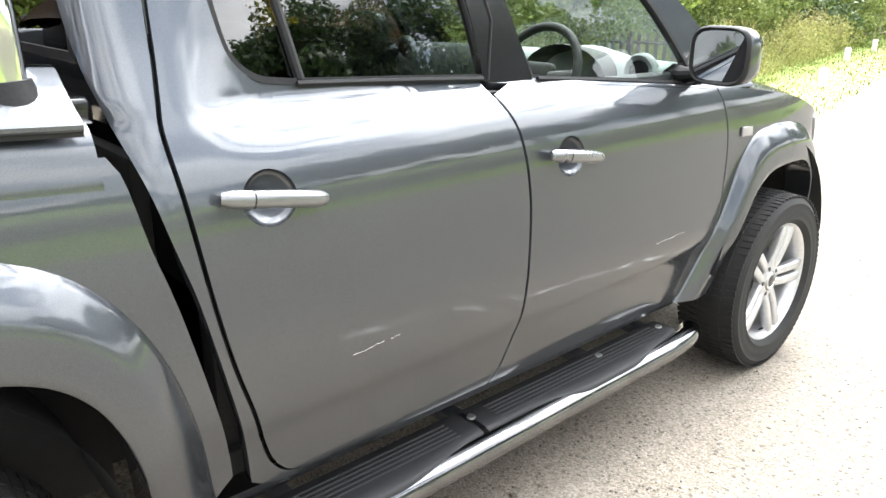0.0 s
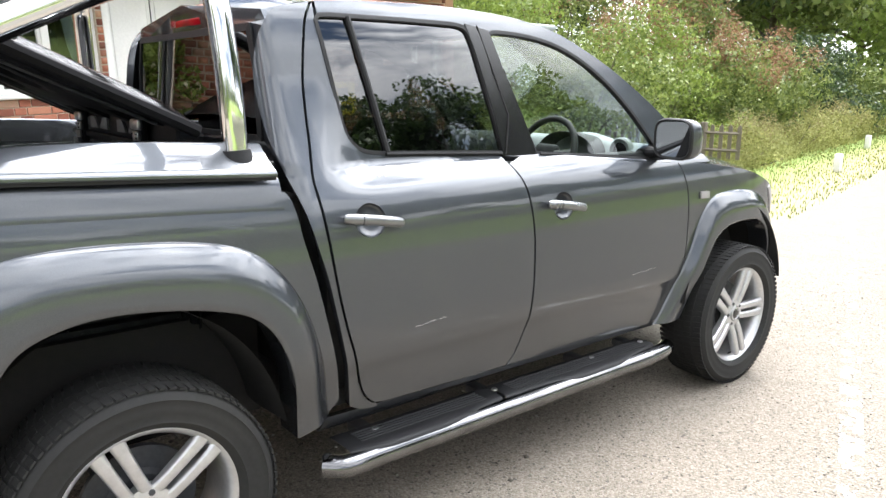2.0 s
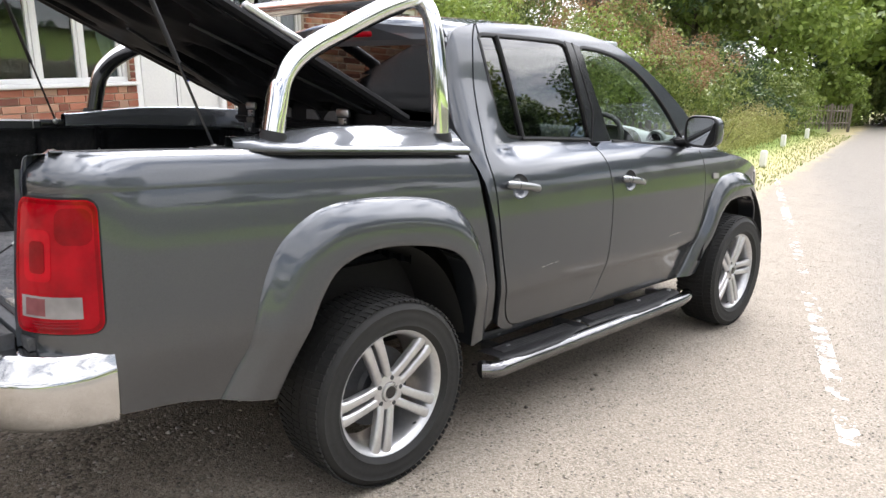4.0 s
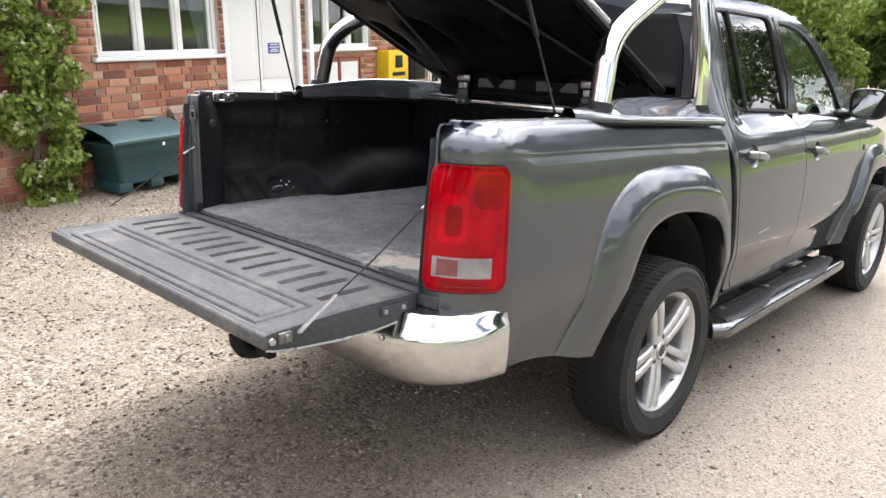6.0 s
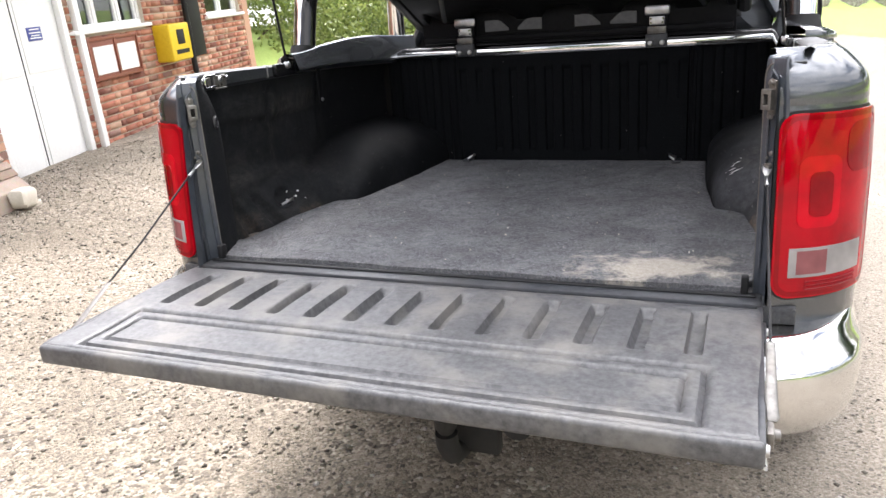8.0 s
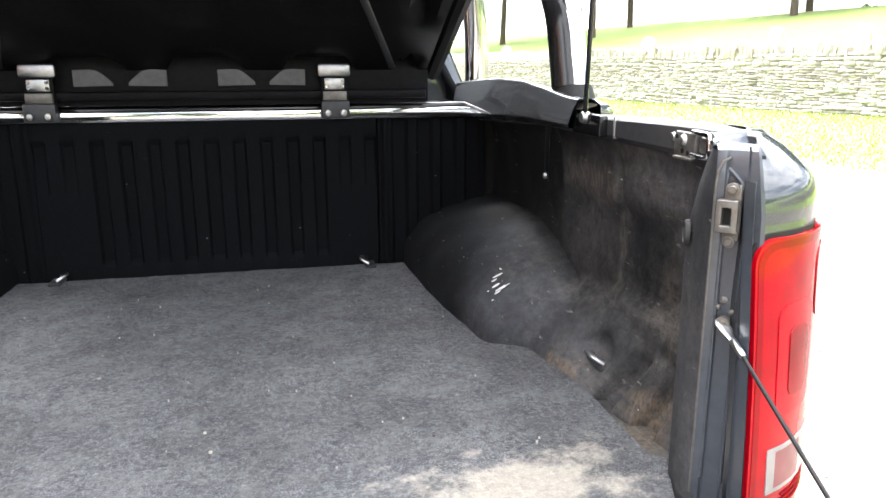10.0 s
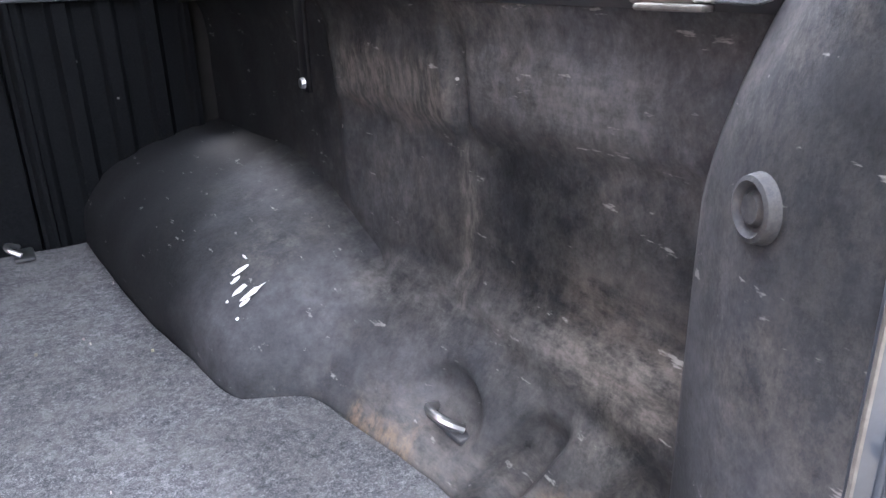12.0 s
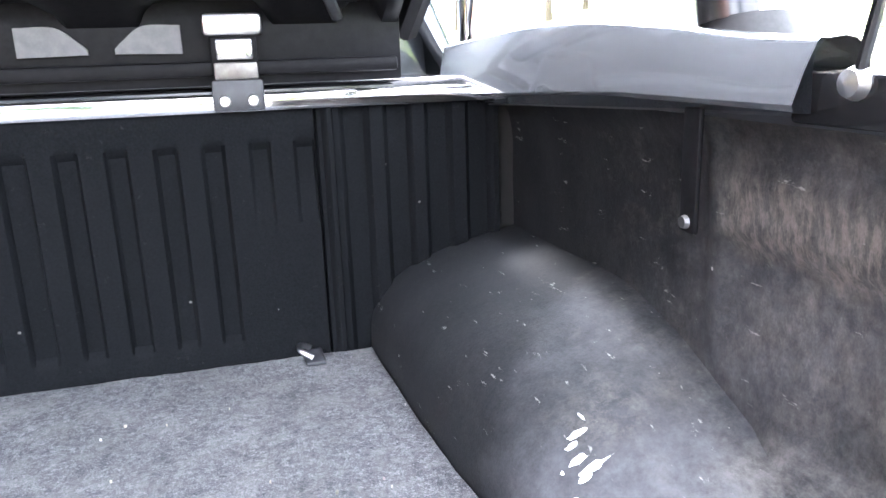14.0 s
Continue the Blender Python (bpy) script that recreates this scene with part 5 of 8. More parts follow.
def build_bed_wall(side):
    fl = (lambda p: Vector((-p[0], p[1], p[2]))) if side < 0 else (lambda p: Vector(p))
    rows = []
    for y in list(np.linspace(-0.998, -0.62, 96)) + list(np.linspace(-0.612, -0.40, 34)) + list(np.linspace(-0.39, 0.26, 50)):
        row = []
        for k in list(np.linspace(0, 1, 26)) + list(np.linspace(1.03, 2, 24)):
            x, z = liner_point(y, k)
            row.append(fl((x, y, z)))
        rows.append(row)
    bm = sheet(rows, flip=side > 0)
    wall = part("bed_liner", bm, LINER if side > 0 else LINER_SHADED, truck, "scuffed black plastic bed liner with wheel box", 60)
    # rear pillar cover of the liner
    rows = []
    for z in list(np.linspace(0.84, 1.20, 8)) + list(np.linspace(1.215, 1.338, 10)):
        f = max(0.0, (z - 1.19) / 0.14)
        pull = 0.036 * f ** 1.6
        lean = 0.016 * f ** 2
        rows.append([fl(p) for p in ((0.832, -0.968 - pull, z), (0.80, -0.975 - pull, z), (0.772 + lean, -0.986 - pull, z), (0.757 + lean, -0.999 - pull * 0.9, z), (0.747 + lean, -1.018 - pull * 0.8, z), (0.727 + lean, -1.05 - pull * 0.4, z), (0.7195 + lean * 0.7, -1.085 - pull * 0.1, z), (0.7165 + lean * 0.35, -1.1235, z))])
    part("pillar_cover", sheet(rows, flip=side > 0), LINER if side > 0 else LINER_SHADED, truck, sharp=60)
    turn = math.degrees(math.atan2(0.405, -0.915))
    part("pillar_stud", lathe([(0.0, 0.006), (0.007, 0.006), (0.009, 0.003), (0.0115, 0.003), (0.014, 0.007), (0.0165, 0.006), (0.018, 0.0)], 24, m=Matrix.Translation(fl((0.7255, -1.057, 1.222))) @ pose(0, 0, 0, 0, 0, turn if side > 0 else 180 - turn)), LINER, truck)
    # metal pillar beside the tailgate: a channel set at a slant between flange and lamp
    prof = [(-0.025, -0.007), (-0.0235, 0.001), (-0.021, 0.002), (-0.0125, 0.0), (-0.0095, -0.004), (0.013, -0.004), (0.0165, 0.0), (0.036, 0.001), (0.041, -0.003)]
    rows = []
    for z, k in ((0.80, 0), (0.95, 0), (1.15, 0), (1.26, 0), (1.29, 0.1), (1.31, 0.2), (1.33, 0.4), (1.340, 0.55), (1.345, 0.8), (1.346, 1.4)):
        rows.append([fl((0.732 + 0.7071 * (u - o) + 0.010 * k * k, -1.142 - 0.7071 * (u + o) + 0.020 * k * k, z)) for u, o in [(p - 6.0 * max(0.0, z - 1.24) * max(0.0, p - 0.0165), q) for p, q in prof]])
    post = part("tail_pillar", sheet(rows, flip=side < 0), PILLAR_PAINT, truck, "dark grey painted tail pillar", 35)
    rows = []
    for z in np.linspace(0.80, 1.306, 11):
        h = max(0.0, z - 0.86)
        y = 0.045 * h + 0.11 * min(h, 0.38) ** 2
        rows.append([fl(p) for p in ((0.7490, -1.1600, z), (0.7430, -1.168 + 0.3 * y, z), (0.7385, -1.178 + 0.7 * y, z), (0.7372, -1.192 + y, z), (0.7370, -1.2105 + y, z))])
    part("lamp_flange", sheet(rows, flip=side < 0), PILLAR_PAINT, post, sharp=60)

    def on_post(u, o, z):
        return fl((0.732 + 0.7071 * (u - o), -1.142 - 0.7071 * (u + o), z))
    facing = Matrix.Rotation(radians(-135 if side > 0 else -45), 4, "Z")
    part("pillar_flange", tube([on_post(u, o, z) for u, o, z in ((-0.0225, 0.0015, 0.84), (-0.0225, 0.0015, 1.10), (-0.0225, 0.0015, 1.30), (-0.021, 0.001, 1.316), (-0.016, -0.001, 1.327), (-0.008, -0.003, 1.332))], 0.0017, 6), WORN_STEEL, post)
    part("pillar_ridge", tube([on_post(u, o, z) for u, o, z in ((-0.0105, -0.004, 1.318), (-0.0105, -0.001, 1.30), (-0.0105, -0.0005, 1.27), (-0.0105, -0.0005, 0.90))], 0.0024, 8), PILLAR_PAINT, post, sharp=60)
    part("pillar_ridge", tube([on_post(u, o, z) for u, o, z in ((-0.0095, -0.004, 1.318), (-0.004, -0.003, 1.313), (0.006, -0.002, 1.303), (0.013, -0.0010, 1.288), (0.0155, -0.0005, 1.265), (0.0155, -0.0005, 0.90))], 0.0028, 8), PILLAR_PAINT, post, sharp=60)
    part("pillar_cap", rbox(*sorted_box(fl((0.745, -1.118, 1.322)), fl((0.79, -1.05, 1.332))), 0.004), PLASTIC, truck)
    # latch striker: a thick plate with a slot
    bm = bmesh.new()
    u0, u1, za, zb = -0.0165, 0.0085, 1.2415, 1.2825
    outer, inner = [(u0, za), (u1, za), (u1, zb), (u0, zb)], [(u0 + 0.0065, za + 0.009), (u1 - 0.0075, za + 0.009), (u1 - 0.0075, zb - 0.010), (u0 + 0.0065, zb - 0.010)]
    g = [[bm.verts.new(on_post(u, o, z)) for u, z in lp] for lp, o in ((outer, 0.006), (outer, 0.018), (inner, 0.018), (inner, 0.006))]
    # dark sheet set inside the slot as its painted shade
    slot = bmesh.new()
    slot.faces.new([slot.verts.new(on_post(u, 0.0075, z)) for u, z in inner])
    part("striker_slot", slot, UNDER, post)
    for p, q in zip(g, g[1:]):
        for i in range(4):
            bm.faces.new((p[i], p[(i + 1) % 4], q[(i + 1) % 4], q[i]))
    bmesh.ops.recalc_face_normals(bm, faces=bm.faces[:])
    bmesh.ops.bevel(bm, geom=bm.edges[:], offset=0.0011, segments=1, affect="EDGES")
    part("striker", bm, WORN_STEEL, post, "worn steel latch striker")
    bm = rbox((-0.004, -0.010, 1.230), (0.006, 0.010, 1.300), 0.003, 2, None, Matrix.Translation(on_post(0, 0, 0)) @ facing)
    part("striker_back", bm, WORN_STEEL, post)
    for z, r in ((1.294, 0.66), (1.229, 0.6), (1.151, 0.42)):
        part("pillar_bolt", lathe([(0.0, 0.009 * r), (0.0065 * r, 0.009 * r), (0.008 * r, 0.0075 * r), (0.0085 * r, 0.003), (0.0125 * r, 0.0025), (0.0135 * r, 0.0)], 16, m=Matrix.Translation(on_post(-0.001, 0.005 if r > 0.5 else -0.004, z)) @ facing), WORN_STEEL, post)
    for u, z in ((-0.007, 1.142), (0.009, 1.138)):
        part("pillar_rivet", lathe([(0.0, 0.003), (0.003, 0.002), (0.004, 0.0)], 8, m=Matrix.Translation(on_post(u, 0.0, z)) @ facing), WORN_STEEL, post)
    part("pillar_rubber", rbox(*sorted_box(fl((0.690, -1.162, 0.845)), fl((0.706, -1.136, 0.885))), 0.004), PLASTIC, post)
    # rail along the top of the bed
    rows = []
    for y in np.linspace(-1.10, 0.50, 24):
        zt = bed_top(y) + 0.006
        xo = 0.848 - 0.045 * min(1.0, max(0.0, (-0.93 - y) / 0.12))
        rows.append([fl(p) for p in ((xo, y, zt - 0.004), (xo - 0.006, y, zt - 0.001), (min(0.82, xo - 0.01), y, zt), (0.790, y, zt - 0.001), (0.784, y, zt - 0.006), (0.784, y, min(zt - 0.03, 1.316)), (0.80, y, 1.305))])
    rail = part("bed_rail", sheet(rows, flip=side < 0), DARK_METAL, truck, "black bed rail", 40)
    part("rail_joint", rbox(*sorted_box(fl((0.782, -0.690, 1.312)), fl((0.80, -0.684, 1.352))), 0.001), SILVER_PAINT, rail)
    for y in (-0.645, -1.01, -0.90):
        part("rail_bolt", lathe([(0, 0.005), (0.006, 0.005), (0.008, 0)], 10, m=Matrix.Translation(fl((0.783, y, 1.335))) @ pose(0, 0, 0, 0, 0, 180 if side > 0 else 0)), STEEL, rail)
    # lid latch bracket on the rail
    lat = part("lid_latch", rbox(*sorted_box(fl((0.775, -0.972, 1.309)), fl((0.784, -0.912, 1.346))), 0.004), WORN_STEEL, truck, "worn chrome lid latch bracket")
    part("latch_flap", rbox(*sorted_box(fl((0.766, -0.978, 1.3065)), fl((0.778, -0.926, 1.3105))), 0.0015), WORN_STEEL, lat)
    loop = [(-0.966, 1.3475), (-1.012, 1.3475), (-1.019, 1.3455), (-1.0215, 1.339), (-1.0215, 1.324), (-1.019, 1.3175), (-1.012, 1.315), (-0.966, 1.315)]
    part("latch_loop", tube([fl((0.768 if i not in (0, 7) else 0.776, y, z)) for i, (y, z) in enumerate(loop)], 0.0042, 10), CHROME, lat, "chromed wire loop", 60)
    part("latch_keeper", rbox(*sorted_box(fl((0.774, -1.004, 1.320)), fl((0.784, -0.984, 1.342))), 0.003), WORN_STEEL, lat)
    for y, z, r in ((-0.955, 1.316, 0.0035), (-0.940, 1.318, 0.004), (-0.922, 1.338, 0.0035)):
        part("latch_hole", lathe([(0, 0.001), (r, 0.001), (r, 0.0)], 10, m=Matrix.Translation(fl((0.775, y, z))) @ pose(0, 0, 0, 0, 0, 180 if side > 0 else 0)), UNDER, lat)
    part("latch_rivet", lathe([(0, 0.006), (0.006, 0.005), (0.009, 0.0)], 12, m=Matrix.Translation(fl((0.775, -0.942, 1.334))) @ pose(0, 0, 0, 0, 0, 180 if side > 0 else 0)), STEEL, lat)
    # raised wing of the roll bar base at the front of the bed
    wing_h = herm([-0.56, -0.50, -0.35, -0.15, 0.10, 0.45], [0.006, 0.010, 0.030, 0.052, 0.062, 0.062])
    rows = []
    for y in np.linspace(-0.555, 0.47, 26):
        zt = bed_top(y) + 0.010
        h = wing_h(y)
        k = min(1.0, max(0.0, (y + 0.555) / 0.16)) ** 0.5
        xo = 0.815 + 0.090 * k
        rows.append([fl(p) for p in ((xo - 0.012, y, zt - 0.013), (xo - 0.003, y, zt - 0.013), (xo, y, zt - 0.009), (xo, y, zt - 0.002), (xo - 0.005 * k, y, zt + 0.005), (xo - 0.022 * k, y, zt + 0.014), (0.800 + 0.040 * k, y, zt + 0.024 + 0.25 * h), (0.790, y, zt + 0.022 + h * 0.9), (0.772, y, zt + 0.020 + h), (0.764, y, zt + 0.010 + h), (0.762, y, zt + h * 0.5), (0.764, y, zt - 0.03))])
    wingp = part("roll_bar_base", sheet(rows, flip=side < 0), PAINT, truck, "grey painted moulded roll bar base", 35)
    # dark strip painted in for the shaded gap under the lip
    rows = []
    for y in np.linspace(-0.555, 0.47, 12):
        k = min(1.0, max(0.0, (y + 0.555) / 0.16)) ** 0.5
        rows.append([fl((0.815 + 0.090 * k - 0.006, y, bed_top(y) + dz)) for dz in (-0.012, -0.002)])
    part("base_seal", sheet(rows, flip=side > 0), UNDER, wingp)
    rows = []
    for y in np.linspace(-0.555, 0.47, 24):
        zt = bed_top(y) + 0.010
        h = wing_h(y)
        rows.append([fl(p) for p in ((0.776, y, zt + 0.0225 + h), (0.770, y, zt + 0.0225 + h), (0.7665, y, zt + 0.0205 + h), (0.764, y, zt + 0.016 + h), (0.755, y, zt + h * 0.5), (0.746, y, min(zt - 0.012, 1.328)), (0.748, y, min(zt - 0.016, 1.323)), (0.80, y, min(zt - 0.018, 1.321)))])
    part("base_inner_trim", sheet(rows, flip=side < 0), WING_GLOSS, wingp)
    # roll bar legs
    leg_r = 0.037
    rear_leg = curve([(0.815, -0.405, 1.375), (0.812, -0.385, 1.47), (0.806, -0.355, 1.575), (0.80, -0.27, 1.66), (0.79, -0.10, 1.745), (0.775, 0.10, 1.835), (0.755, 0.25, 1.885), (0.70, 0.33, 1.90)], 6)
    front_leg = curve([(0.81, 0.385, 1.345), (0.806, 0.38, 1.50), (0.79, 0.372, 1.68), (0.765, 0.362, 1.82), (0.71, 0.35, 1.89), (0.60, 0.345, 1.905), (0.0, 0.345, 1.91)], 6)
    bar = part("roll_bar", tube([fl(p) for p in front_leg], leg_r, 20), CHROME, truck, "polished stainless steel roll bar", 60)
    part("roll_bar_stay", tube([fl(p) for p in rear_leg], 0.036, 20), CHROME, bar, sharp=60)
    part("stay_guard", tube([fl(Vector(p) + Vector((-0.012, -0.004, -0.012))) for p in rear_leg[2:-8]], 0.034, 12), GLOSS_BLACK, bar)
    for p, q in (((0.815, -0.41, 1.355), (0.815, -0.402, 1.395)), ((0.811, 0.386, 1.335), (0.81, 0.384, 1.372))):
        part("leg_foot", tube([fl(p), fl(q)], [0.052, 0.043], 20), PLASTIC, bar, sharp=50)
    # gas strut of the lid
    base = fl((0.765, -0.595, 1.345))
    tip = fl((0.690, -0.80, 1.93))
    mid = base.lerp(tip, 0.45)
    st = part("gas_strut", tube([base, mid], 0.0045, 8), GLOSS_BLACK, truck, "thin black gas strut")
    part("strut_body", tube([mid, tip], 0.0085, 10), PLASTIC, st)
    part("strut_ball", lathe([(0.0, 0.012), (0.010, 0.008), (0.013, 0.0), (0.010, -0.008), (0.0, -0.012)], 14, m=Matrix.Translation(base)), STEEL, st)
    part("strut_bracket", rbox(*sorted_box(fl((0.766, -0.66, 1.312)), fl((0.784, -0.53, 1.352))), 0.004), GLOSS_BLACK, st)
    # tie-down hooks
    wall_hook = min((liner_point(-0.705, k) for k in np.linspace(0.05, 1, 60)), key=lambda p: abs(p[1] - 0.893))
    for (x, y, z) in ((wall_hook[0] - 0.006, -0.705, 0.893), (0.43, 0.215, 0.868)):
        hk = part("tie_down", tube([fl(p) for p in curve([(x, y - 0.025, z), (x - 0.018, y - 0.012, z + 0.010), (x - 0.018, y + 0.015, z + 0.010), (x, y + 0.028, z)], 4)], 0.005, 8), STEEL, truck, "steel tie-down loop")
        part("tie_plate", rbox(*sorted_box(fl((x - 0.012, y - 0.035, z - 0.012)), fl((x + 0.022, y + 0.035, z - 0.004))), 0.003), DARK_METAL, hk)
    # hanging lid clamp bracket on the wall
    part("clamp_bracket", rbox(*sorted_box(fl((0.757, -0.424, 1.196)), fl((0.763, -0.398, 1.318))), 0.002), LID_BLACK, truck)
    part("bracket_bolt", lathe([(0, 0.005), (0.006, 0.005), (0.007, 0)], 10, m=Matrix.Translation(fl((0.757, -0.411, 1.207))) @ pose(0, 0, 0, 0, 0, 180 if side > 0 else 0)), STEEL, truck)


build_bed_wall(1)
build_bed_wall(-1)
# white scuffs on the wheel box, and a few on the other wall beside its tie-down
def scuff(y, k, r, l, side):
    x, z = liner_point(y, k)
    x2, z2 = liner_point(y, k + 0.02)
    up = Vector((x2 - x, 0, z2 - z)).normalized()
    nrm = Vector((-up.z, 0, up.x))
    c = Vector((x, y, z)) + nrm * 0.0025
    side_d = nrm.cross(up)
    mid = c + nrm * 0.0012
    ring = [c + up * (math.sin(a) * r * random.uniform(0.7, 1.3)) + side_d * (math.cos(a) * l * random.uniform(0.28, 0.5)) for a in np.linspace(0, 2 * math.pi, 12)[:-1]]
    bm = bmesh.new()
    mid, *ring = [bm.verts.new((side * p.x, p.y, p.z)) for p in [mid] + ring]
    for i in range(len(ring)):
        bm.faces.new((mid, ring[i], ring[(i + 1) % len(ring)]))
    bmesh.ops.recalc_face_normals(bm, faces=bm.faces[:])
    part("paint_scuff", bm, WHITE_FLECK, truck)


for y, k, r, l in ((-0.375, 0.60, 0.012, 0.014), (-0.383, 0.555, 0.007, 0.011), (-0.400, 0.55, 0.011, 0.016), (-0.415, 0.58, 0.019, 0.016), (-0.420, 0.525, 0.008, 0.012), (-0.36, 0.66, 0.0015, 0.022), (-0.43, 0.44, 0.0022, 0.010), (-0.40, 0.45, 0.002, 0.008)):
    scuff(y, k, r, l, 1)
for y, k, r, l in ((-0.655, 0.50, 0.004, 0.022), (-0.640, 0.58, 0.003, 0.014), (-0.672, 0.60, 0.005, 0.012), (-0.690, 0.46, 0.003, 0.018), (-0.630, 0.44, 0.002, 0.010)):
    scuff(y, k, r, l, -1)

# front wall of the bed with pressed ribs
rows = []
xs = np.linspace(-0.80, 0.80, 481)
zs = [0.835, 0.86, 0.885, 0.895, 0.905, 0.95, 1.0, 1.05, 1.10, 1.15, 1.195, 1.215, 1.228, 1.24, 1.25, 1.27, 1.31]


def rib_depth(x, z):
    a = abs(x)
    d = 0.0
    if a < 0.47:
        u = (a - 0.0398) / 0.0745
        k = u - math.floor(u)
        edge = max(0.0, min(1.0, (0.25 - abs(k - 0.5)) * 16))
        top = max(0.0, min(1.0, (1.245 - z) * 60))
        bot = max(0.0, min(1.0, (z - (0.89 if a < 0.34 else 1.14)) * 60))
        d = 0.014 * edge * top * bot
    elif a < 0.80:
        u = (a - 0.50) / 0.075
        k = u - math.floor(u)
        d = 0.014 * max(0.0, min(1.0, (0.34 - abs(k - 0.5)) * 9)) - (0.010 if 0.47 < a < 0.50 else 0)
    return d


for z in zs:
    rows.append([(x, 0.245 + rib_depth(x, z) - 0.004 * math.cos(3 * x), z) for x in xs])
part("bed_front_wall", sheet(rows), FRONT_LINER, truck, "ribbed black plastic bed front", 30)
part("front_wall_back", rbox((-0.86, 0.275, 0.965), (0.86, 0.33, 1.29), 0.004), UNDER, truck)
part("front_wall_foot", rbox((-0.56, 0.275, 0.50), (0.56, 0.33, 0.965), 0.004), UNDER, truck)
part("front_rail", rbox((-0.80, 0.232, 1.292), (0.80, 0.300, 1.322), 0.006), CHROME, truck, "bright metal strip across the bed front")
part("deck_panel", rbox((-0.80, 0.30, 1.285), (0.80, 0.52, 1.335), 0.012, 3), GLOSS_BLACK, truck)

# ---- raised lid ----
lid_pose = Matrix.Translation((0, 0.345, 1.400)) @ pose(0, 0, 0, -25.5, 0, 0)
L, W = 1.56, 0.655
lid_rows = []
for v in np.linspace(0, 1, 22):
    y = -L * v
    row = []
    for u in np.linspace(-1, 1, 33):
        edge = min(1.0, (1 - abs(u)) * 9) * min(1.0, (1 - v) * 12 + 0.0) * min(1.0, v * 12 + 0.2)
        row.append((u * W * (1 - 0.02 * v), y - 0.0, 0.030 + 0.055 * edge ** 0.5 - 0.03 * u * u))
    lid_rows.append(row)


def in_lid(bm):
    bmesh.ops.transform(bm, matrix=lid_pose, verts=bm.verts[:])
    return bm


lid = part("bed_lid", in_lid(shell(sheet(lid_rows), 0.006)), GLOSS_BLACK, truck, "black hard lid propped open over the bed", 40)
rim_path = [(-W, -0.02, 0.012), (-W, -L + 0.06, 0.012), (-W + 0.05, -L, 0.012), (W - 0.05, -L, 0.012), (W, -L + 0.06, 0.012), (W, -0.02, 0.012)]
bm = bmesh.new()
for a, b in zip(rim_path, rim_path[1:]):
    tube([a, b], 0.024, 8, bm, flat=0.9)
part("lid_rim", in_lid(bm), LID_BLACK, lid)
bm = bmesh.new()
us2 = np.linspace(-1, 1, 49)
rows = []
for v in np.linspace(0.02, 0.98, 40):
    row = []
    for u in us2:
        r1 = 0.5 + 0.5 * math.cos(4 * math.pi * u)
        r2 = 0.5 + 0.5 * math.cos(6 * math.pi * v)
        pan = max(0, min(1, (r1 * r2 - 0.22) * 6))
        row.append((u * (W - 0.03), -L * v, -0.004 + 0.045 * pan * (abs(u) < 0.92)))
    rows.append(row)
part("lid_lining", in_lid(sheet(rows, flip=True)), LID_BLACK, lid, "moulded glossy black lid underside", 50)
for x in (-0.52, 0.52):
    part("lid_brace", in_lid(tube([(x, -0.10, -0.005), (x * 0.55, -0.85, -0.008)], 0.010, 8, flat=0.6)), DARK_METAL, lid)
part("lid_edge_strip", in_lid(rbox((-W + 0.02, -L - 0.012, -0.012), (W - 0.02, -L + 0.012, 0.028), 0.008)), GLOSS_BLACK, lid)
part("lid_side_light", in_lid(rbox((W - 0.02, -0.86, 0.035), (W + 0.008, -0.55, 0.062), 0.01, 3)), SILVER_PAINT, lid)
for x in (-0.425, 0.350):
    hg = part("lid_hinge", rbox((x - 0.040, 0.215, 1.296), (x + 0.040, 0.234, 1.345), 0.004), DARK_METAL, truck, "bolted steel lid hinge")
    part("hinge_leaf", rbox((x - 0.034, 0.225, 1.345), (x + 0.034, 0.236, 1.372), 0.003), WORN_STEEL, hg)
    part("hinge_leaf", rbox((x - 0.028, 0.230, 1.376), (x + 0.028, 0.240, 1.408), 0.003), STEEL, hg)
    part("hinge_leaf", rbox((x - 0.046, 0.228, 1.412), (x + 0.046, 0.246, 1.448), 0.008), STEEL, hg)
    part("hinge_back", rbox((x - 0.036, 0.240, 1.30), (x + 0.036, 0.262, 1.45), 0.003), LID_BLACK, hg)
    for dx in (-0.022, 0.022):
        part("hinge_bolt", lathe([(0.0, 0.008), (0.008, 0.007), (0.010, 0.0)], 12, m=Matrix.Translation((x + dx, 0.214, 1.312)) @ pose(0, 0, 0, 0, 0, -90)), STEEL, hg)
        for z in (1.385, 1.40):
            part("hinge_bolt", lathe([(0.0, 0.004), (0.004, 0.004), (0.005, 0.0)], 8, m=Matrix.Translation((x + dx, 0.229, z)) @ pose(0, 0, 0, 0, 0, -90)), CHROME, hg)
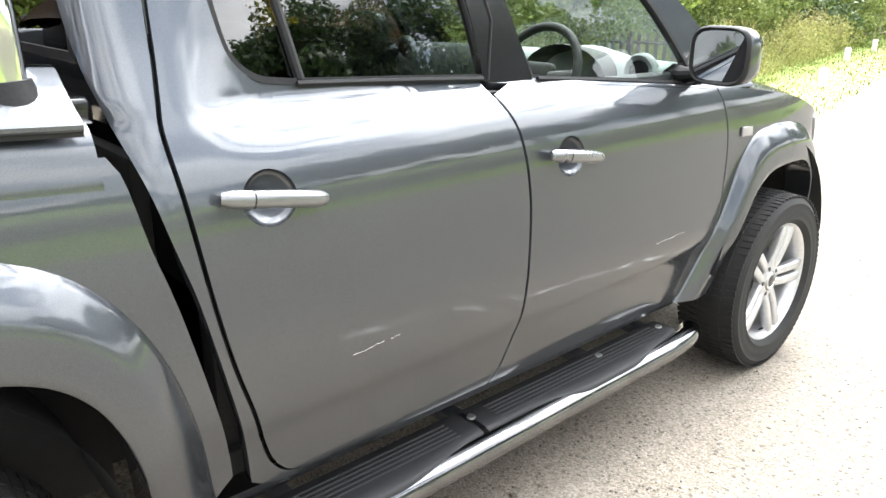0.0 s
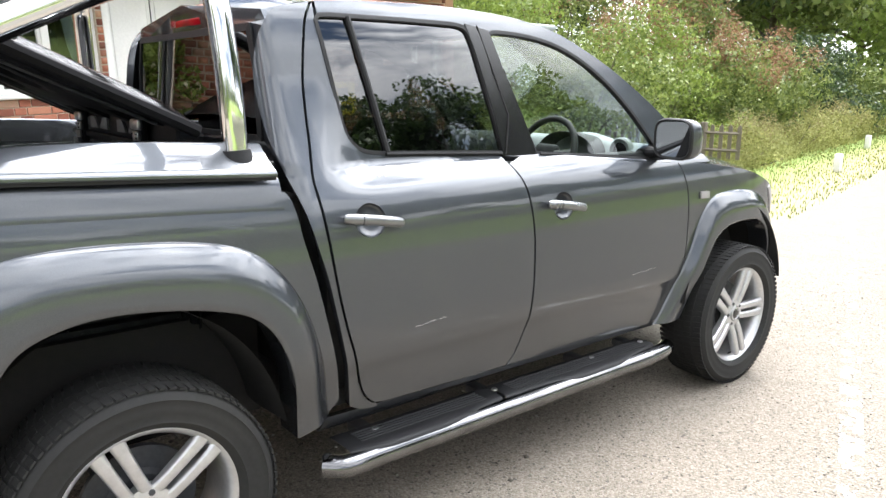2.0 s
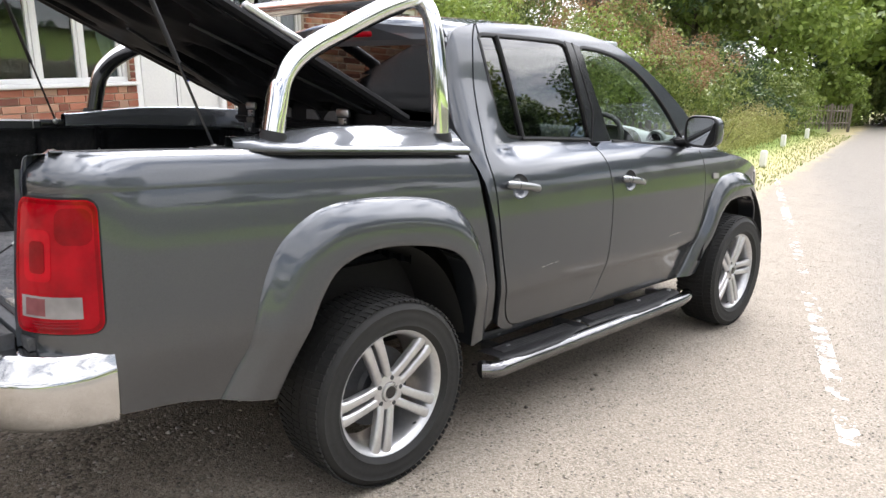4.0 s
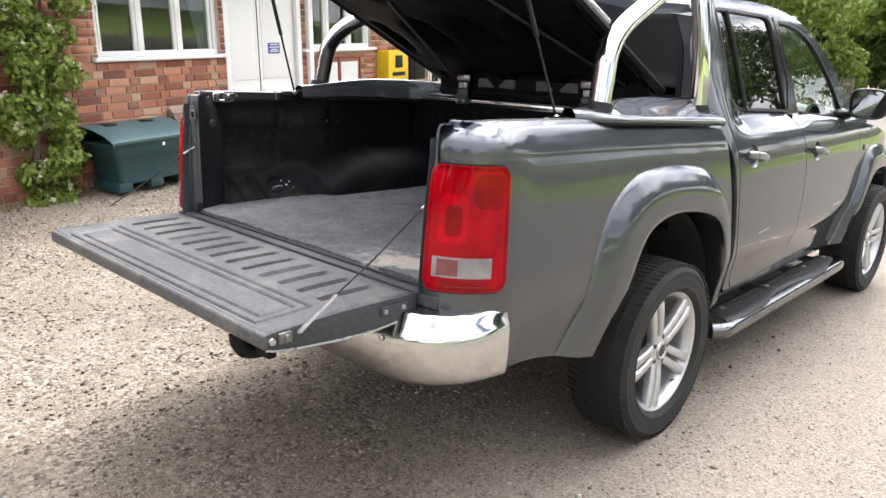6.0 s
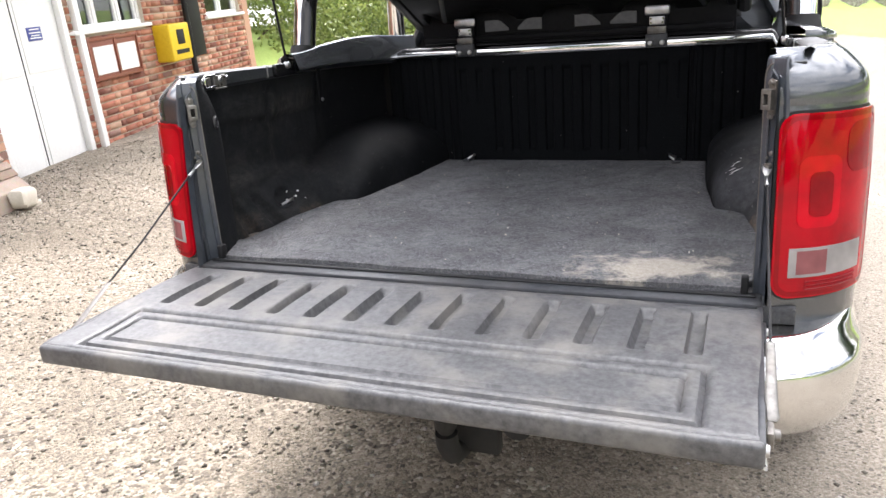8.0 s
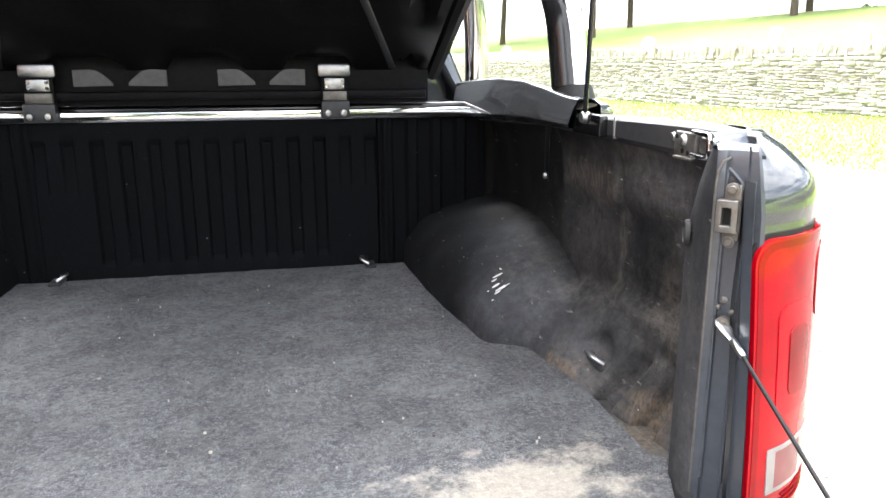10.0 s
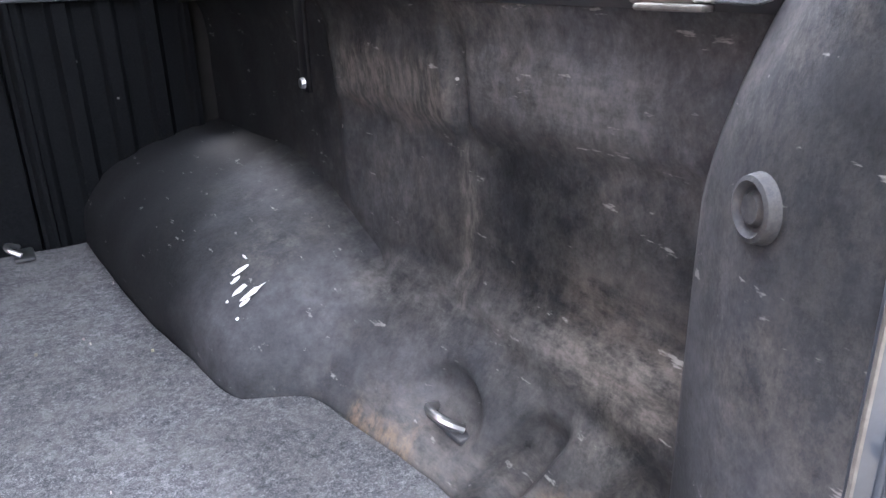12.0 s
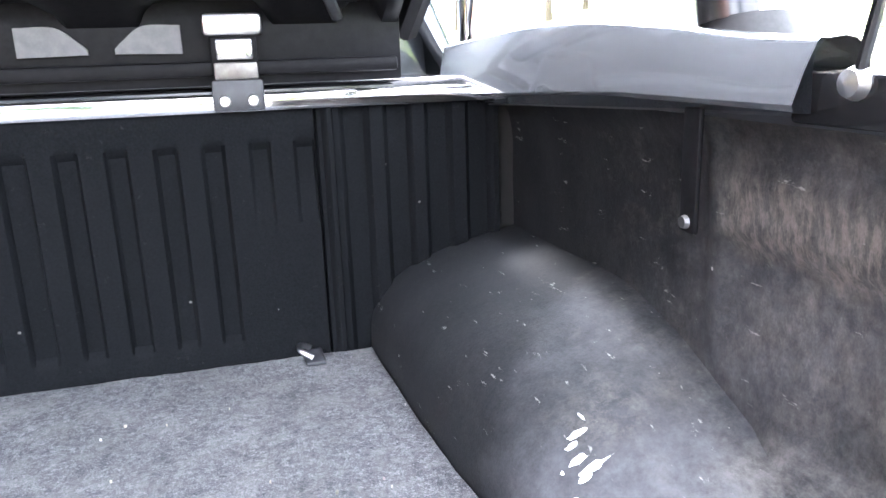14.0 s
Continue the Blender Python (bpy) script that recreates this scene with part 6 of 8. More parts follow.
for x0, x1 in ((-0.345, -0.245), (-0.205, -0.105), (0.03, 0.13), (0.17, 0.27)):
    s = 1 if x0 in (-0.345, 0.03) else -1
    a, b = (x0, x1) if s > 0 else (x1, x0)
    pts = curve([(a, 0.262, 1.432), (a + s * 0.055, 0.262, 1.432), (a + s * 0.085, 0.262, 1.412), (b, 0.262, 1.398)], 4) + [Vector((b, 0.262, 1.390)), Vector((a, 0.262, 1.388))]
    bm = bmesh.new()
    f1 = [bm.verts.new(p) for p in pts]
    f2 = [bm.verts.new(p + Vector((0, 0.008, 0))) for p in pts]
    k = len(pts)
    bm.faces.new(f1)
    bm.faces.new(f2[::-1])
    for i in range(k):
        bm.faces.new((f1[i], f1[(i + 1) % k], f2[(i + 1) % k], f2[i]))
    bmesh.ops.recalc_face_normals(bm, faces=bm.faces[:])
    part("lid_cutout", bm, GREY_PLATE, lid, "grey plate behind a lid opening")
part("lid_crossbar", rbox((-0.62, 0.25, 1.350), (0.62, 0.285, 1.374), 0.006), LID_BLACK, lid)
part("lid_front_board", rbox((-0.63, 0.272, 1.335), (0.63, 0.282, 1.47), 0.003), LID_BLACK, lid)

# ---- tailgate, lowered ----
gx, g0, g1, gz = 0.735, -1.215, -1.745, 0.846
rows = []
gys = np.linspace(g0, g1, 107)
gxs = np.linspace(-gx, gx, 301)


def gate_z(x, y):
    u = (y - g0) / (g1 - g0)
    z = gz + 0.006 * math.sin(math.pi * min(1, u * 1.3)) - 0.004 * u
    # short ribs pressed in beside the bed
    if 0.10 < u < 0.56 and abs(x) < 0.66:
        k = (x + 0.66) / 0.102
        k = k - math.floor(k) - 0.5
        e = max(0.0, min(1.0, (0.16 - abs(k)) * 22)) * max(0.0, min(1.0, (u - 0.13) * 30)) * max(0.0, min(1.0, (0.52 - u) * 30))
        z -= 0.020 * e
    # framed flat towards the free edge
    if 0.56 < u < 0.97 and abs(x) < 0.66:
        d = min(u - 0.60, 0.955 - u) * 0.53
        dx = 0.645 - abs(x)
        q = min(d, dx)
        z -= 0.012 * math.exp(-((q - 0.004) / 0.005) ** 2)
        z -= 0.011 * math.exp(-((q - 0.038) / 0.0045) ** 2)
    if u < 0.06:
        z -= 0.010 * (1 - u / 0.06)
    e = min((gx - abs(x)), (1 - u) * 0.53)
    z -= 0.012 * max(0, 1 - e / 0.014) ** 2
    return z


bm = sheet([[(x, y, gate_z(x, y)) for x in gxs] for y in gys], flip=True)
gate = part("tailgate", bm, GATE, truck, "lowered tailgate with ribbed dusty black lining", 40)
under = [(0.0, 0.785), (0.10, 0.768), (0.30, 0.760), (0.55, 0.764), (0.80, 0.776), (0.95, 0.788), (1.0, 0.796)]
rows = []
for u, z in under:
    y = g0 + (g1 - g0) * u
    rows.append([(x, y, z) for x in np.linspace(-gx + 0.004, gx - 0.004, 20)])
part("tailgate_skin", sheet(rows), PAINT, gate, "grey painted outer tailgate skin", 60)
for sx in (1, -1):
    pts = [(g0, 0.785)] + [(g0 + (g1 - g0) * u, z) for u, z in under[1:]] + [(g1, 0.838), (g1 + 0.02, 0.842), (g0 - 0.3, 0.846), (g0, 0.842)]
    bm = plate(pts, sx * (gx - 0.012), sx * gx, 0.003)
    part("tailgate_end", bm, DARK_METAL, gate)
    catch = part("gate_catch", rbox(*sorted_box((sx * gx, -1.712, 0.808), (sx * (gx + 0.012), -1.672, 0.838)), 0.004), WORN_STEEL, gate, "small steel catch")
    part("catch_pin", lathe([(0, 0.010), (0.009, 0.009), (0.010, 0.0)], 12, m=Matrix.Translation((sx * (gx + 0.012), -1.690, 0.824)) @ pose(0, 0, 0, 0, 0, 0 if sx > 0 else 180)), WORN_STEEL, gate)
    part("gate_bolt", lathe([(0, 0.006), (0.009, 0.006), (0.011, 0.0)], 12, m=Matrix.Translation((sx * gx, -1.728, 0.818)) @ pose(0, 0, 0, 0, 0, 0 if sx > 0 else 180)), STEEL, gate)
    part("gate_edge_trim", tube([(sx * (gx + 0.001), g0 + (g1 - g0) * u, z + 0.002) for u, z in under[1:]], 0.0035, 8), SILVER_PAINT, gate)
    part("gate_hinge", rbox(*sorted_box((sx * gx, -1.36, 0.795), (sx * (gx + 0.007), -1.26, 0.828)), 0.003), DARK_METAL, gate)
    for y in (-1.345, -1.275):
        part("hinge_screw", lathe([(0, 0.004), (0.007, 0.004), (0.008, 0)], 10, m=Matrix.Translation((sx * (gx + 0.007), y, 0.812)) @ pose(0, 0, 0, 0, 0, 0 if sx > 0 else 180)), STEEL, gate)
    # stay cable
    top = Vector((sx * 0.727, -1.149, 1.124))
    lowp = Vector((sx * 0.745, -1.655, 0.826))
    d = (lowp - top).normalized()
    cb = part("stay_cable", tube([top + d * 0.05, top.lerp(lowp, 0.5) + Vector((0, 0, -0.006)), lowp - d * 0.15], 0.0026, 8), PLASTIC, gate, "black coated stay cable")
    part("cable_tab", tube([top - d * 0.010, top - d * 0.007, top, top + d * 0.012, top + d * 0.026, top + d * 0.030], [0.004, 0.0085, 0.0102, 0.0085, 0.0046, 0.004], 16, flat=0.28), STEEL, cb, "flat steel eye", 60)
    part("cable_sleeve", tube([top + d * 0.026, top + d * 0.028, top + d * 0.050, top + d * 0.054], [0.0038, 0.0048, 0.0048, 0.004], 10), STEEL, cb)
    part("stay_arm", tube([lowp - d * 0.155, lowp - d * 0.150, lowp - d * 0.03, lowp - d * 0.008, lowp], [0.003, 0.0075, 0.0095, 0.0115, 0.007], 12, flat=0.32), WORN_STEEL, cb, "flat steel stay arm", 60)
    part("cable_eye", lathe([(0.0, 0.005), (0.004, 0.005), (0.005, 0.003), (0.0085, 0.003), (0.0095, 0.0), (0.0085, -0.008)], 20, m=Matrix.Translation(top) @ pose(0, 0, 0, 0, 0, -135 if sx > 0 else -45)), WORN_STEEL, cb)
part("gate_lip", rbox((-gx, g1 - 0.008, 0.797), (gx, g1 + 0.012, 0.8405), 0.009, 3), GATE, gate)
part("gate_gap", rbox((-0.72, -1.222, 0.76), (0.72, -1.195, 0.822)), UNDER, truck)
part("bed_sill", rbox((-0.735, -1.205, 0.80), (0.735, -1.13, 0.842), 0.008, 2), DARK_METAL, truck, "worn metal sill at the bed edge")
part("sill_strip", tube([(-0.72, -1.165, 0.845), (0.72, -1.165, 0.845)], 0.006, 8, flat=0.6), PLASTIC, truck)

# ---- rear bumper and tow hitch ----
plan = curve([(0.30, -1.335), (0.55, -1.335), (0.72, -1.325), (0.83, -1.285), (0.905, -1.20), (0.935, -1.10), (0.938, -1.012)], 8)
prof = [(-0.115, 0.797), (-0.058, 0.797), (-0.048, 0.7945), (-0.036, 0.784), (-0.024, 0.770), (-0.012, 0.757), (-0.002, 0.748), (0.006, 0.741), (0.010, 0.728), (0.011, 0.70), (0.006, 0.65), (-0.006, 0.606), (-0.018, 0.588), (-0.032, 0.578), (-0.07, 0.572)]
for side in (1, -1):
    rows = []
    for i, p in enumerate(plan):
        t = plan[min(i + 1, len(plan) - 1)] - plan[max(i - 1, 0)]
        n = Vector((-t.y, t.x)).normalized() * -1
        if n.x - n.y < 0:
            n = -n
        k = min(1.0, 0.30 + 0.70 * (len(plan) - 1 - i) / 16)
        drop = 0.03 * max(0.0, 1 - i / 20)
        rows.append([(side * (p.x + n.x * o * k), p.y + n.y * o * k, z - drop * (0.6 if z > 0.7 else 0.2)) for o, z in prof])
    bm = sheet(rows, flip=side < 0)
    bp = part("rear_bumper", bm, BUMPER_CHROME, truck, "chrome rear bumper corner", 45)
    part("parking_sensor", lathe([(0.0, 0.004), (0.008, 0.004), (0.010, 0.0)], 16, m=Matrix.Translation((side * 0.715, -1.340, 0.722)) @ pose(0, 0, 0, 0, 0, -90)), SILVER_PAINT, bp)
part("bumper_step", rbox((-0.34, -1.335, 0.60), (0.34, -1.20, 0.70), 0.02, 3), PLASTIC, truck)
part("bumper_frame", rbox((-0.86, -1.24, 0.60), (0.86, -1.0, 0.70), 0.02), UNDER, truck)
tow = part("tow_bar", tube(curve([(0.10, -1.10, 0.52), (0.10, -1.32, 0.50), (0.10, -1.42, 0.51), (0.10, -1.455, 0.55), (0.10, -1.46, 0.585)], 5), 0.026, 12), UNDER, truck, "black swan-neck tow bar")
part("tow_ball", lathe([(0.0, 0.03), (0.014, 0.026), (0.024, 0.012), (0.024, -0.010), (0.015, -0.026), (0.012, -0.05)], 16, m=Matrix.Translation((0.10, -1.46, 0.61)) @ pose(0, 0, 0, 0, -90, 0)), UNDER, tow)
part("tow_plate", rbox((0.04, -1.40, 0.50), (0.20, -1.36, 0.58), 0.01), UNDER, tow)
part("tow_socket", tube([(0.25, -1.36, 0.60), (0.25, -1.42, 0.60)], 0.035, 14), PLASTIC, tow)

# ---- carpet laid in the bed ----
def carpet_half(y):
    return min(0.725, box_in(y) - 0.004) if y > -1.0 else min(0.752, 0.692 + 0.42 * max(0, (y + 1.14)))


rows = []
for y in list(np.linspace(-1.145, -0.47, 50)) + list(np.linspace(-0.455, 0.236, 50)):
    h = carpet_half(y)
    rows.append([(u * h, y + 0.004 * math.sin(9 * u) * (y < -1.13), 0.8545 + 0.0022 * noise.noise(Vector((u * 6, y * 9, 0))) + 0.0015 * noise.noise(Vector((u * 25, y * 30, 3)))) for u in np.linspace(-1, 1, 61)])
bm = sheet(rows)
ret = bmesh.ops.extrude_face_region(bm, geom=bm.faces[:])
for v in [g for g in ret["geom"] if isinstance(g, bmesh.types.BMVert)]:
    v.co.z -= 0.0155
bmesh.ops.recalc_face_normals(bm, faces=bm.faces[:])
carpet = part("bed_carpet", bm, CARPET, None, "", 40)
tagged(carpet, "worn charcoal carpet lining the pickup bed, muddy at the edge", "carpet")
bm = bmesh.new()
for k in range(70):
    y = random.uniform(-1.12, 0.2)
    x = random.uniform(-0.55, 0.55) if y > -0.45 else random.uniform(-0.70, 0.72)
    s = random.choice((0.0006, 0.0008, 0.001, 0.0015))
    rbox((-s, -s * random.uniform(0.6, 3), -0.001), (s, s, 0.0025), 0, 1, bm, Matrix.Translation((x, y, 0.8585)) @ pose(0, 0, 0, 0, 0, random.uniform(0, 180)))
crumbs = part("straw_crumbs", bm, varied("crumb", [(0.0, (0.45, 0.40, 0.30)), (0.5, (0.6, 0.58, 0.52)), (1.0, (0.06, 0.05, 0.04))], island=True, bump=0.1), None, smooth=False)
tagged(crumbs, "pale straw and grit crumbs scattered on the bed carpet", "debris", kind="stuff")


# ---- ground ----
HA = Vector((-4.87, 0.20, 0.0))
HD = Vector((-0.2337, 0.9723, 0.0))
HN = Vector((0.9723, 0.2337, 0.0))
WALL_Y0, WALL_X0, WALL_K = 7.0, 12.9, -0.23


def left_edge(y):
    return -1.5 - 0.235 * (y - 8.6)


def wall_line(y):
    return WALL_X0 + WALL_K * (y - WALL_Y0)


def right_edge(y):
    return 8.7 - 0.28 * (y - 4.5)


def ground_z(x, y):
    z = 0.0
    q = Vector((x, y, 0)) - HA
    s, w = q.dot(HD), q.dot(HN)
    if w < 2.2 and -12 < s < 12:
        z += max(0.0, 0.255 + 0.055 * s) * smooth01(1 - w / 2.1) * smooth01((12 - abs(s)) / 3)
    if y > 7.5:
        d = left_edge(y) - x
        z += 1.5 * smooth01((d - 2.2) / 7.0) * smooth01((y - 7.5) / 4.0) + 0.05 * smooth01(d / 1.0) * smooth01((y - 7.5) / 2.0)
    d = x - right_edge(y)
    if d > -0.3:
        z += 0.07 * smooth01((d + 0.02) / 0.25) + 0.36 * smooth01(d / max(1.0, wall_line(y) - right_edge(y)))
    d = x - wall_line(y)
    if d > 0.2:
        z += 0.75 * smooth01((d - 0.2) / 0.3) + 3.4 * smooth01((d - 1) / 26)
    return z


def ground_axis(fine_lo, fine_hi, step, far):
    inner = list(np.arange(fine_lo, fine_hi + step / 2, step))
    out, d, v = [], step, fine_hi
    while v < far:
        d *= 1.28
        v += d
        out.append(v)
    low, d, v = [], step, fine_lo
    while v > -far:
        d *= 1.28
        v -= d
        low.append(v)
    return low[::-1] + inner + out


def ground_material():
    m, n, l, p = nodes_of("gravel_road_and_grass")
    pos = n.new("ShaderNodeNewGeometry").outputs["Position"]
    sep = n.new("ShaderNodeSeparateXYZ")
    l.new(pos, sep.inputs[0])
    X, Y = sep.outputs["X"], sep.outputs["Y"]
    wob = noise_node(n, l, 1.3, 5, 0.65, vector=pos)
    wobble = calc(n, l, "MULTIPLY_ADD", wob.outputs["Fac"], 1.4, -0.7)

    def line(a, b, c, soft, shake=1.0):
        v = calc(n, l, "ADD", calc(n, l, "MULTIPLY", X, a), calc(n, l, "MULTIPLY_ADD", Y, b, c))
        v = calc(n, l, "ADD", v, calc(n, l, "MULTIPLY", wobble, shake))
        mr = n.new("ShaderNodeMapRange")
        mr.interpolation_type = "SMOOTHSTEP"
        mr.inputs["From Min"].default_value, mr.inputs["From Max"].default_value = -soft, soft
        l.new(v, mr.inputs["Value"])
        return mr.outputs["Result"]

    # gravel: small stones of mixed tone in pale grit
    cells = n.new("ShaderNodeTexVoronoi")
    cells.inputs["Scale"].default_value = 62
    l.new(pos, cells.inputs["Vector"])
    cells2 = n.new("ShaderNodeTexVoronoi")
    cells2.inputs["Scale"].default_value = 150
    l.new(pos, cells2.inputs["Vector"])
    tone = ramp_node(n, [(0.0, (0.0548, 0.0476, 0.0393)), (0.25, (0.146, 0.126, 0.102)), (0.55, (0.248, 0.217, 0.177)), (0.85, (0.343, 0.308, 0.255)), (1.0, (0.438, 0.406, 0.354))])
    sepc = n.new("ShaderNodeSeparateColor")
    l.new(cells.outputs["Color"], sepc.inputs[0])
    l.new(sepc.outputs[0], tone.inputs["Fac"])
    tone2 = ramp_node(n, [(0.0, (0.102, 0.0875, 0.0688)), (0.5, (0.226, 0.196, 0.157)), (1.0, (0.365, 0.329, 0.275))])
    sepc2 = n.new("ShaderNodeSeparateColor")
    l.new(cells2.outputs["Color"], sepc2.inputs[0])
    l.new(sepc2.outputs[0], tone2.inputs["Fac"])
    patch = noise_node(n, l, 3.2, 6, 0.65, vector=pos)
    pr = ramp_node(n, [(0.40, (0.15,) * 3), (0.62, (0.85,) * 3)])
    l.new(patch.outputs["Fac"], pr.inputs["Fac"])
    gravel = mix_col(n, l, pr.outputs["Color"], tone.outputs["Color"], tone2.outputs["Color"])
    broad = noise_node(n, l, 0.7, 4, 0.6, vector=pos)
    br = ramp_node(n, [(0.35, (0.70, 0.675, 0.64)), (0.65, (1.02, 0.99, 0.95))])
    l.new(broad.outputs["Fac"], br.inputs["Fac"])
    gravel = mix_col(n, l, 1.0, gravel, br.outputs["Color"], "MULTIPLY")
    # trodden surface beside the road: gravel bound in pale tar
    bound = mix_col(n, l, 0.45, tone2.outputs["Color"], (0.19, 0.166, 0.138))
    gravel = mix_col(n, l, line(1.0, 0.35, -0.4, 0.9), gravel, bound)
    # asphalt
    fine = noise_node(n, l, 240, 3, 0.7, vector=pos)
    asp = ramp_node(n, [(0.3, (0.088, 0.083, 0.076)), (0.7, (0.185, 0.173, 0.157))])
    l.new(fine.outputs["Fac"], asp.inputs["Fac"])
    asphalt = mix_col(n, l, 0.35, asp.outputs["Color"], tone2.outputs["Color"])
    col = mix_col(n, l, line(1.0, 0.39, -3.2, 0.5, 0.5), gravel, asphalt)
    # dark chips bound in the surface
    chip = n.new("ShaderNodeTexVoronoi")
    chip.inputs["Scale"].default_value = 46
    l.new(pos, chip.inputs["Vector"])
    chip_id = n.new("ShaderNodeSeparateColor")
    l.new(chip.outputs["Color"], chip_id.inputs[0])
    spot = calc(n, l, "MULTIPLY", calc(n, l, "LESS_THAN", chip.outputs["Distance"], calc(n, l, "MULTIPLY_ADD", chip_id.outputs[1], 0.30, 0.10)), calc(n, l, "GREATER_THAN", chip_id.outputs[0], 0.52))
    col = mix_col(n, l, calc(n, l, "MULTIPLY", spot, 0.72), col, (0.070, 0.062, 0.052))
    # worn white edge line
    dist = calc(n, l, "ABSOLUTE", calc(n, l, "ADD", calc(n, l, "MULTIPLY_ADD", X, 1.0, -1.43), calc(n, l, "MULTIPLY_ADD", Y, 0.43, -1.475)))
    strip = calc(n, l, "LESS_THAN", dist, 0.055)
    wear = noise_node(n, l, 9, 6, 0.7, vector=pos)
    wear2 = noise_node(n, l, 0.8, 3, 0.5, vector=pos)
    keep = calc(n, l, "GREATER_THAN", calc(n, l, "ADD", wear.outputs["Fac"], calc(n, l, "MULTIPLY", wear2.outputs["Fac"], 0.6)), 0.86)
    ahead = calc(n, l, "GREATER_THAN", Y, 1.8)
    paint = calc(n, l, "MULTIPLY", calc(n, l, "MULTIPLY", strip, keep), ahead)
    col = mix_col(n, l, calc(n, l, "MULTIPLY", paint, 0.85), col, (0.62, 0.61, 0.58))
    # grass on the verges and behind the wall
    gfine = noise_node(n, l, 34, 5, 0.75, vector=pos)
    gr = ramp_node(n, [(0.25, (0.11, 0.155, 0.038)), (0.5, (0.185, 0.255, 0.062)), (0.75, (0.27, 0.335, 0.10))])
    l.new(gfine.outputs["Fac"], gr.inputs["Fac"])
    ahead2 = n.new("ShaderNodeMapRange")
    ahead2.inputs["From Min"].default_value, ahead2.inputs["From Max"].default_value = 7.4, 8.6
    l.new(calc(n, l, "ADD", Y, wobble), ahead2.inputs["Value"])
    left = calc(n, l, "MULTIPLY", line(-1.0, -0.235, 0.521, 0.35, 0.8), ahead2.outputs["Result"])
    right = line(1.0, 0.28, -9.96, 0.10, 0.15)
    turf = calc(n, l, "MAXIMUM", left, right)
    dry = mix_col(n, l, line(-1.0, -0.235, -0.5, 0.8, 1.0), (0.34, 0.29, 0.15), gr.outputs["Color"])
    green = mix_col(n, l, right, dry, gr.outputs["Color"])
    col = mix_col(n, l, turf, col, green)
    l.new(col, p.inputs["Base Color"])
    p.inputs["Roughness"].default_value = 0.9
    p.inputs["Specular IOR Level"].default_value = 0.3
    h = mix_col(n, l, pr.outputs["Color"], cells.outputs["Distance"], cells2.outputs["Distance"])
    b = n.new("ShaderNodeBump")
    b.invert = True
    b.inputs["Strength"].default_value, b.inputs["Distance"].default_value = 0.65, 0.010
    l.new(h, b.inputs["Height"])
    l.new(b.outputs["Normal"], p.inputs["Normal"])
    return m


gx_axis, gy_axis = ground_axis(-7.0, 14.0, 0.2, 450), ground_axis(-6.0, 24.0, 0.25, 450)
gv = [(x, y, ground_z(x, y) + 0.006 * noise.noise(Vector((x * 2.3, y * 2.3, 0)))) for y in gy_axis for x in gx_axis]
nx = len(gx_axis)
gf = [(j * nx + i, j * nx + i + 1, (j + 1) * nx + i + 1, (j + 1) * nx + i) for j in range(len(gy_axis) - 1) for i in range(nx - 1)]
me = bpy.data.meshes.new("ground")
me.from_pydata(gv, [], gf)
me.materials.append(ground_material())
me.polygons.foreach_set("use_smooth", [True] * len(me.polygons))
tagged(new("ground", me), "pale gravel forecourt beside a grey lane and grass verges", "ground", kind="structure")

# ---- loose stones ----
STONES = varied("gravel_stone", [(0.0, (0.0657, 0.056, 0.0459)), (0.25, (0.153, 0.133, 0.108)), (0.6, (0.241, 0.21, 0.17)), (0.85, (0.35, 0.315, 0.262)), (1.0, (0.467, 0.434, 0.38))], 0.85, 60, 0.3, 0.002, island=True)
rng = np.random.default_rng(5)
OCT = np.array([(1, 0, 0), (0, 1, 0), (-1, 0, 0), (0, -1, 0), (0, 0, 1), (0, 0, -0.6)], float)
OCTF = np.array([(0, 1, 4), (1, 2, 4), (2, 3, 4), (3, 0, 4), (1, 0, 5), (2, 1, 5), (3, 2, 5), (0, 3, 5)])


def scatter_stones(count, x0, x1, y0, y1, small, large, keep):
    pts = np.column_stack((rng.uniform(x0, x1, count), rng.uniform(y0, y1, count)))
    pts = np.array([p for p in pts if keep(p[0], p[1])])
    k = len(pts)
    size = small + (large - small) * rng.random(k) ** 3
    ang = rng.uniform(0, 2 * math.pi, k)
    shape = rng.uniform(0.65, 1.25, (k, 6, 1)) * OCT[None] * np.stack((size, size * rng.uniform(0.6, 1.0, k), size * rng.uniform(0.4, 0.75, k)), 1)[:, None, :]
    c, s = np.cos(ang)[:, None], np.sin(ang)[:, None]
    xx = shape[:, :, 0] * c - shape[:, :, 1] * s + pts[:, :1]
    yy = shape[:, :, 0] * s + shape[:, :, 1] * c + pts[:, 1:]
    zz = shape[:, :, 2] + np.array([ground_z(a, b) for a, b in pts])[:, None] + 0.15 * size[:, None]
    return np.stack((xx, yy, zz), 2).reshape(-1, 3), (OCTF[None] + 6 * np.arange(k)[:, None, None]).reshape(-1, 3)


def add_stuff(name, verts, faces, material, label, category, parent=None):
    mesh = bpy.data.meshes.new(name)
    mesh.vertices.add(len(verts))
    mesh.vertices.foreach_set("co", np.asarray(verts, np.float32).ravel())
    faces = np.asarray(faces)
    k = faces.shape[1]
    mesh.loops.add(faces.size)
    mesh.loops.foreach_set("vertex_index", faces.ravel().astype(np.int32))
    mesh.polygons.add(len(faces))
    mesh.polygons.foreach_set("loop_start", np.arange(0, faces.size, k, dtype=np.int32))
    mesh.update(calc_edges=True)
    mesh.materials.append(material)
    ob = new(name, mesh)
    ob.parent = parent
    return tagged(ob, label, category, kind="stuff")


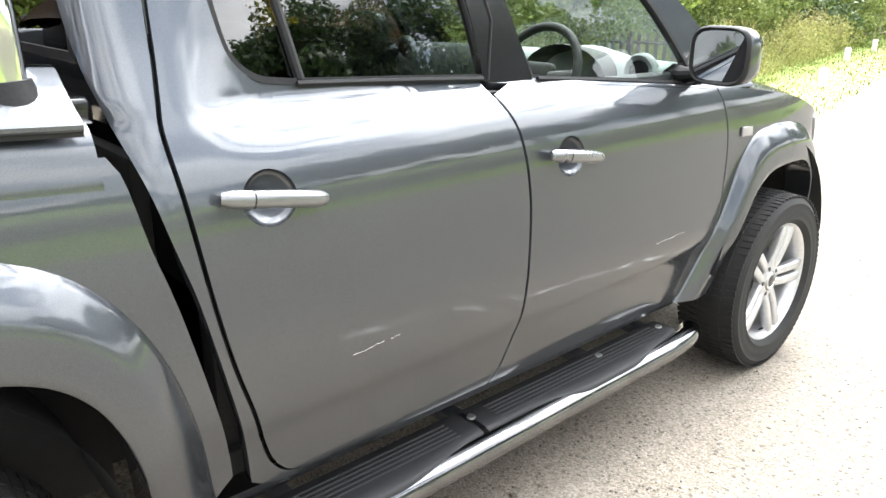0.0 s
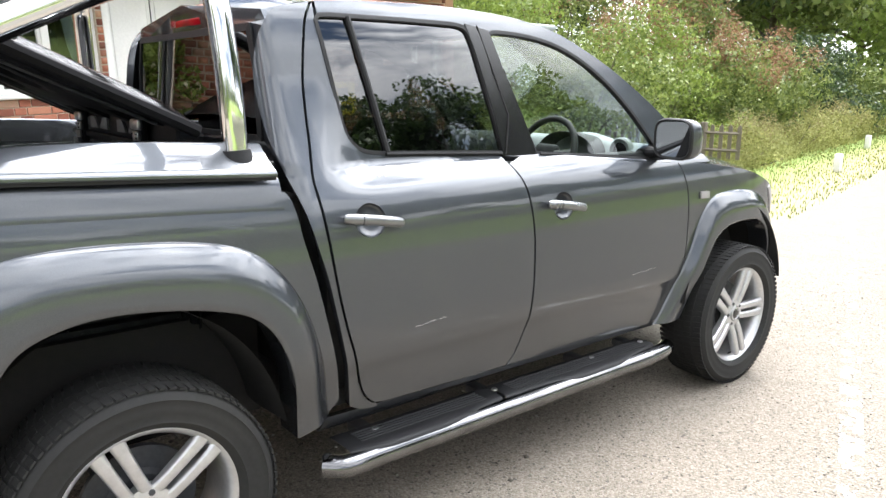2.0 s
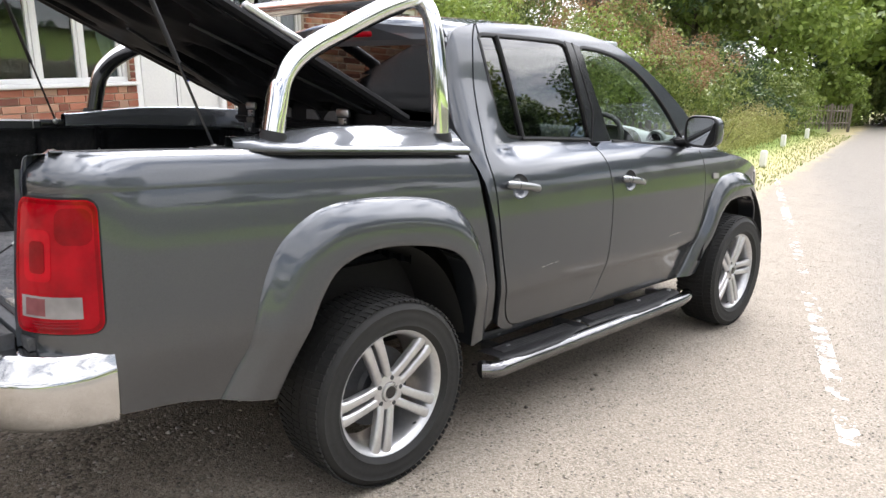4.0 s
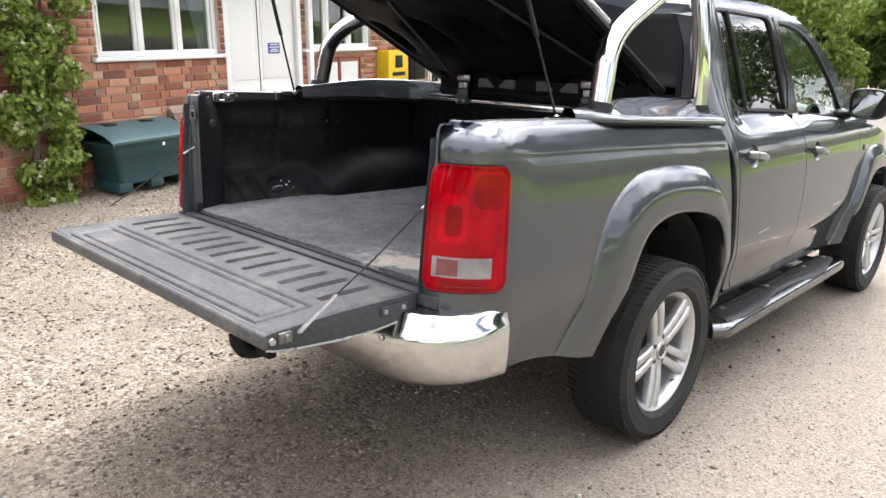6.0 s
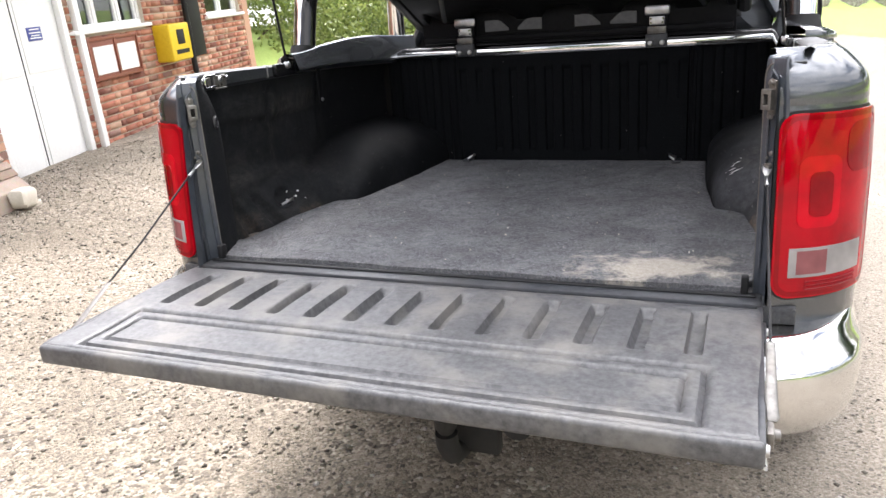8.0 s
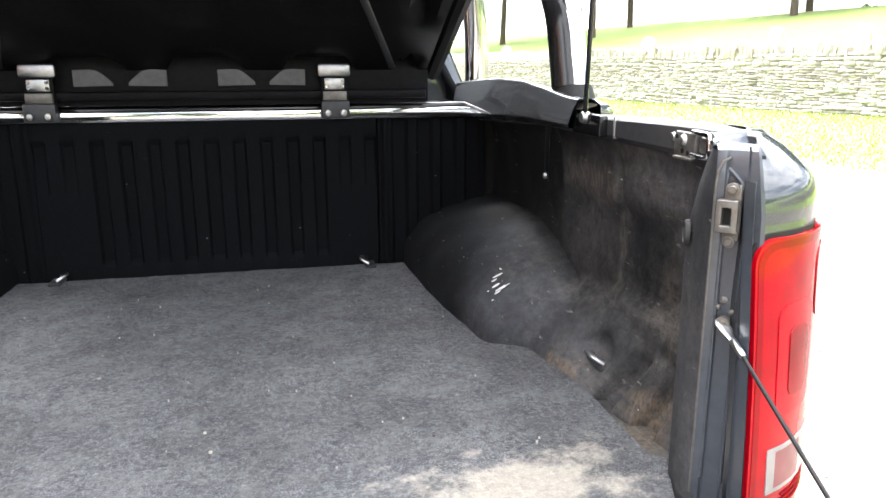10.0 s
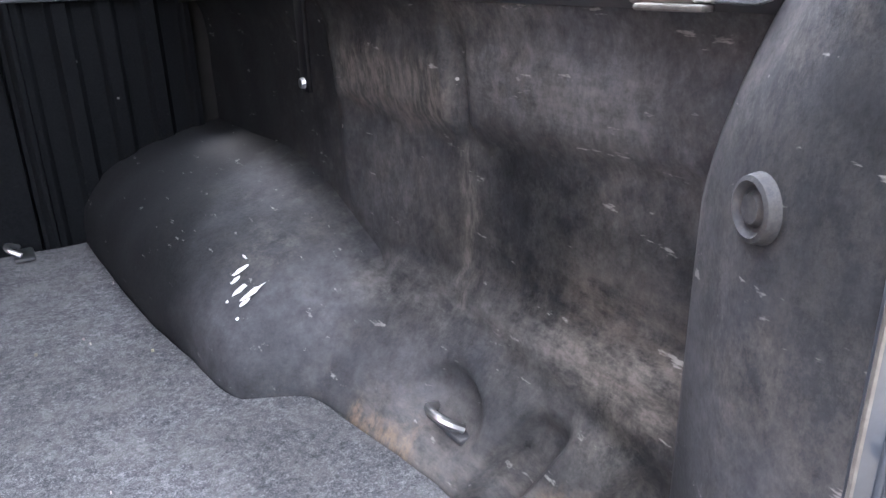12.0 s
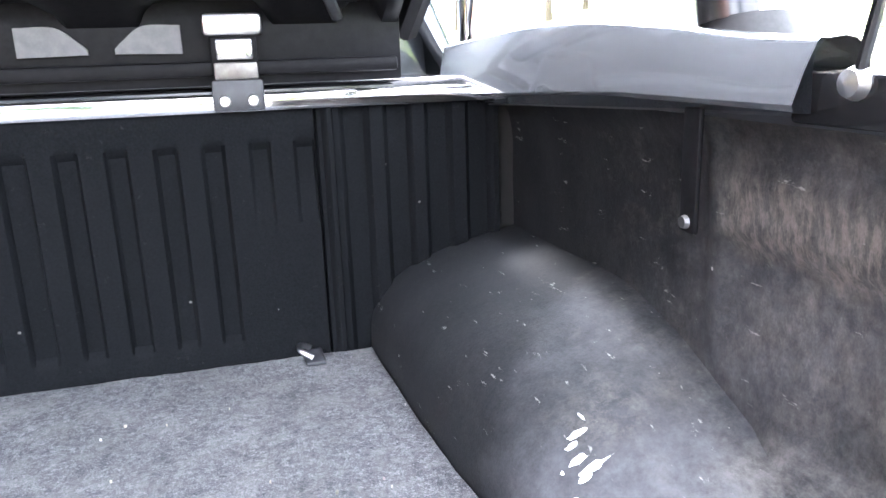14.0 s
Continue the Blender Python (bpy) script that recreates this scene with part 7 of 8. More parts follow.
def house_front(x, y):
    return (Vector((x, y, 0)) - HA).dot(HN) > 0.02


v1, f1 = scatter_stones(46000, -5.4, 2.2, -3.6, 3.6, 0.004, 0.017, lambda x, y: house_front(x, y) and x + 0.35 * y < -0.2 + 2.0 * random.random() ** 2)
v2, f2 = scatter_stones(40000, 0.2, 4.6, -1.6, 9.0, 0.002, 0.0085, lambda x, y: x + 0.39 * y < 3.2 + random.random() * 2.2)
add_stuff("loose_gravel", v1, f1, STONES, "loose mixed grey and buff gravel stones on the forecourt", "gravel")
FINE_STONES = varied("fine_buff_grit", [(0.0, (0.0438, 0.0385, 0.0328)), (0.12, (0.124, 0.108, 0.0884)), (0.6, (0.263, 0.231, 0.19)), (1.0, (0.409, 0.371, 0.314))], 0.85, 60, 0.3, 0.002, island=True)
add_stuff("fine_grit", v2, f2, FINE_STONES, "fine buff grit scattered beside the lane", "gravel")


# ---- brick house ----
house = thing("house", "red brick house with white framed windows and white double door", "house",
              m=Matrix.Translation(HA) @ pose(0, 0, 0, 0, -2.5, math.degrees(math.atan2(HD.y, HD.x))))
WHITE = surface("white_painted_frame", (0.74, 0.74, 0.73), (0.82, 0.82, 0.81), 40, 0.35, 0.5, bump=0.05)
MORTAR = surface("sandy_mortar", (0.42, 0.355, 0.28), (0.56, 0.49, 0.40), 60, 0.95, bump=0.5, dist=0.004)
BRICK = varied("red_brick", [(0.0, (0.201, 0.073, 0.050)), (0.25, (0.354, 0.127, 0.078)), (0.5, (0.496, 0.189, 0.116)), (0.75, (0.590, 0.266, 0.165)), (0.92, (0.600, 0.378, 0.260)), (1.0, (0.236, 0.124, 0.104))], 0.9, 55, 0.5, 0.004, dirt=(0.40, 0.30, 0.21))
BRICK_JOINED = varied("red_brick_courses", [(0.0, (0.201, 0.073, 0.050)), (0.25, (0.354, 0.127, 0.078)), (0.5, (0.496, 0.189, 0.116)), (0.75, (0.590, 0.266, 0.165)), (0.92, (0.600, 0.378, 0.260)), (1.0, (0.236, 0.124, 0.104))], 0.9, 55, 0.5, 0.004, island=True, dirt=(0.40, 0.30, 0.21))
PANE = glass_material("house_window_glass", (0.65, 0.70, 0.70), 0.07)
# near-black: the gloom indoors is put into this colour
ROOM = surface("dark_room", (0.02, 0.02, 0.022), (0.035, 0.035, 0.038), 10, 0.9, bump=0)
NET = surface("net_curtain", (0.30, 0.32, 0.33), (0.42, 0.44, 0.45), 90, 0.9, bump=0.3, dist=0.004, stretch=(14, 1, 0.4))
TILE = surface("clay_roof", (0.20, 0.09, 0.06), (0.32, 0.16, 0.11), 30, 0.9, bump=0.4, dist=0.01)

X0, X1, Z0, Z1 = -5.0, 7.12, -0.2, 2.75
openings = [(-0.02, 1.47, 1.42, 2.52), (1.53, 2.80, -0.2, 2.45), (2.86, 4.24, 1.44, 2.50), (5.85, 7.0, 1.42, 2.42)]
# wall body in stretches round the openings
bm = bmesh.new()
cuts = sorted({X0, X1, *[o[0] for o in openings], *[o[1] for o in openings]})
for a, b in zip(cuts, cuts[1:]):
    op = [o for o in openings if o[0] <= a + 1e-6 and o[1] >= b - 1e-6]
    if op:
        if op[0][2] > Z0:
            rbox((a, 0.008, Z0), (b, 0.30, op[0][2]), 0, 1, bm)
        rbox((a, 0.008, op[0][3]), (b, 0.30, Z1), 0, 1, bm)
    else:
        rbox((a, 0.008, Z0), (b, 0.30, Z1), 0, 1, bm)
wall = part("wall", bm, MORTAR, house, smooth=False)
part("back_wall", rbox((X0, 5.0, Z0), (X1, 5.2, Z1)), MORTAR, house, smooth=False)
part("end_wall", rbox((X0 - 0.2, 0.0, Z0), (X0, 5.2, Z1)), MORTAR, house, smooth=False)
part("end_wall", rbox((X1, 0.0, Z0), (X1 + 0.2, 5.2, Z1)), BRICK_JOINED, house, smooth=False)
bm = plate([(-0.5, Z1), (2.6, Z1 + 2.0), (5.7, Z1), (5.7, Z1 + 0.12), (2.6, Z1 + 2.14), (-0.5, Z1 + 0.12)], X0 - 0.4, X1 + 0.4)
part("roof", bm, TILE, house, smooth=False)
part("gutter", tube([(X0 - 0.3, -0.55, Z1 + 0.0), (X1 + 0.3, -0.55, Z1 + 0.0)], 0.055, 10), PLASTIC, house)


def casement(x0, x1, z0, z1, lights, opened=None, curtain=False):
    w = part("window", rbox((x0, 0.05, z0), (x1, 0.12, z0 + 0.055), 0.006), WHITE, house, "white plastic casement window")
    part("window_frame", rbox((x0, 0.05, z1 - 0.055), (x1, 0.12, z1), 0.006), WHITE, w)
    for x in (x0, x1 - 0.055):
        part("window_frame", rbox((x, 0.05, z0 + 0.055), (x + 0.055, 0.12, z1 - 0.055), 0.006), WHITE, w)
    part("window_sill", rbox((x0 - 0.06, -0.055, z0 - 0.035), (x1 + 0.06, 0.10, z0 + 0.005), 0.012), WHITE, w)
    k = len(lights)
    for i, (a, b) in enumerate(lights):
        if i:
            part("mullion", rbox((a - 0.045, 0.045, z0 + 0.05), (a + 0.010, 0.12, z1 - 0.05), 0.006), WHITE, w)
        part("pane", rbox((a, 0.085, z0 + 0.05), (b, 0.091, z1 - 0.05)), PANE, w).visible_shadow = False
        for q in (a + 0.005, b - 0.035):
            part("sash", rbox((q, 0.06, z0 + 0.055), (q + 0.030, 0.10, z1 - 0.055), 0.004), WHITE, w)
    # unseen room shell added behind the panes, all in the gloom colour
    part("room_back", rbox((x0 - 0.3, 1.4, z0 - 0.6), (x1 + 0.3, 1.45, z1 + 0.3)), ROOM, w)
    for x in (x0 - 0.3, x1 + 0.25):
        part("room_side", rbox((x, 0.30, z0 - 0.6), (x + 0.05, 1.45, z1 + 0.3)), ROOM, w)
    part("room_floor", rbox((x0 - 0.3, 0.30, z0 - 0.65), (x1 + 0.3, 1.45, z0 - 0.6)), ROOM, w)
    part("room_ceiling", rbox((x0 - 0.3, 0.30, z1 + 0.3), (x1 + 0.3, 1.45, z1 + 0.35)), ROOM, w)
    if curtain:
        rows = [[(x1 - 0.36 + 0.34 * u, 0.16 + 0.02 * math.sin(40 * u), z0 + 0.05 + (z1 - z0 - 0.1) * v + (0.0 if u > 0.2 else 0.0)) for u in np.linspace(0.55 - 0.5 * v, 1, 20)] for v in np.linspace(0, 1, 6)]
        part("net_curtain", sheet(rows), NET, w)
    return w


casement(-0.02, 1.47, 1.42, 2.52, [(0.04, 0.47), (0.51, 0.94), (0.98, 1.41)], curtain=True)
casement(2.86, 4.24, 1.44, 2.50, [(2.92, 3.32), (3.36, 3.78), (3.82, 4.18)], curtain=True)
casement(5.85, 7.0, 1.42, 2.42, [(5.91, 6.40), (6.45, 6.94)])

door_w = part("double_door", rbox((1.55, 0.06, 0.12), (2.78, 0.10, 2.42), 0.004), WHITE, house, "white painted double door with a blue notice")
for a, b in ((1.55, 1.60), (2.73, 2.78)):
    part("door_post", rbox((a - 0.02, -0.004, 0.10), (b, 0.058, 2.45), 0.006), WHITE, door_w)
part("door_gap", rbox((2.095, 0.054, 0.14), (2.103, 0.062, 2.42)), PLASTIC, door_w)
for a, b in ((1.62, 2.08), (2.12, 2.71)):
    for z0, z1 in ((0.22, 1.02), (1.12, 2.34)):
        part("door_panel", rbox((a + 0.03, 0.052, z0), (b - 0.03, 0.062, z1), 0.008), WHITE, door_w)
for z in (0.32, 1.22, 2.1):
    part("door_hinge", rbox((2.715, 0.045, z), (2.735, 0.062, z + 0.10), 0.004), STEEL, door_w)
NAVY = surface("navy_notice", (0.05, 0.07, 0.26), (0.07, 0.09, 0.32), 40, 0.4, bump=0)
notice = part("notice", rbox((2.245, 0.044, 1.405), (2.44, 0.0515, 1.525), 0.001), NAVY, door_w, "small blue notice with white lines")
for k, (z, a, b) in enumerate(((1.500, 2.275, 2.41), (1.470, 2.262, 2.425), (1.445, 2.285, 2.40), (1.424, 2.265, 2.42))):
    part("notice_line", rbox((a, 0.0415, z), (b, 0.0435, z + 0.011)), WHITE, notice)
part("door_step", rbox((1.45, -0.30, 0.02), (2.90, 0.05, 0.12), 0.01), MORTAR, house)

WOODRED = surface("red_brown_varnished_wood", (0.16, 0.045, 0.025), (0.24, 0.075, 0.040), 20, 0.4, 0.55, stretch=(1, 1, 8), bump=0.15)
PAPER = surface("pinned_paper", (0.62, 0.62, 0.60), (0.74, 0.74, 0.72), 8, 0.8, bump=0.05)
board = part("notice_board", rbox((2.97, -0.035, 0.93), (3.92, 0.0, 1.36), 0.008), WOODRED, house, "varnished wooden notice board with pale papers")
for a, b, c, d in ((3.05, 3.42, 0.99, 1.27), (3.50, 3.86, 0.99, 1.27)):
    part("notice_paper", rbox((a, -0.040, c), (b, -0.036, d)), PAPER, board)
for a, b in ((2.965, 2.995), (3.445, 3.475), (3.895, 3.925)):
    part("board_stile", rbox((a, -0.048, 0.93), (b, -0.034, 1.36), 0.004), WOODRED, board)
for z in (0.93, 1.325):
    part("board_rail", rbox((2.97, -0.047, z), (3.92, -0.034, z + 0.035), 0.004), WOODRED, board)
part("board_post", rbox((2.86, -0.06, 0.12), (2.94, 0.0, 2.45), 0.006), WHITE, house)
YELLOW = surface("yellow_painted_steel", (0.62, 0.42, 0.01), (0.70, 0.50, 0.02), 30, 0.4, bump=0.05)
box = part("wall_cabinet", rbox((4.34, -0.22, 0.97), (4.84, 0.0, 1.40), 0.02, 3), YELLOW, house, "yellow wall cabinet with dark panel")
part("cabinet_panel", rbox((4.50, -0.226, 1.16), (4.68, -0.2205, 1.33), 0.002), PLASTIC, box)
part("cabinet_line", rbox((4.43, -0.225, 1.05), (4.75, -0.2205, 1.10)), PLASTIC, box)
part("drain_pipe", tube([(5.15, -0.06, 0.1), (5.15, -0.06, 2.7)], 0.036, 10), PLASTIC, house)
part("wall_board", rbox((5.30, -0.03, 0.95), (5.62, 0.0, 2.2), 0.01), PLASTIC, house)
part("air_brick", rbox((-0.92, -0.006, 0.42), (-0.70, 0.01, 0.50), 0.003), MORTAR, house)

# bricks, in Flemish bond
brick_mesh = {}


def brick_data(w):
    if w not in brick_mesh:
        b = rbox((0, -0.005, 0), (w, 0.05, 0.065), 0.004, 1)
        mesh = bpy.data.meshes.new("brick")
        b.to_mesh(mesh)
        b.free()
        mesh.materials.append(BRICK)
        brick_mesh[w] = mesh
    return brick_mesh[w]


near_bricks, far_bricks = [], []
course = 0
z = Z0 + 0.01
while z < Z1 - 0.07:
    x, i = X0 - (0.16 if course % 2 else 0.0), course % 2
    while x < X1 - 0.02:
        w = 0.215 if i % 2 == 0 else 0.1025
        a, b = x, x + w
        for o0, o1, oz0, oz1 in openings:
            if oz0 - 0.065 < z < oz1:
                if a < o0 < b:
                    b = o0
                elif a < o1 < b:
                    a = o1
                elif a >= o0 and b <= o1:
                    b = a
        a, b = max(a, X0), min(b, X1)
        if b - a > 0.03:
            wr = 0.215 if b - a > 0.2 else 0.1025 if 0.09 < b - a < 0.115 else round(b - a, 2)
            if -1.62 < a < 1.5 and 0.12 < z < 1.40:
                near_bricks.append((a, z, wr))
            else:
                far_bricks.append((a, z, b - a))
        x += w + 0.010
        i += 1
    z += 0.075
    course += 1
random.shuffle(near_bricks)
for a, z, w in near_bricks[:300]:
    ob = new("brick", brick_data(w))
    ob.parent = wall
    ob.location = (a, random.uniform(-0.002, 0.002), z)
bm = bmesh.new()
bv, bf = [], []
for a, z, w in far_bricks + near_bricks[300:]:
    k = len(bv)
    y = random.uniform(-0.007, -0.003)
    e = 0.004
    bv += [(a, 0.02, z), (a + w, 0.02, z), (a + w, 0.02, z + 0.065), (a, 0.02, z + 0.065), (a + e, y, z + e), (a + w - e, y, z + e), (a + w - e, y, z + 0.065 - e), (a + e, y, z + 0.065 - e)]
    bf += [(k + 4, k + 5, k + 6, k + 7), (k, k + 1, k + 5, k + 4), (k + 1, k + 2, k + 6, k + 5), (k + 2, k + 3, k + 7, k + 6), (k + 3, k, k + 4, k + 7)]
bm.free()
rest = add_stuff("joined_brickwork", bv, bf, BRICK_JOINED, "", "", wall)
rest["kind"] = "stuff"

PALE_BRICK = varied("pale_worn_brick", [(0.0, (0.24, 0.15, 0.11)), (0.5, (0.35, 0.26, 0.20)), (1.0, (0.44, 0.36, 0.30))], 0.95, 22, 0.6, 0.012, dirt=(0.38, 0.33, 0.28))
# buttress of old brick beside the door, sloping down
but = part("buttress", plate([(-0.02, 0.0), (-0.52, 0.0), (-0.50, 0.36), (-0.42, 0.44), (-0.02, 0.93)], 0.68, 1.08, 0.01), PALE_BRICK, house, "weathered sloping brick buttress", smooth=False)
but.location.z = 0.0
worn_brick = brick_data(0.2).copy()
worn_brick.materials[0] = PALE_BRICK
for k in range(8):
    for j in range(2):
        ob = new("brick", worn_brick)
        ob.parent = but
        ob.location = (0.672 + 0.207 * j + 0.008 * (k % 2), -0.428 + 0.632 * 0.076 * k, 0.445 + 0.775 * 0.076 * k)
        ob.rotation_euler = (radians(-39.2), 0, random.uniform(-0.03, 0.03))

PALE_STONE = surface("pale_limewashed_stone", (0.46, 0.42, 0.35), (0.62, 0.58, 0.50), 14, 0.95, bump=0.6, dist=0.01, stain=(0.34, 0.27, 0.20), stain_amount=0.5)
for x, y, z, w, h, turn in ((0.90, -0.56, 0.30, 0.20, 0.15, 6), (0.98, -0.53, 0.19, 0.16, 0.10, -9), (1.16, -0.42, 0.13, 0.13, 0.09, 14)):
    bm = rbox((-w / 2, -0.06, -h / 2), (w / 2, 0.07, h / 2), 0.03, 2)
    for v in bm.verts:
        v.co += 0.018 * Vector(noise.noise_vector(v.co * 14 + Vector((x * 9, 0, 0))))
    ob = part("footing_stone", bm, PALE_STONE, but)
    ob.matrix_local = pose(x, y, z, 0, turn, turn)

# ---- grit bin ----
GREEN_PLASTIC = surface("dark_green_plastic", (0.00935, 0.0357, 0.0408), (0.0153, 0.051, 0.0561), 60, 0.45, 0.6, stain=(0.0425, 0.0638, 0.0595), stain_amount=0.5, bump=0.15, dist=0.001)
LID_GREEN = surface("faded_green_lid", (0.0405, 0.09, 0.0945), (0.0675, 0.126, 0.131), 60, 0.4, 0.55, stain=(0.108, 0.153, 0.153), stain_amount=0.4, bump=0.1, dist=0.001)


def build_bin():
    root = thing("grit_bin", "dark green plastic grit bin with lid against the brick wall", "grit bin",
                 m=house.matrix_world @ pose(0.11, -0.29, 0.335, 0, 0, 0) @ Matrix.Scale(0.735, 4))
    rows = []
    for zz, k in ((0.0, 0.86), (0.10, 0.88), (0.30, 0.925), (0.31, 0.945), (0.48, 1.0)):
        hx, hy = 0.60 * k, 0.30 * k
        ring = []
        for (cx, cy, a0) in ((hx, hy, 0), (-hx, hy, 90), (-hx, -hy, 180), (hx, -hy, 270)):
            for j in range(5):
                a = radians(a0 + j * 22.5)
                r = 0.06
                ring.append((cx - math.copysign(r, cx) + r * math.cos(a), cy - math.copysign(r, cy) + r * math.sin(a), zz))
        rows.append(ring)
    bm = sheet(rows, close=True)
    bm.faces.new([v for v in bm.verts if abs(v.co.z) < 1e-5][::-1])
    bmesh.ops.recalc_face_normals(bm, faces=bm.faces[:])
    body = part("bin_body", bm, GREEN_PLASTIC, root, sharp=50)
    for x in (-0.46, 0.0, 0.46):
        part("foot", rbox((x - 0.10, -0.262, -0.10), (x + 0.10, 0.25, 0.02), 0.02, 2), GREEN_PLASTIC, root)
    part("bin_rim", rbox((-0.615, -0.315, 0.465), (0.615, 0.315, 0.505), 0.015, 2), GREEN_PLASTIC, root)
    rows = []
    for y, zz in ((-0.33, 0.50), (-0.335, 0.53), (-0.30, 0.56), (-0.14, 0.625), (0.05, 0.675), (0.22, 0.70), (0.31, 0.69), (0.325, 0.655), (0.325, 0.50)):
        rows.append([(x * 0.63, y, zz - 0.018 * max(0, abs(x) - 0.93) / 0.07) for x in (-1, -0.985, -0.93, -0.5, 0, 0.5, 0.93, 0.985, 1)])
    bm = sheet(rows)
    for s in (-1, 1):
        side = [v for v in bm.verts if abs(v.co.x - s * 0.63) < 1e-4]
        side.sort(key=lambda v: (v.co.y, v.co.z))
    bmesh.ops.holes_fill(bm, edges=[e for e in bm.edges if e.is_boundary], sides=0)
    bmesh.ops.recalc_face_normals(bm, faces=bm.faces[:])
    lidb = part("bin_lid", bm, LID_GREEN, root, "faded grey-green lid", 40)
    for x in (-0.34, 0.20):
        part("lid_grip", rbox((x - 0.08, 0.06, 0.672), (x + 0.08, 0.20, 0.700), 0.012, 2), PLASTIC, lidb)
    part("bin_label", rbox((0.10, -0.302, 0.42), (0.135, -0.296, 0.46)), WHITE, root)
    return root


build_bin()


# ---- leaves, hedges and trees ----
LEAF_BRIGHT = leaf_material("bright_green_leaf", (0.128, 0.187, 0.034), (0.34, 0.425, 0.102))
LEAF_MID = leaf_material("mid_green_leaf", (0.0765, 0.115, 0.0255), (0.306, 0.357, 0.106))
LEAF_DARK = leaf_material("dark_green_leaf", (0.0187, 0.0408, 0.0136), (0.102, 0.153, 0.0553))
LEAF_RED = leaf_material("russet_seed_head", (0.17, 0.0808, 0.0425), (0.391, 0.246, 0.145), 0.7)
LEAF_DRY = leaf_material("dry_yellow_weed", (0.136, 0.128, 0.0425), (0.408, 0.357, 0.17), 0.7)
BARK = surface("rough_brown_bark", (0.05, 0.038, 0.028), (0.13, 0.10, 0.075), 18, 0.9, bump=0.8, dist=0.02, stretch=(1, 1, 0.2))
LEAF_WEED = leaf_material("yellow_green_weed", (0.153, 0.17, 0.0425), (0.442, 0.425, 0.17), 0.7)
FLOWER = leaf_material("cream_blossom", (0.45, 0.42, 0.28), (0.75, 0.72, 0.55))


def leaf_mesh(centres, normals, size, spread=0.5, slim=0.55):
    """Small folded leaves: two triangles each, at given places."""
    k = len(centres)
    n = normals + rng.normal(0, spread, (k, 3))
    n /= np.linalg.norm(n, axis=1)[:, None]
    a = np.cross(n, rng.normal(0, 1, (k, 3)))
    a /= np.linalg.norm(a, axis=1)[:, None] + 1e-9
    b = np.cross(n, a)
    s = size * rng.uniform(0.6, 1.35, k)[:, None]
    v = np.stack((centres - a * s, centres + b * s * slim + n * s * 0.15, centres + a * s, centres - b * s * slim + n * s * 0.15), 1).reshape(-1, 3)
    f = np.array([(0, 1, 2, 3)])[None] + 4 * np.arange(k)[:, None, None]
    return v, f.reshape(-1, 4)


def clump_points(count, blobs):
    """Points over many overlapping lobes with an uneven outline."""
    blobs = np.array(blobs)
    w = blobs[:, 3] ** 2
    pick = rng.choice(len(blobs), count, p=w / w.sum())
    d = rng.normal(0, 1, (count, 3))
    d /= np.linalg.norm(d, axis=1)[:, None]
    r = blobs[pick, 3] * (1 - 0.45 * rng.random(count) ** 2.2) * (1 + 0.16 * np.sin(7 * d[:, 0] + pick) + 0.12 * np.sin(9 * d[:, 2] + 2 * pick))
    c = blobs[pick, :3] + d * r[:, None] * np.array((1, 1, 0.9))
    return c, d


def bush(name, base, size, count, leaf, material, label, lobes=14, seed=1, leaf_size=0.05, category="bush", top=None):
    g = np.random.default_rng(seed)
    b = thing(name, label, category, m=Matrix.Translation(base))
    sx, sy, sz = size
    blobs = []
    for _ in range(lobes):
        u = g.uniform(-1, 1, 2)
        h = g.random()
        k = math.sqrt(max(0.05, 1 - 0.55 * h * h))
        blobs.append((u[0] * sx * k * 0.8, u[1] * sy * k * 0.8, 0.18 * sz + h * sz * 0.72 * (1 - 0.25 * (u @ u)), min(sx, sy, sz) * g.uniform(0.24, 0.46)))
    c, d = clump_points(count, blobs)
    keep = c[:, 2] > 0.02
    v, f = leaf_mesh(c[keep], d[keep], leaf_size, 0.7)
    crown = add_stuff("crown", v, f, material, "", "", b)
    bm = bmesh.new()
    for k in range(7):
        a = g.uniform(0, 2 * math.pi)
        e = blobs[k % len(blobs)]
        tube(curve([(0.1 * math.cos(a), 0.1 * math.sin(a), -0.1), (e[0] * 0.4, e[1] * 0.4, e[2] * 0.5), (e[0] * 0.9, e[1] * 0.9, e[2])], 4), [0.03, 0.028, 0.026, 0.024, 0.02, 0.017, 0.014, 0.011, 0.008], 6, bm)
    part("stem", bm, BARK, b)
    if top:
        c, d = clump_points(count // 3, [(x, y, z + r * 0.55, r * 0.6) for x, y, z, r in blobs if z > 0.45 * sz] or blobs)
        c[:, 2] += 0.25 * g.random(len(c))
        v, f = leaf_mesh(c, np.tile((0, 0, 1.0), (len(c), 1)), leaf_size * 0.9, 0.8, 0.35)
        add_stuff("seed_head", v, f, top, "", "", b)
    return b


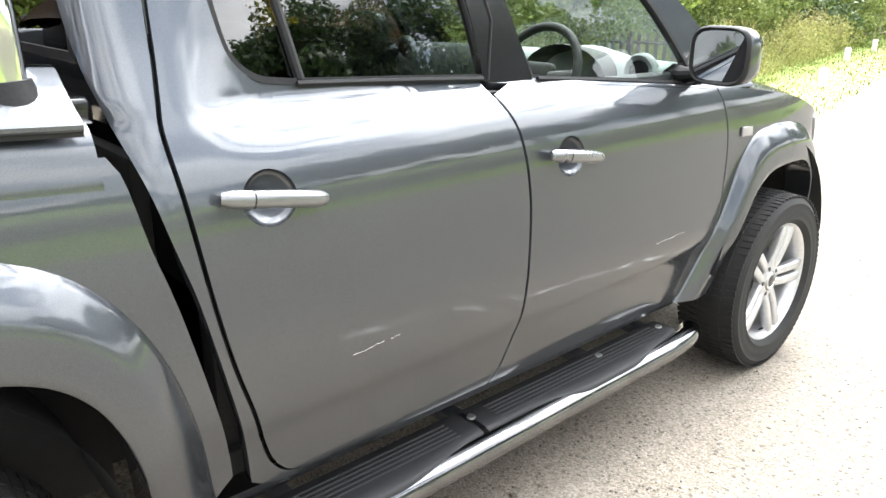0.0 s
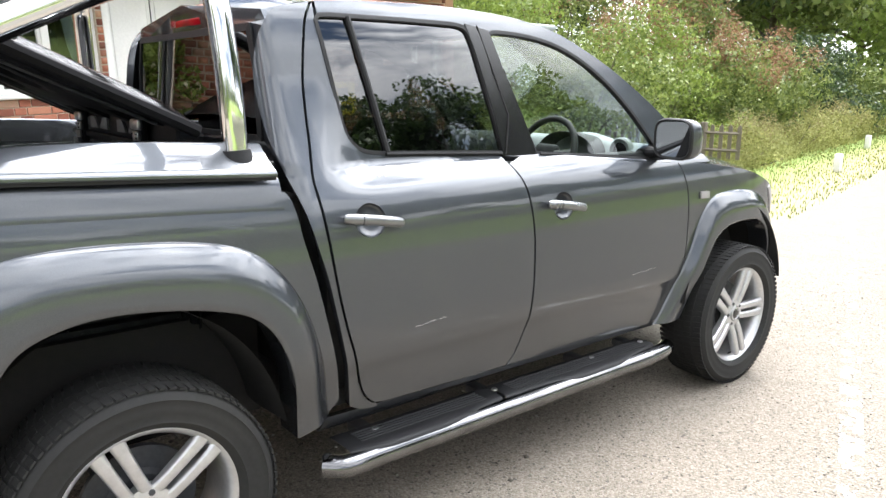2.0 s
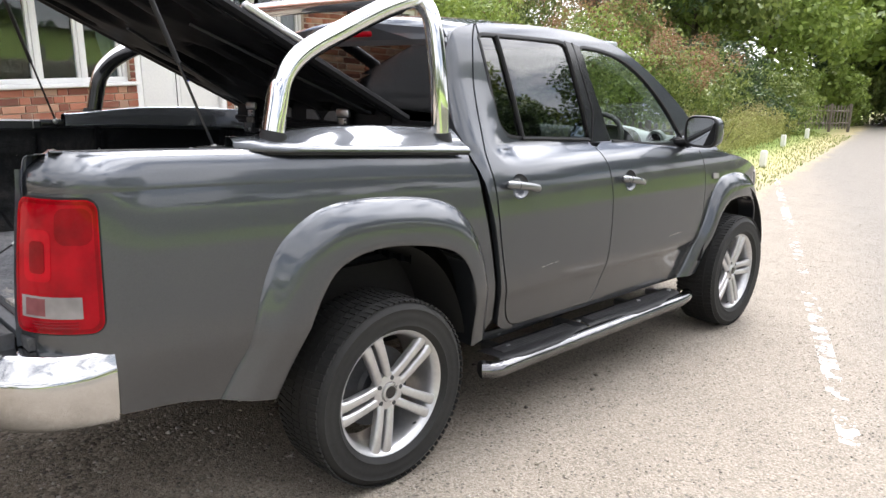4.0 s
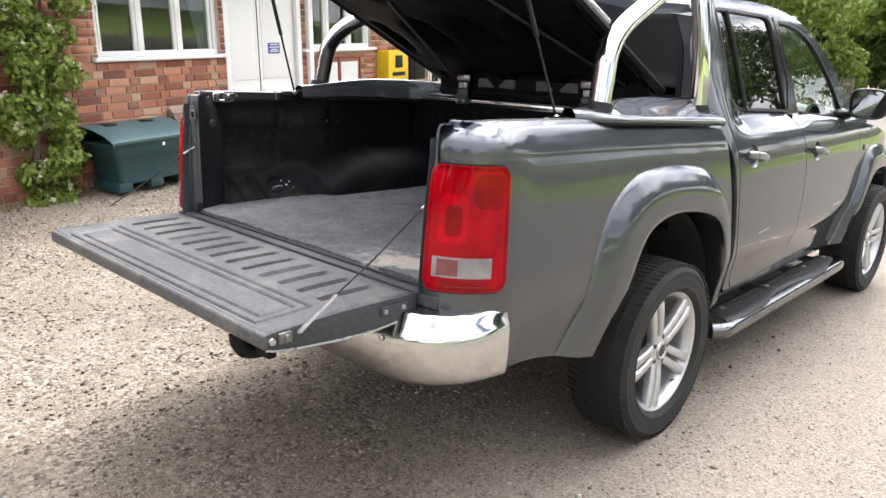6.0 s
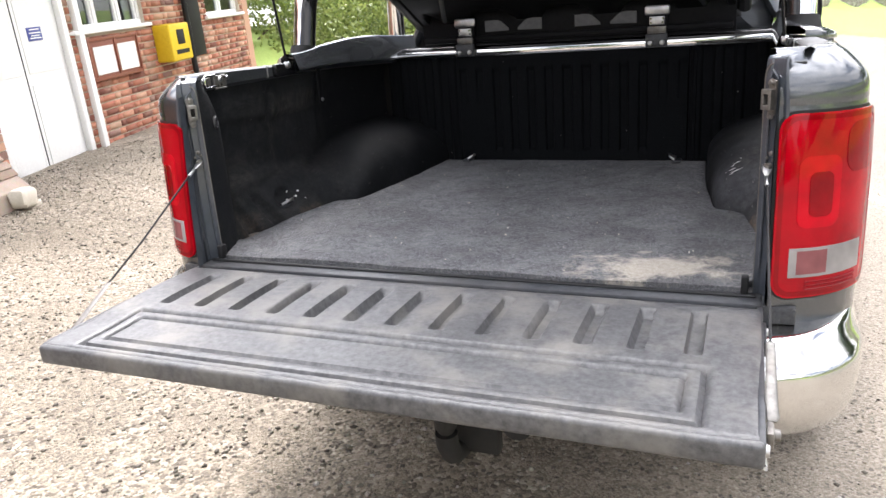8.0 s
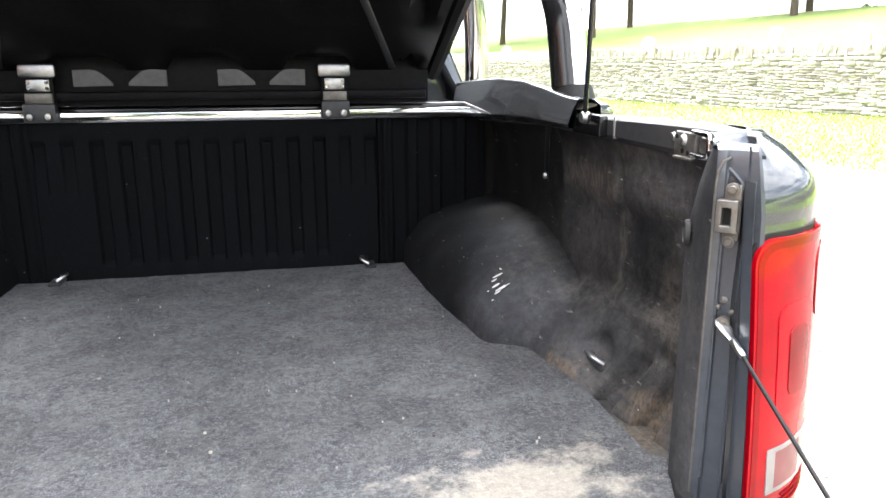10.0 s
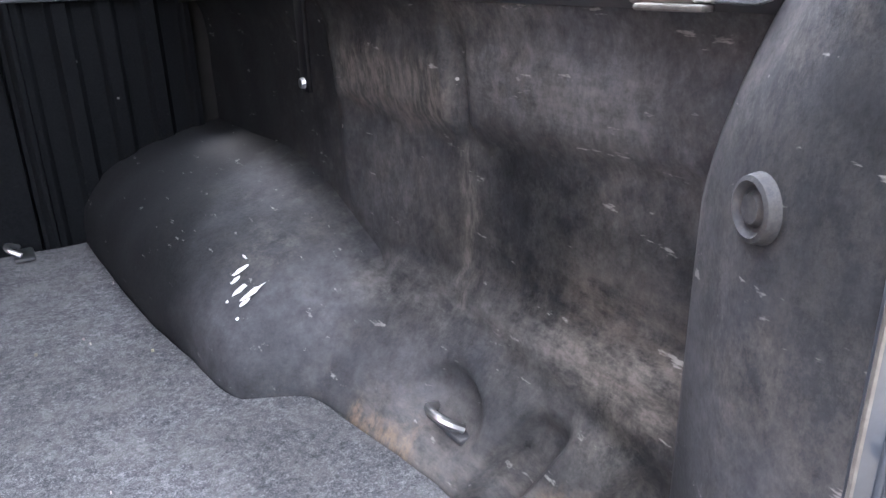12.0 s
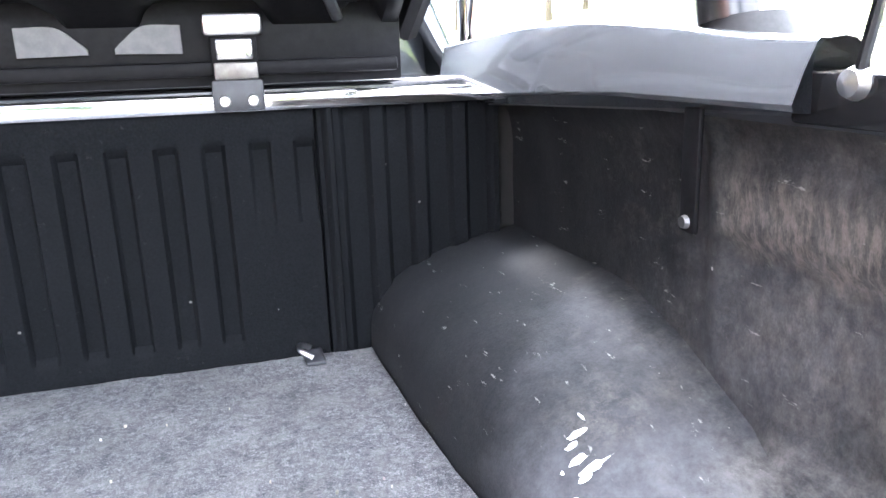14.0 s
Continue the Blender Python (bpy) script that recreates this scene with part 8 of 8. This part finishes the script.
def tree(base, height, spread, count, material, label, seed, leaf_size=0.14, trunk=0.22):
    g = np.random.default_rng(seed)
    t = thing("tree", label, "tree", m=Matrix.Translation(base))
    bm = bmesh.new()
    lean = g.uniform(-0.04, 0.04, 2) * height
    spine = curve([(0, 0, -0.2), (lean[0] * 0.3, lean[1] * 0.3, height * 0.3), (lean[0], lean[1], height * 0.62), (lean[0] * 1.2, lean[1] * 1.2, height * 0.9)], 5)
    tube(spine, list(np.linspace(trunk, trunk * 0.15, len(spine))), 10, bm)
    blobs = []
    for k in range(22):
        z = height * g.uniform(0.22, 0.72)
        a = k * 2.4 + g.uniform(-0.4, 0.4)
        r = spread * (1.0 - 0.5 * (z / height)) * g.uniform(0.55, 1.0)
        o = spine[min(len(spine) - 1, int(z / height * len(spine)))]
        end = Vector((o.x + r * math.cos(a), o.y + r * math.sin(a), z + height * g.uniform(0.03, 0.16)))
        limb = curve([(o.x, o.y, z), tuple(o.lerp(end, 0.5) + Vector((0, 0, 0.05 * height))), tuple(end)], 4)
        tube(limb, list(np.linspace(trunk * 0.3, 0.012, len(limb))), 6, bm)
        blobs.append((end.x, end.y, end.z, spread * g.uniform(0.20, 0.38)))
        if k % 2:
            m2 = o.lerp(end, 0.6)
            blobs.append((m2.x, m2.y, m2.z + 0.08 * height, spread * g.uniform(0.2, 0.32)))
    blobs.append((lean[0], lean[1], height * 0.9, spread * 0.38))
    part("trunk", bm, BARK, t)
    c, d = clump_points(count, blobs)
    v, f = leaf_mesh(c, d, leaf_size, 0.7)
    add_stuff("crown", v, f, material, "", "", t)
    return t


def at(x, y, dz=0.0):
    return Vector((x, y, ground_z(x, y) + dz))


# hedge bank left of the lane
HEDGE = [
    ((-6.6, 10.6), (2.0, 1.8, 2.6), 9000, LEAF_MID, None, 0.045), ((-9.6, 11.0), (2.2, 2.0, 3.4), 9000, LEAF_BRIGHT, None, 0.05),
    ((-7.6, 13.2), (2.0, 1.9, 2.9), 10000, LEAF_BRIGHT, LEAF_RED, 0.045), ((-10.4, 14.4), (2.4, 2.2, 3.8), 9000, LEAF_MID, LEAF_RED, 0.05),
    ((-7.9, 16.6), (1.9, 2.0, 2.6), 10000, LEAF_MID, LEAF_RED, 0.05), ((-10.0, 18.2), (2.5, 2.4, 3.6), 9000, LEAF_MID, LEAF_RED, 0.06),
    ((-8.6, 20.6), (2.0, 2.2, 3.0), 9000, LEAF_MID, LEAF_RED, 0.06), ((-9.6, 24.0), (2.2, 2.6, 3.3), 9000, LEAF_DARK, None, 0.07),
    ((-9.2, 28.0), (2.2, 2.6, 2.4), 8000, LEAF_MID, None, 0.07), ((-11.5, 33.0), (3.0, 3.0, 3.0), 8000, LEAF_BRIGHT, None, 0.08),
    ((-12.6, 9.4), (2.6, 2.2, 4.2), 8000, LEAF_MID, None, 0.06), ((-13.5, 13.0), (2.8, 2.4, 4.6), 8000, LEAF_DARK, LEAF_RED, 0.07),
    ((-9.8, 38.0), (2.4, 3.0, 3.0), 8000, LEAF_BRIGHT, None, 0.12), ((-9.6, 43.0), (2.8, 3.0, 4.4), 9000, LEAF_MID, None, 0.14), ((-7.5, 50.0), (3.6, 3.0, 5.0), 9000, LEAF_DARK, None, 0.16), ((-12.5, 46.0), (3.4, 3.0, 5.6), 9000, LEAF_DARK, None, 0.16), ((-2.5, 54.0), (3.2, 3.0, 3.2), 7000, LEAF_MID, None, 0.11), ((2.5, 57.0), (3.2, 3.0, 3.4), 7000, LEAF_BRIGHT, None, 0.12),
    ((-5.0, 13.6), (0.8, 1.2, 1.0), 4000, LEAF_WEED, LEAF_DRY, 0.03), ((-5.6, 15.9), (0.9, 1.4, 1.1), 4000, LEAF_WEED, LEAF_DRY, 0.03), ((-6.4, 18.4), (1.0, 1.5, 1.2), 4000, LEAF_WEED, None, 0.035), ((-7.0, 21.2), (1.0, 1.6, 1.2), 4000, LEAF_WEED, LEAF_DRY, 0.04), ((-7.8, 24.6), (1.0, 1.8, 1.3), 4000, LEAF_WEED, None, 0.045),
    ((-6.2, 14.9), (0.9, 1.4, 1.2), 4000, LEAF_BRIGHT, None, 0.035), ((-9.0, 8.6), (1.4, 1.2, 1.9), 6000, LEAF_BRIGHT, None, 0.04),
]
for i, ((x, y), size, count, mt, top, ls) in enumerate(HEDGE):
    bush("hedge_bush", at(x, y, -0.25), size, count, 0.05, mt, "dense leafy hedgerow shrub on the bank" if not top else "leafy hedgerow shrub with russet seed heads", 16, 40 + i, ls, top=top)
for i, (x, y, h, sp, mt) in enumerate(((-15.5, 17.0, 9.0, 4.2, LEAF_DARK), (-14.0, 23.0, 10.0, 4.5, LEAF_DARK), (-13.0, 29.0, 9.0, 4.0, LEAF_MID), (-12.5, 36.0, 11.0, 5.0, LEAF_BRIGHT), (-8.0, 45.0, 12.0, 5.5, LEAF_BRIGHT), (-17.5, 11.0, 8.0, 3.8, LEAF_MID), (-9.5, 58.0, 13.0, 6.5, LEAF_DARK), (-15.0, 50.0, 13.0, 6.0, LEAF_MID), (-1.0, 60.0, 13.0, 6.0, LEAF_MID), (9.0, 62.0, 13.0, 6.0, LEAF_DARK), (-20.0, 38.0, 13.0, 6.0, LEAF_DARK))):
    tree(at(x, y), h, sp, 11000, mt, "tall leafy tree behind the hedge", 70 + i, 0.16 if y < 40 else 0.26)

# climbing rose on the house
climber = thing("climbing_rose", "leafy climbing rose with cream blossom on the brick wall", "climbing plant", m=house.matrix_world @ pose(-0.84, -0.10, 0.1))
blobs = []
for z, hw, dpt in ((0.15, 0.14, 0.10), (0.45, 0.20, 0.12), (0.75, 0.24, 0.13), (1.0, 0.30, 0.15), (1.25, 0.40, 0.17), (1.5, 0.44, 0.18), (1.75, 0.46, 0.20), (2.0, 0.46, 0.20), (2.3, 0.44, 0.2)):
    for k in range(5):
        blobs.append((random.uniform(-hw, hw) + (0.10 if z < 0.8 else 0.0), random.uniform(-dpt, 0.0), z + random.uniform(-0.1, 0.1), 0.11 + 0.05 * random.random()))
c, d = clump_points(11000, blobs)
c[:, 1] = np.minimum(c[:, 1], 0.08)
v, f = leaf_mesh(c, d, 0.030, 0.8)
add_stuff("leaves", v, f, LEAF_BRIGHT, "", "", climber)
pick = c[rng.choice(len(c), 70)]
cv, cd = np.repeat(pick, 7, 0) + rng.normal(0, 0.016, (490, 3)), rng.normal(0, 1, (490, 3))
cv[:, 1] -= 0.05
v, f = leaf_mesh(cv, cd, 0.020, 0.8, 0.8)
add_stuff("blossom", v, f, FLOWER, "", "", climber)
for k in range(6):
    x = random.uniform(-0.05, 0.15)
    bm = tube(curve([(x, -0.04, -0.15), (x + random.uniform(-0.1, 0.1), -0.05, 0.5), (x + random.uniform(-0.25, 0.2), -0.05, 1.2), (x + random.uniform(-0.4, 0.3), -0.05, 2.2)], 5), 0.012, 6)
    part("stem", bm, BARK, climber)
# weeds at the wall foot
def blades(name, pts, height, material, label, category, width=0.006, bend=0.35):
    k = len(pts)
    a = rng.uniform(0, 2 * math.pi, k)
    h = height * rng.uniform(0.45, 1.25, k)
    side = np.stack((np.cos(a), np.sin(a), np.zeros(k)), 1) * width
    lean = np.stack((np.cos(a + 1.3), np.sin(a + 1.3), np.zeros(k)), 1) * (bend * h * rng.uniform(0.2, 1.2, k))[:, None]
    up = np.stack((np.zeros(k), np.zeros(k), h), 1)
    v = np.stack((pts - side, pts + side, pts + up * 0.6 + lean * 0.4 + side * 0.7, pts + up + lean, pts + up * 0.6 + lean * 0.4 - side * 0.7), 1).reshape(-1, 3)
    tri = np.array([(0, 1, 2), (0, 2, 4), (4, 2, 3)])
    f = (tri[None] + 5 * np.arange(k)[:, None, None]).reshape(-1, 3)
    return add_stuff(name, v, f, material, label, category)


def ground_points(count, x0, x1, y0, y1, keep):
    p = np.column_stack((rng.uniform(x0, x1, count), rng.uniform(y0, y1, count)))
    p = np.array([q for q in p if keep(q[0], q[1])])
    return np.column_stack((p, [ground_z(a, b) for a, b in p]))


wp = []
for k in range(1400):
    s, w = random.uniform(-1.6, 0.1), abs(random.gauss(0, 0.13)) + 0.02
    q = HA + HD * s + HN * w
    wp.append((q.x, q.y, ground_z(q.x, q.y)))
blades("wall_foot_weeds", np.array(wp[::3]), 0.05, LEAF_DRY, "dry weeds and grass at the foot of the wall", "weeds", 0.004)
blades("verge_grass", ground_points(26000, -9, 0, 8.2, 30, lambda x, y: -0.05 < left_edge(y) - x < 3.0), 0.055, LEAF_MID, "short grass verge beside the lane", "grass", 0.008)
blades("tall_weeds", ground_points(22000, -10, -2.4, 9.0, 24, lambda x, y: 1.9 < left_edge(y) - x < 4.6 + 0.8 * math.sin(y)), 0.34, LEAF_WEED, "tall yellow-green grasses on the bank", "grass", 0.006, 0.9)
blades("far_verge_grass", ground_points(52000, 5, 15, -4, 22, lambda x, y: 0.0 < x - right_edge(y) and x < wall_line(y)), 0.035, LEAF_BRIGHT, "mown green verge below the stone wall", "grass", 0.012)

# ---- verge posts and fence ----
POST_WHITE = surface("white_painted_post", (0.68, 0.68, 0.66), (0.78, 0.78, 0.76), 30, 0.6, stain=(0.4, 0.4, 0.34), stain_amount=0.4, bump=0.1)
first = None
for (x, y, h) in ((-3.39, 14.09, 0.33), (-5.46, 20.48, 0.40), (-6.6, 25.5, 0.4)):
    if first is None:
        first = thing("verge_post", "short white marker post on the grass verge", "marker post", "white verge posts")
        part("post", rbox((-0.06, -0.06, -0.1), (0.06, 0.06, 0.33), 0.012, 2), POST_WHITE, first)
        part("post_cap", rbox((-0.05, -0.05, 0.33), (0.05, 0.05, 0.345), 0.006, 1), POST_WHITE, first)
        first.matrix_world = Matrix.Translation(at(x, y))
    else:
        copy_thing(first, Matrix.Translation(at(x, y)))
FENCE_WOOD = surface("weathered_grey_wood", (0.10, 0.085, 0.07), (0.20, 0.17, 0.14), 16, 0.9, bump=0.4, dist=0.004, stretch=(6, 6, 0.6))


def fence(a, b, count, z0, height):
    a, b = Vector((*a, 0)), Vector((*b, 0))
    f = thing("picket_fence", "weathered brown wooden picket fence on the bank", "fence")
    d = (b - a).normalized()
    ang = math.degrees(math.atan2(d.y, d.x))
    n = Vector((-d.y, d.x, 0))
    base = z0
    for z in (0.25, 0.75):
        pa, pb = a + Vector((0, 0, base + z * height)), b + Vector((0, 0, base + z * height))
        part("rail", tube([pa, pb], 0.03, 4), FENCE_WOOD, f)
    for k in range(count):
        p = a.lerp(b, k / (count - 1))
        if k % 6 == 0:
            ob = part("post", rbox((-0.05, -0.05, -0.3), (0.05, 0.05, height * 1.05), 0.008, 1), FENCE_WOOD, f)
        else:
            ob = part("picket", plate([(-0.035, 0), (0.035, 0), (0.035, height * 0.94), (0.0, height), (-0.035, height * 0.94)], -0.01, 0.01), FENCE_WOOD, f, smooth=False)
            ob.rotation_euler = (0, 0, radians(ang - 90))
        ob.location = (p.x, p.y, base)
    return f


fence((-6.9, 11.6), (-4.25, 12.0), 17, 0.30, 0.62)
fence((-8.6, 29.0), (-7.6, 33.0), 19, 0.15, 1.0)

# ---- churchyard wall across the lane ----
STONE = varied("pale_rubble_stone", [(0.0, (0.35, 0.325, 0.285)), (0.3, (0.45, 0.42, 0.375)), (0.6, (0.53, 0.50, 0.455)), (0.85, (0.62, 0.59, 0.52)), (1.0, (0.48, 0.465, 0.42))], 0.95, 14, 0.5, 0.02, island=True, dirt=(0.34, 0.32, 0.27))
STONE_PIECE = varied("pale_coping_stone", [(0.0, (0.34, 0.31, 0.25)), (0.5, (0.50, 0.47, 0.40)), (1.0, (0.62, 0.59, 0.52))], 0.95, 14, 0.5, 0.02, dirt=(0.28, 0.26, 0.20))
JOINT = surface("dark_wall_joint", (0.30, 0.28, 0.245), (0.42, 0.395, 0.35), 20, 0.95, bump=0.3)
W0, W1 = -8.0, 46.0
dirv = Vector((WALL_K, 1.0, 0)).normalized()
wall_angle = math.degrees(math.atan2(dirv.y, dirv.x))
wall_len = (W1 - W0) / dirv.y
stone_wall = thing("stone_wall", "old dry rubble stone wall with upright coping stones", "stone wall", m=Matrix.Translation((wall_line(W0), W0, 0.0)) @ pose(0, 0, 0, 0, 0, wall_angle))
H0, H1 = 0.33, 1.62
part("wall_core", rbox((0, -0.36, -0.2), (wall_len, -0.03, H1)), JOINT, stone_wall, smooth=False)
sv, sf = [], []
z = H0 - 0.1
while z < H1:
    hh = rng.uniform(0.04, 0.095)
    x = rng.uniform(-0.3, 0)
    while x < wall_len:
        w = rng.uniform(0.07, 0.34)
        k = len(sv)
        y = 0.012 + rng.uniform(-0.016, 0.026)
        j = rng.uniform(-0.006, 0.006, 8)
        e = 0.008
        lift = 0.022 * math.sin(x * 0.9 + z * 5) + 0.014 * math.sin(x * 2.7 + z * 11)
        a, b, c, d = x + 0.004, x + w - 0.004, z + lift + rng.uniform(-0.014, 0.016), z + lift + hh + rng.uniform(-0.016, 0.014)
        sv += [(a, -0.04, c), (b, -0.04, c), (b, -0.04, d), (a, -0.04, d), (a + e + j[0], y, c + e + j[7]), (b - e + j[1], y + j[2], c + e + j[5] * 1.6), (b - e + j[3], y + j[4], d - e + j[0] * 1.6), (a + e + j[5], y + j[6], d - e + j[3] * 1.6)]
        sf += [(k + 4, k + 7, k + 6, k + 5), (k, k + 4, k + 5, k + 1), (k + 1, k + 5, k + 6, k + 2), (k + 2, k + 6, k + 7, k + 3), (k + 3, k + 7, k + 4, k)]
        x += w
    z += hh
st = add_stuff("rubble_courses", sv, sf, STONE, "", "", stone_wall)
st["kind"] = "stuff"
cope = []
for k in range(6):
    b = rbox((-0.028 - 0.008 * (k % 3), -0.34, 0.0), (0.028 + 0.006 * (k % 2), 0.0, 0.20 + 0.028 * k), 0.012, 1)
    mesh = bpy.data.meshes.new("coping_stone")
    for v in b.verts:
        v.co += Vector((random.uniform(-0.024, 0.024), random.uniform(-0.03, 0.03), random.uniform(-0.04, 0.04)))
    b.to_mesh(mesh)
    b.free()
    mesh.materials.append(STONE_PIECE)
    cope.append(mesh)
x, made = 0.0, 0
cv, cf = [], []
while x < wall_len:
    near = 9.5 < x < 32 and made < 290
    if near:
        ob = new("coping_stone", random.choice(cope))
        ob.parent = stone_wall
        ob.location = (x, random.uniform(-0.02, 0.03), H1 - 0.01)
        ob.rotation_euler = (random.uniform(-0.05, 0.05), random.uniform(-0.26, 0.26), random.uniform(-0.2, 0.2))
        made += 1
    else:
        k = len(cv)
        w, hh, t = 0.03 + random.uniform(0, 0.012), random.uniform(0.2, 0.36), random.uniform(-0.06, 0.06)
        cv += [(x - w + dx, y, zz) for zz, dx in ((H1 - 0.01, 0), (H1 + hh, t)) for dx, y in ((dx, -0.32), (dx + 2 * w, -0.32), (dx + 2 * w, 0.02), (dx, 0.02))]
        cf += [(k + 4, k + 5, k + 6, k + 7), (k, k + 1, k + 5, k + 4), (k + 1, k + 2, k + 6, k + 5), (k + 2, k + 3, k + 7, k + 6), (k + 3, k, k + 4, k + 7)]
    x += random.uniform(0.062, 0.085)
cp = add_stuff("coping_rest", cv, cf, STONE, "", "", stone_wall)
cp["kind"] = "stuff"
dh = stone_wall.matrix_world.inverted() @ Vector((wall_line(8.5), 8.5, 0.55))
part("drain_hole", lathe([(0.0, 0.002), (0.05, 0.002), (0.055, 0.0)], 14, m=Matrix.Translation((dh.x, 0.040, 0.47)) @ pose(0, 0, 0, 0, 0, 90)), UNDER, stone_wall)

# gravestones behind the wall
HEADSTONE = surface("weathered_headstone", (0.26, 0.25, 0.22), (0.42, 0.40, 0.36), 14, 0.95, bump=0.4, dist=0.01, stain=(0.20, 0.20, 0.13), stain_amount=0.5)
for i, (d, y, w, h, tilt) in enumerate(((3.5, 20.0, 0.55, 1.0, 4), (4.2, 23.5, 0.6, 1.15, -3), (3.0, 26.0, 0.5, 0.9, 6), (6.0, 17.0, 0.6, 1.1, 2), (5.0, 30.0, 0.7, 1.2, 0), (9.0, 13.0, 0.6, 1.1, -4), (8.0, 22.0, 0.55, 1.0, 3), (3.2, 31.5, 0.6, 1.1, 2), (7.0, 9.0, 0.6, 1.0, 2))):
    x = wall_line(y) + d
    pts = [(-w / 2, -0.3), (w / 2, -0.3), (w / 2, h * 0.75)] + [(w / 2 * math.cos(a), h * 0.75 + h * 0.25 * math.sin(a)) for a in np.linspace(0.2, math.pi - 0.2, 9)] + [(-w / 2, h * 0.75)]
    g = part("gravestone", plate(pts, -0.06, 0.06, 0.012), HEADSTONE, None)
    g.matrix_world = Matrix.Translation(at(x, y)) @ pose(0, 0, 0, 0, tilt, 200 + 8 * (i % 3))
    tagged(g, "weathered grey round-topped gravestone in mown grass", "gravestone", "churchyard gravestones")
# the last two stand unseen behind, added to close the horizon
for i, (x, y, h, sp, mt) in enumerate(((27.0, 34.0, 11.0, 5.0, LEAF_DARK), (20.0, 44.0, 17.0, 6.0, LEAF_DARK), (11.0, 58.0, 15.0, 6.5, LEAF_DARK), (17.0, 54.0, 15.0, 6.5, LEAF_DARK), (24.0, 47.0, 18.0, 6.5, LEAF_DARK), (10.0, -34.0, 12.0, 5.5, LEAF_MID), (-6.0, -30.0, 11.0, 5.0, LEAF_DARK))):
    tree(at(x, y), h, sp, 8000, mt, "tall leafy tree in the churchyard", 90 + i, 0.22)
for i, (x, y, h, sp, mt) in enumerate(((37.0, 25.0, 16.0, 5.5, LEAF_DARK), (36.0, 33.0, 17.0, 6.0, LEAF_DARK), (31.0, 38.0, 16.0, 5.5, LEAF_MID), (41.0, 30.0, 17.0, 6.0, LEAF_DARK))):
    tree(at(x, y), h, sp, 9000, mt, "tall dark leafy tree on the churchyard rise", 110 + i, 0.26)
# unseen hedges added to fill the horizon in chrome and paint reflections
for i in range(15):
    x, y = -30 + 5.4 * i, -31 - 3.0 * math.sin(i * 1.7)
    bush("boundary_hedge", at(x, y, -0.3), (5.6, 2.6, 4.2 + 0.5 * math.sin(i * 2.3)), 2200, 0.3, LEAF_MID if i % 2 else LEAF_DARK, "unseen broad leafy hedge added to close the horizon behind", 14, 200 + i, 0.26)
for i in range(13):
    x, y = 47 + 3.0 * math.sin(i * 2.1), -27 + 6.2 * i
    bush("boundary_hedge", at(x, y, -0.3), (2.6, 4.6, 3.6 + 1.0 * math.sin(i * 1.9)), 1700, 0.3, LEAF_MID if i % 3 else LEAF_DARK, "broad leafy hedge added behind the churchyard to close the horizon", 14, 230 + i, 0.26)
bush("garden_bush", at(-7.0, 10.2), (0.5, 0.5, 0.9), 3000, 0.04, LEAF_BRIGHT, "clipped round golden-green garden bush", 9, 140, 0.03)
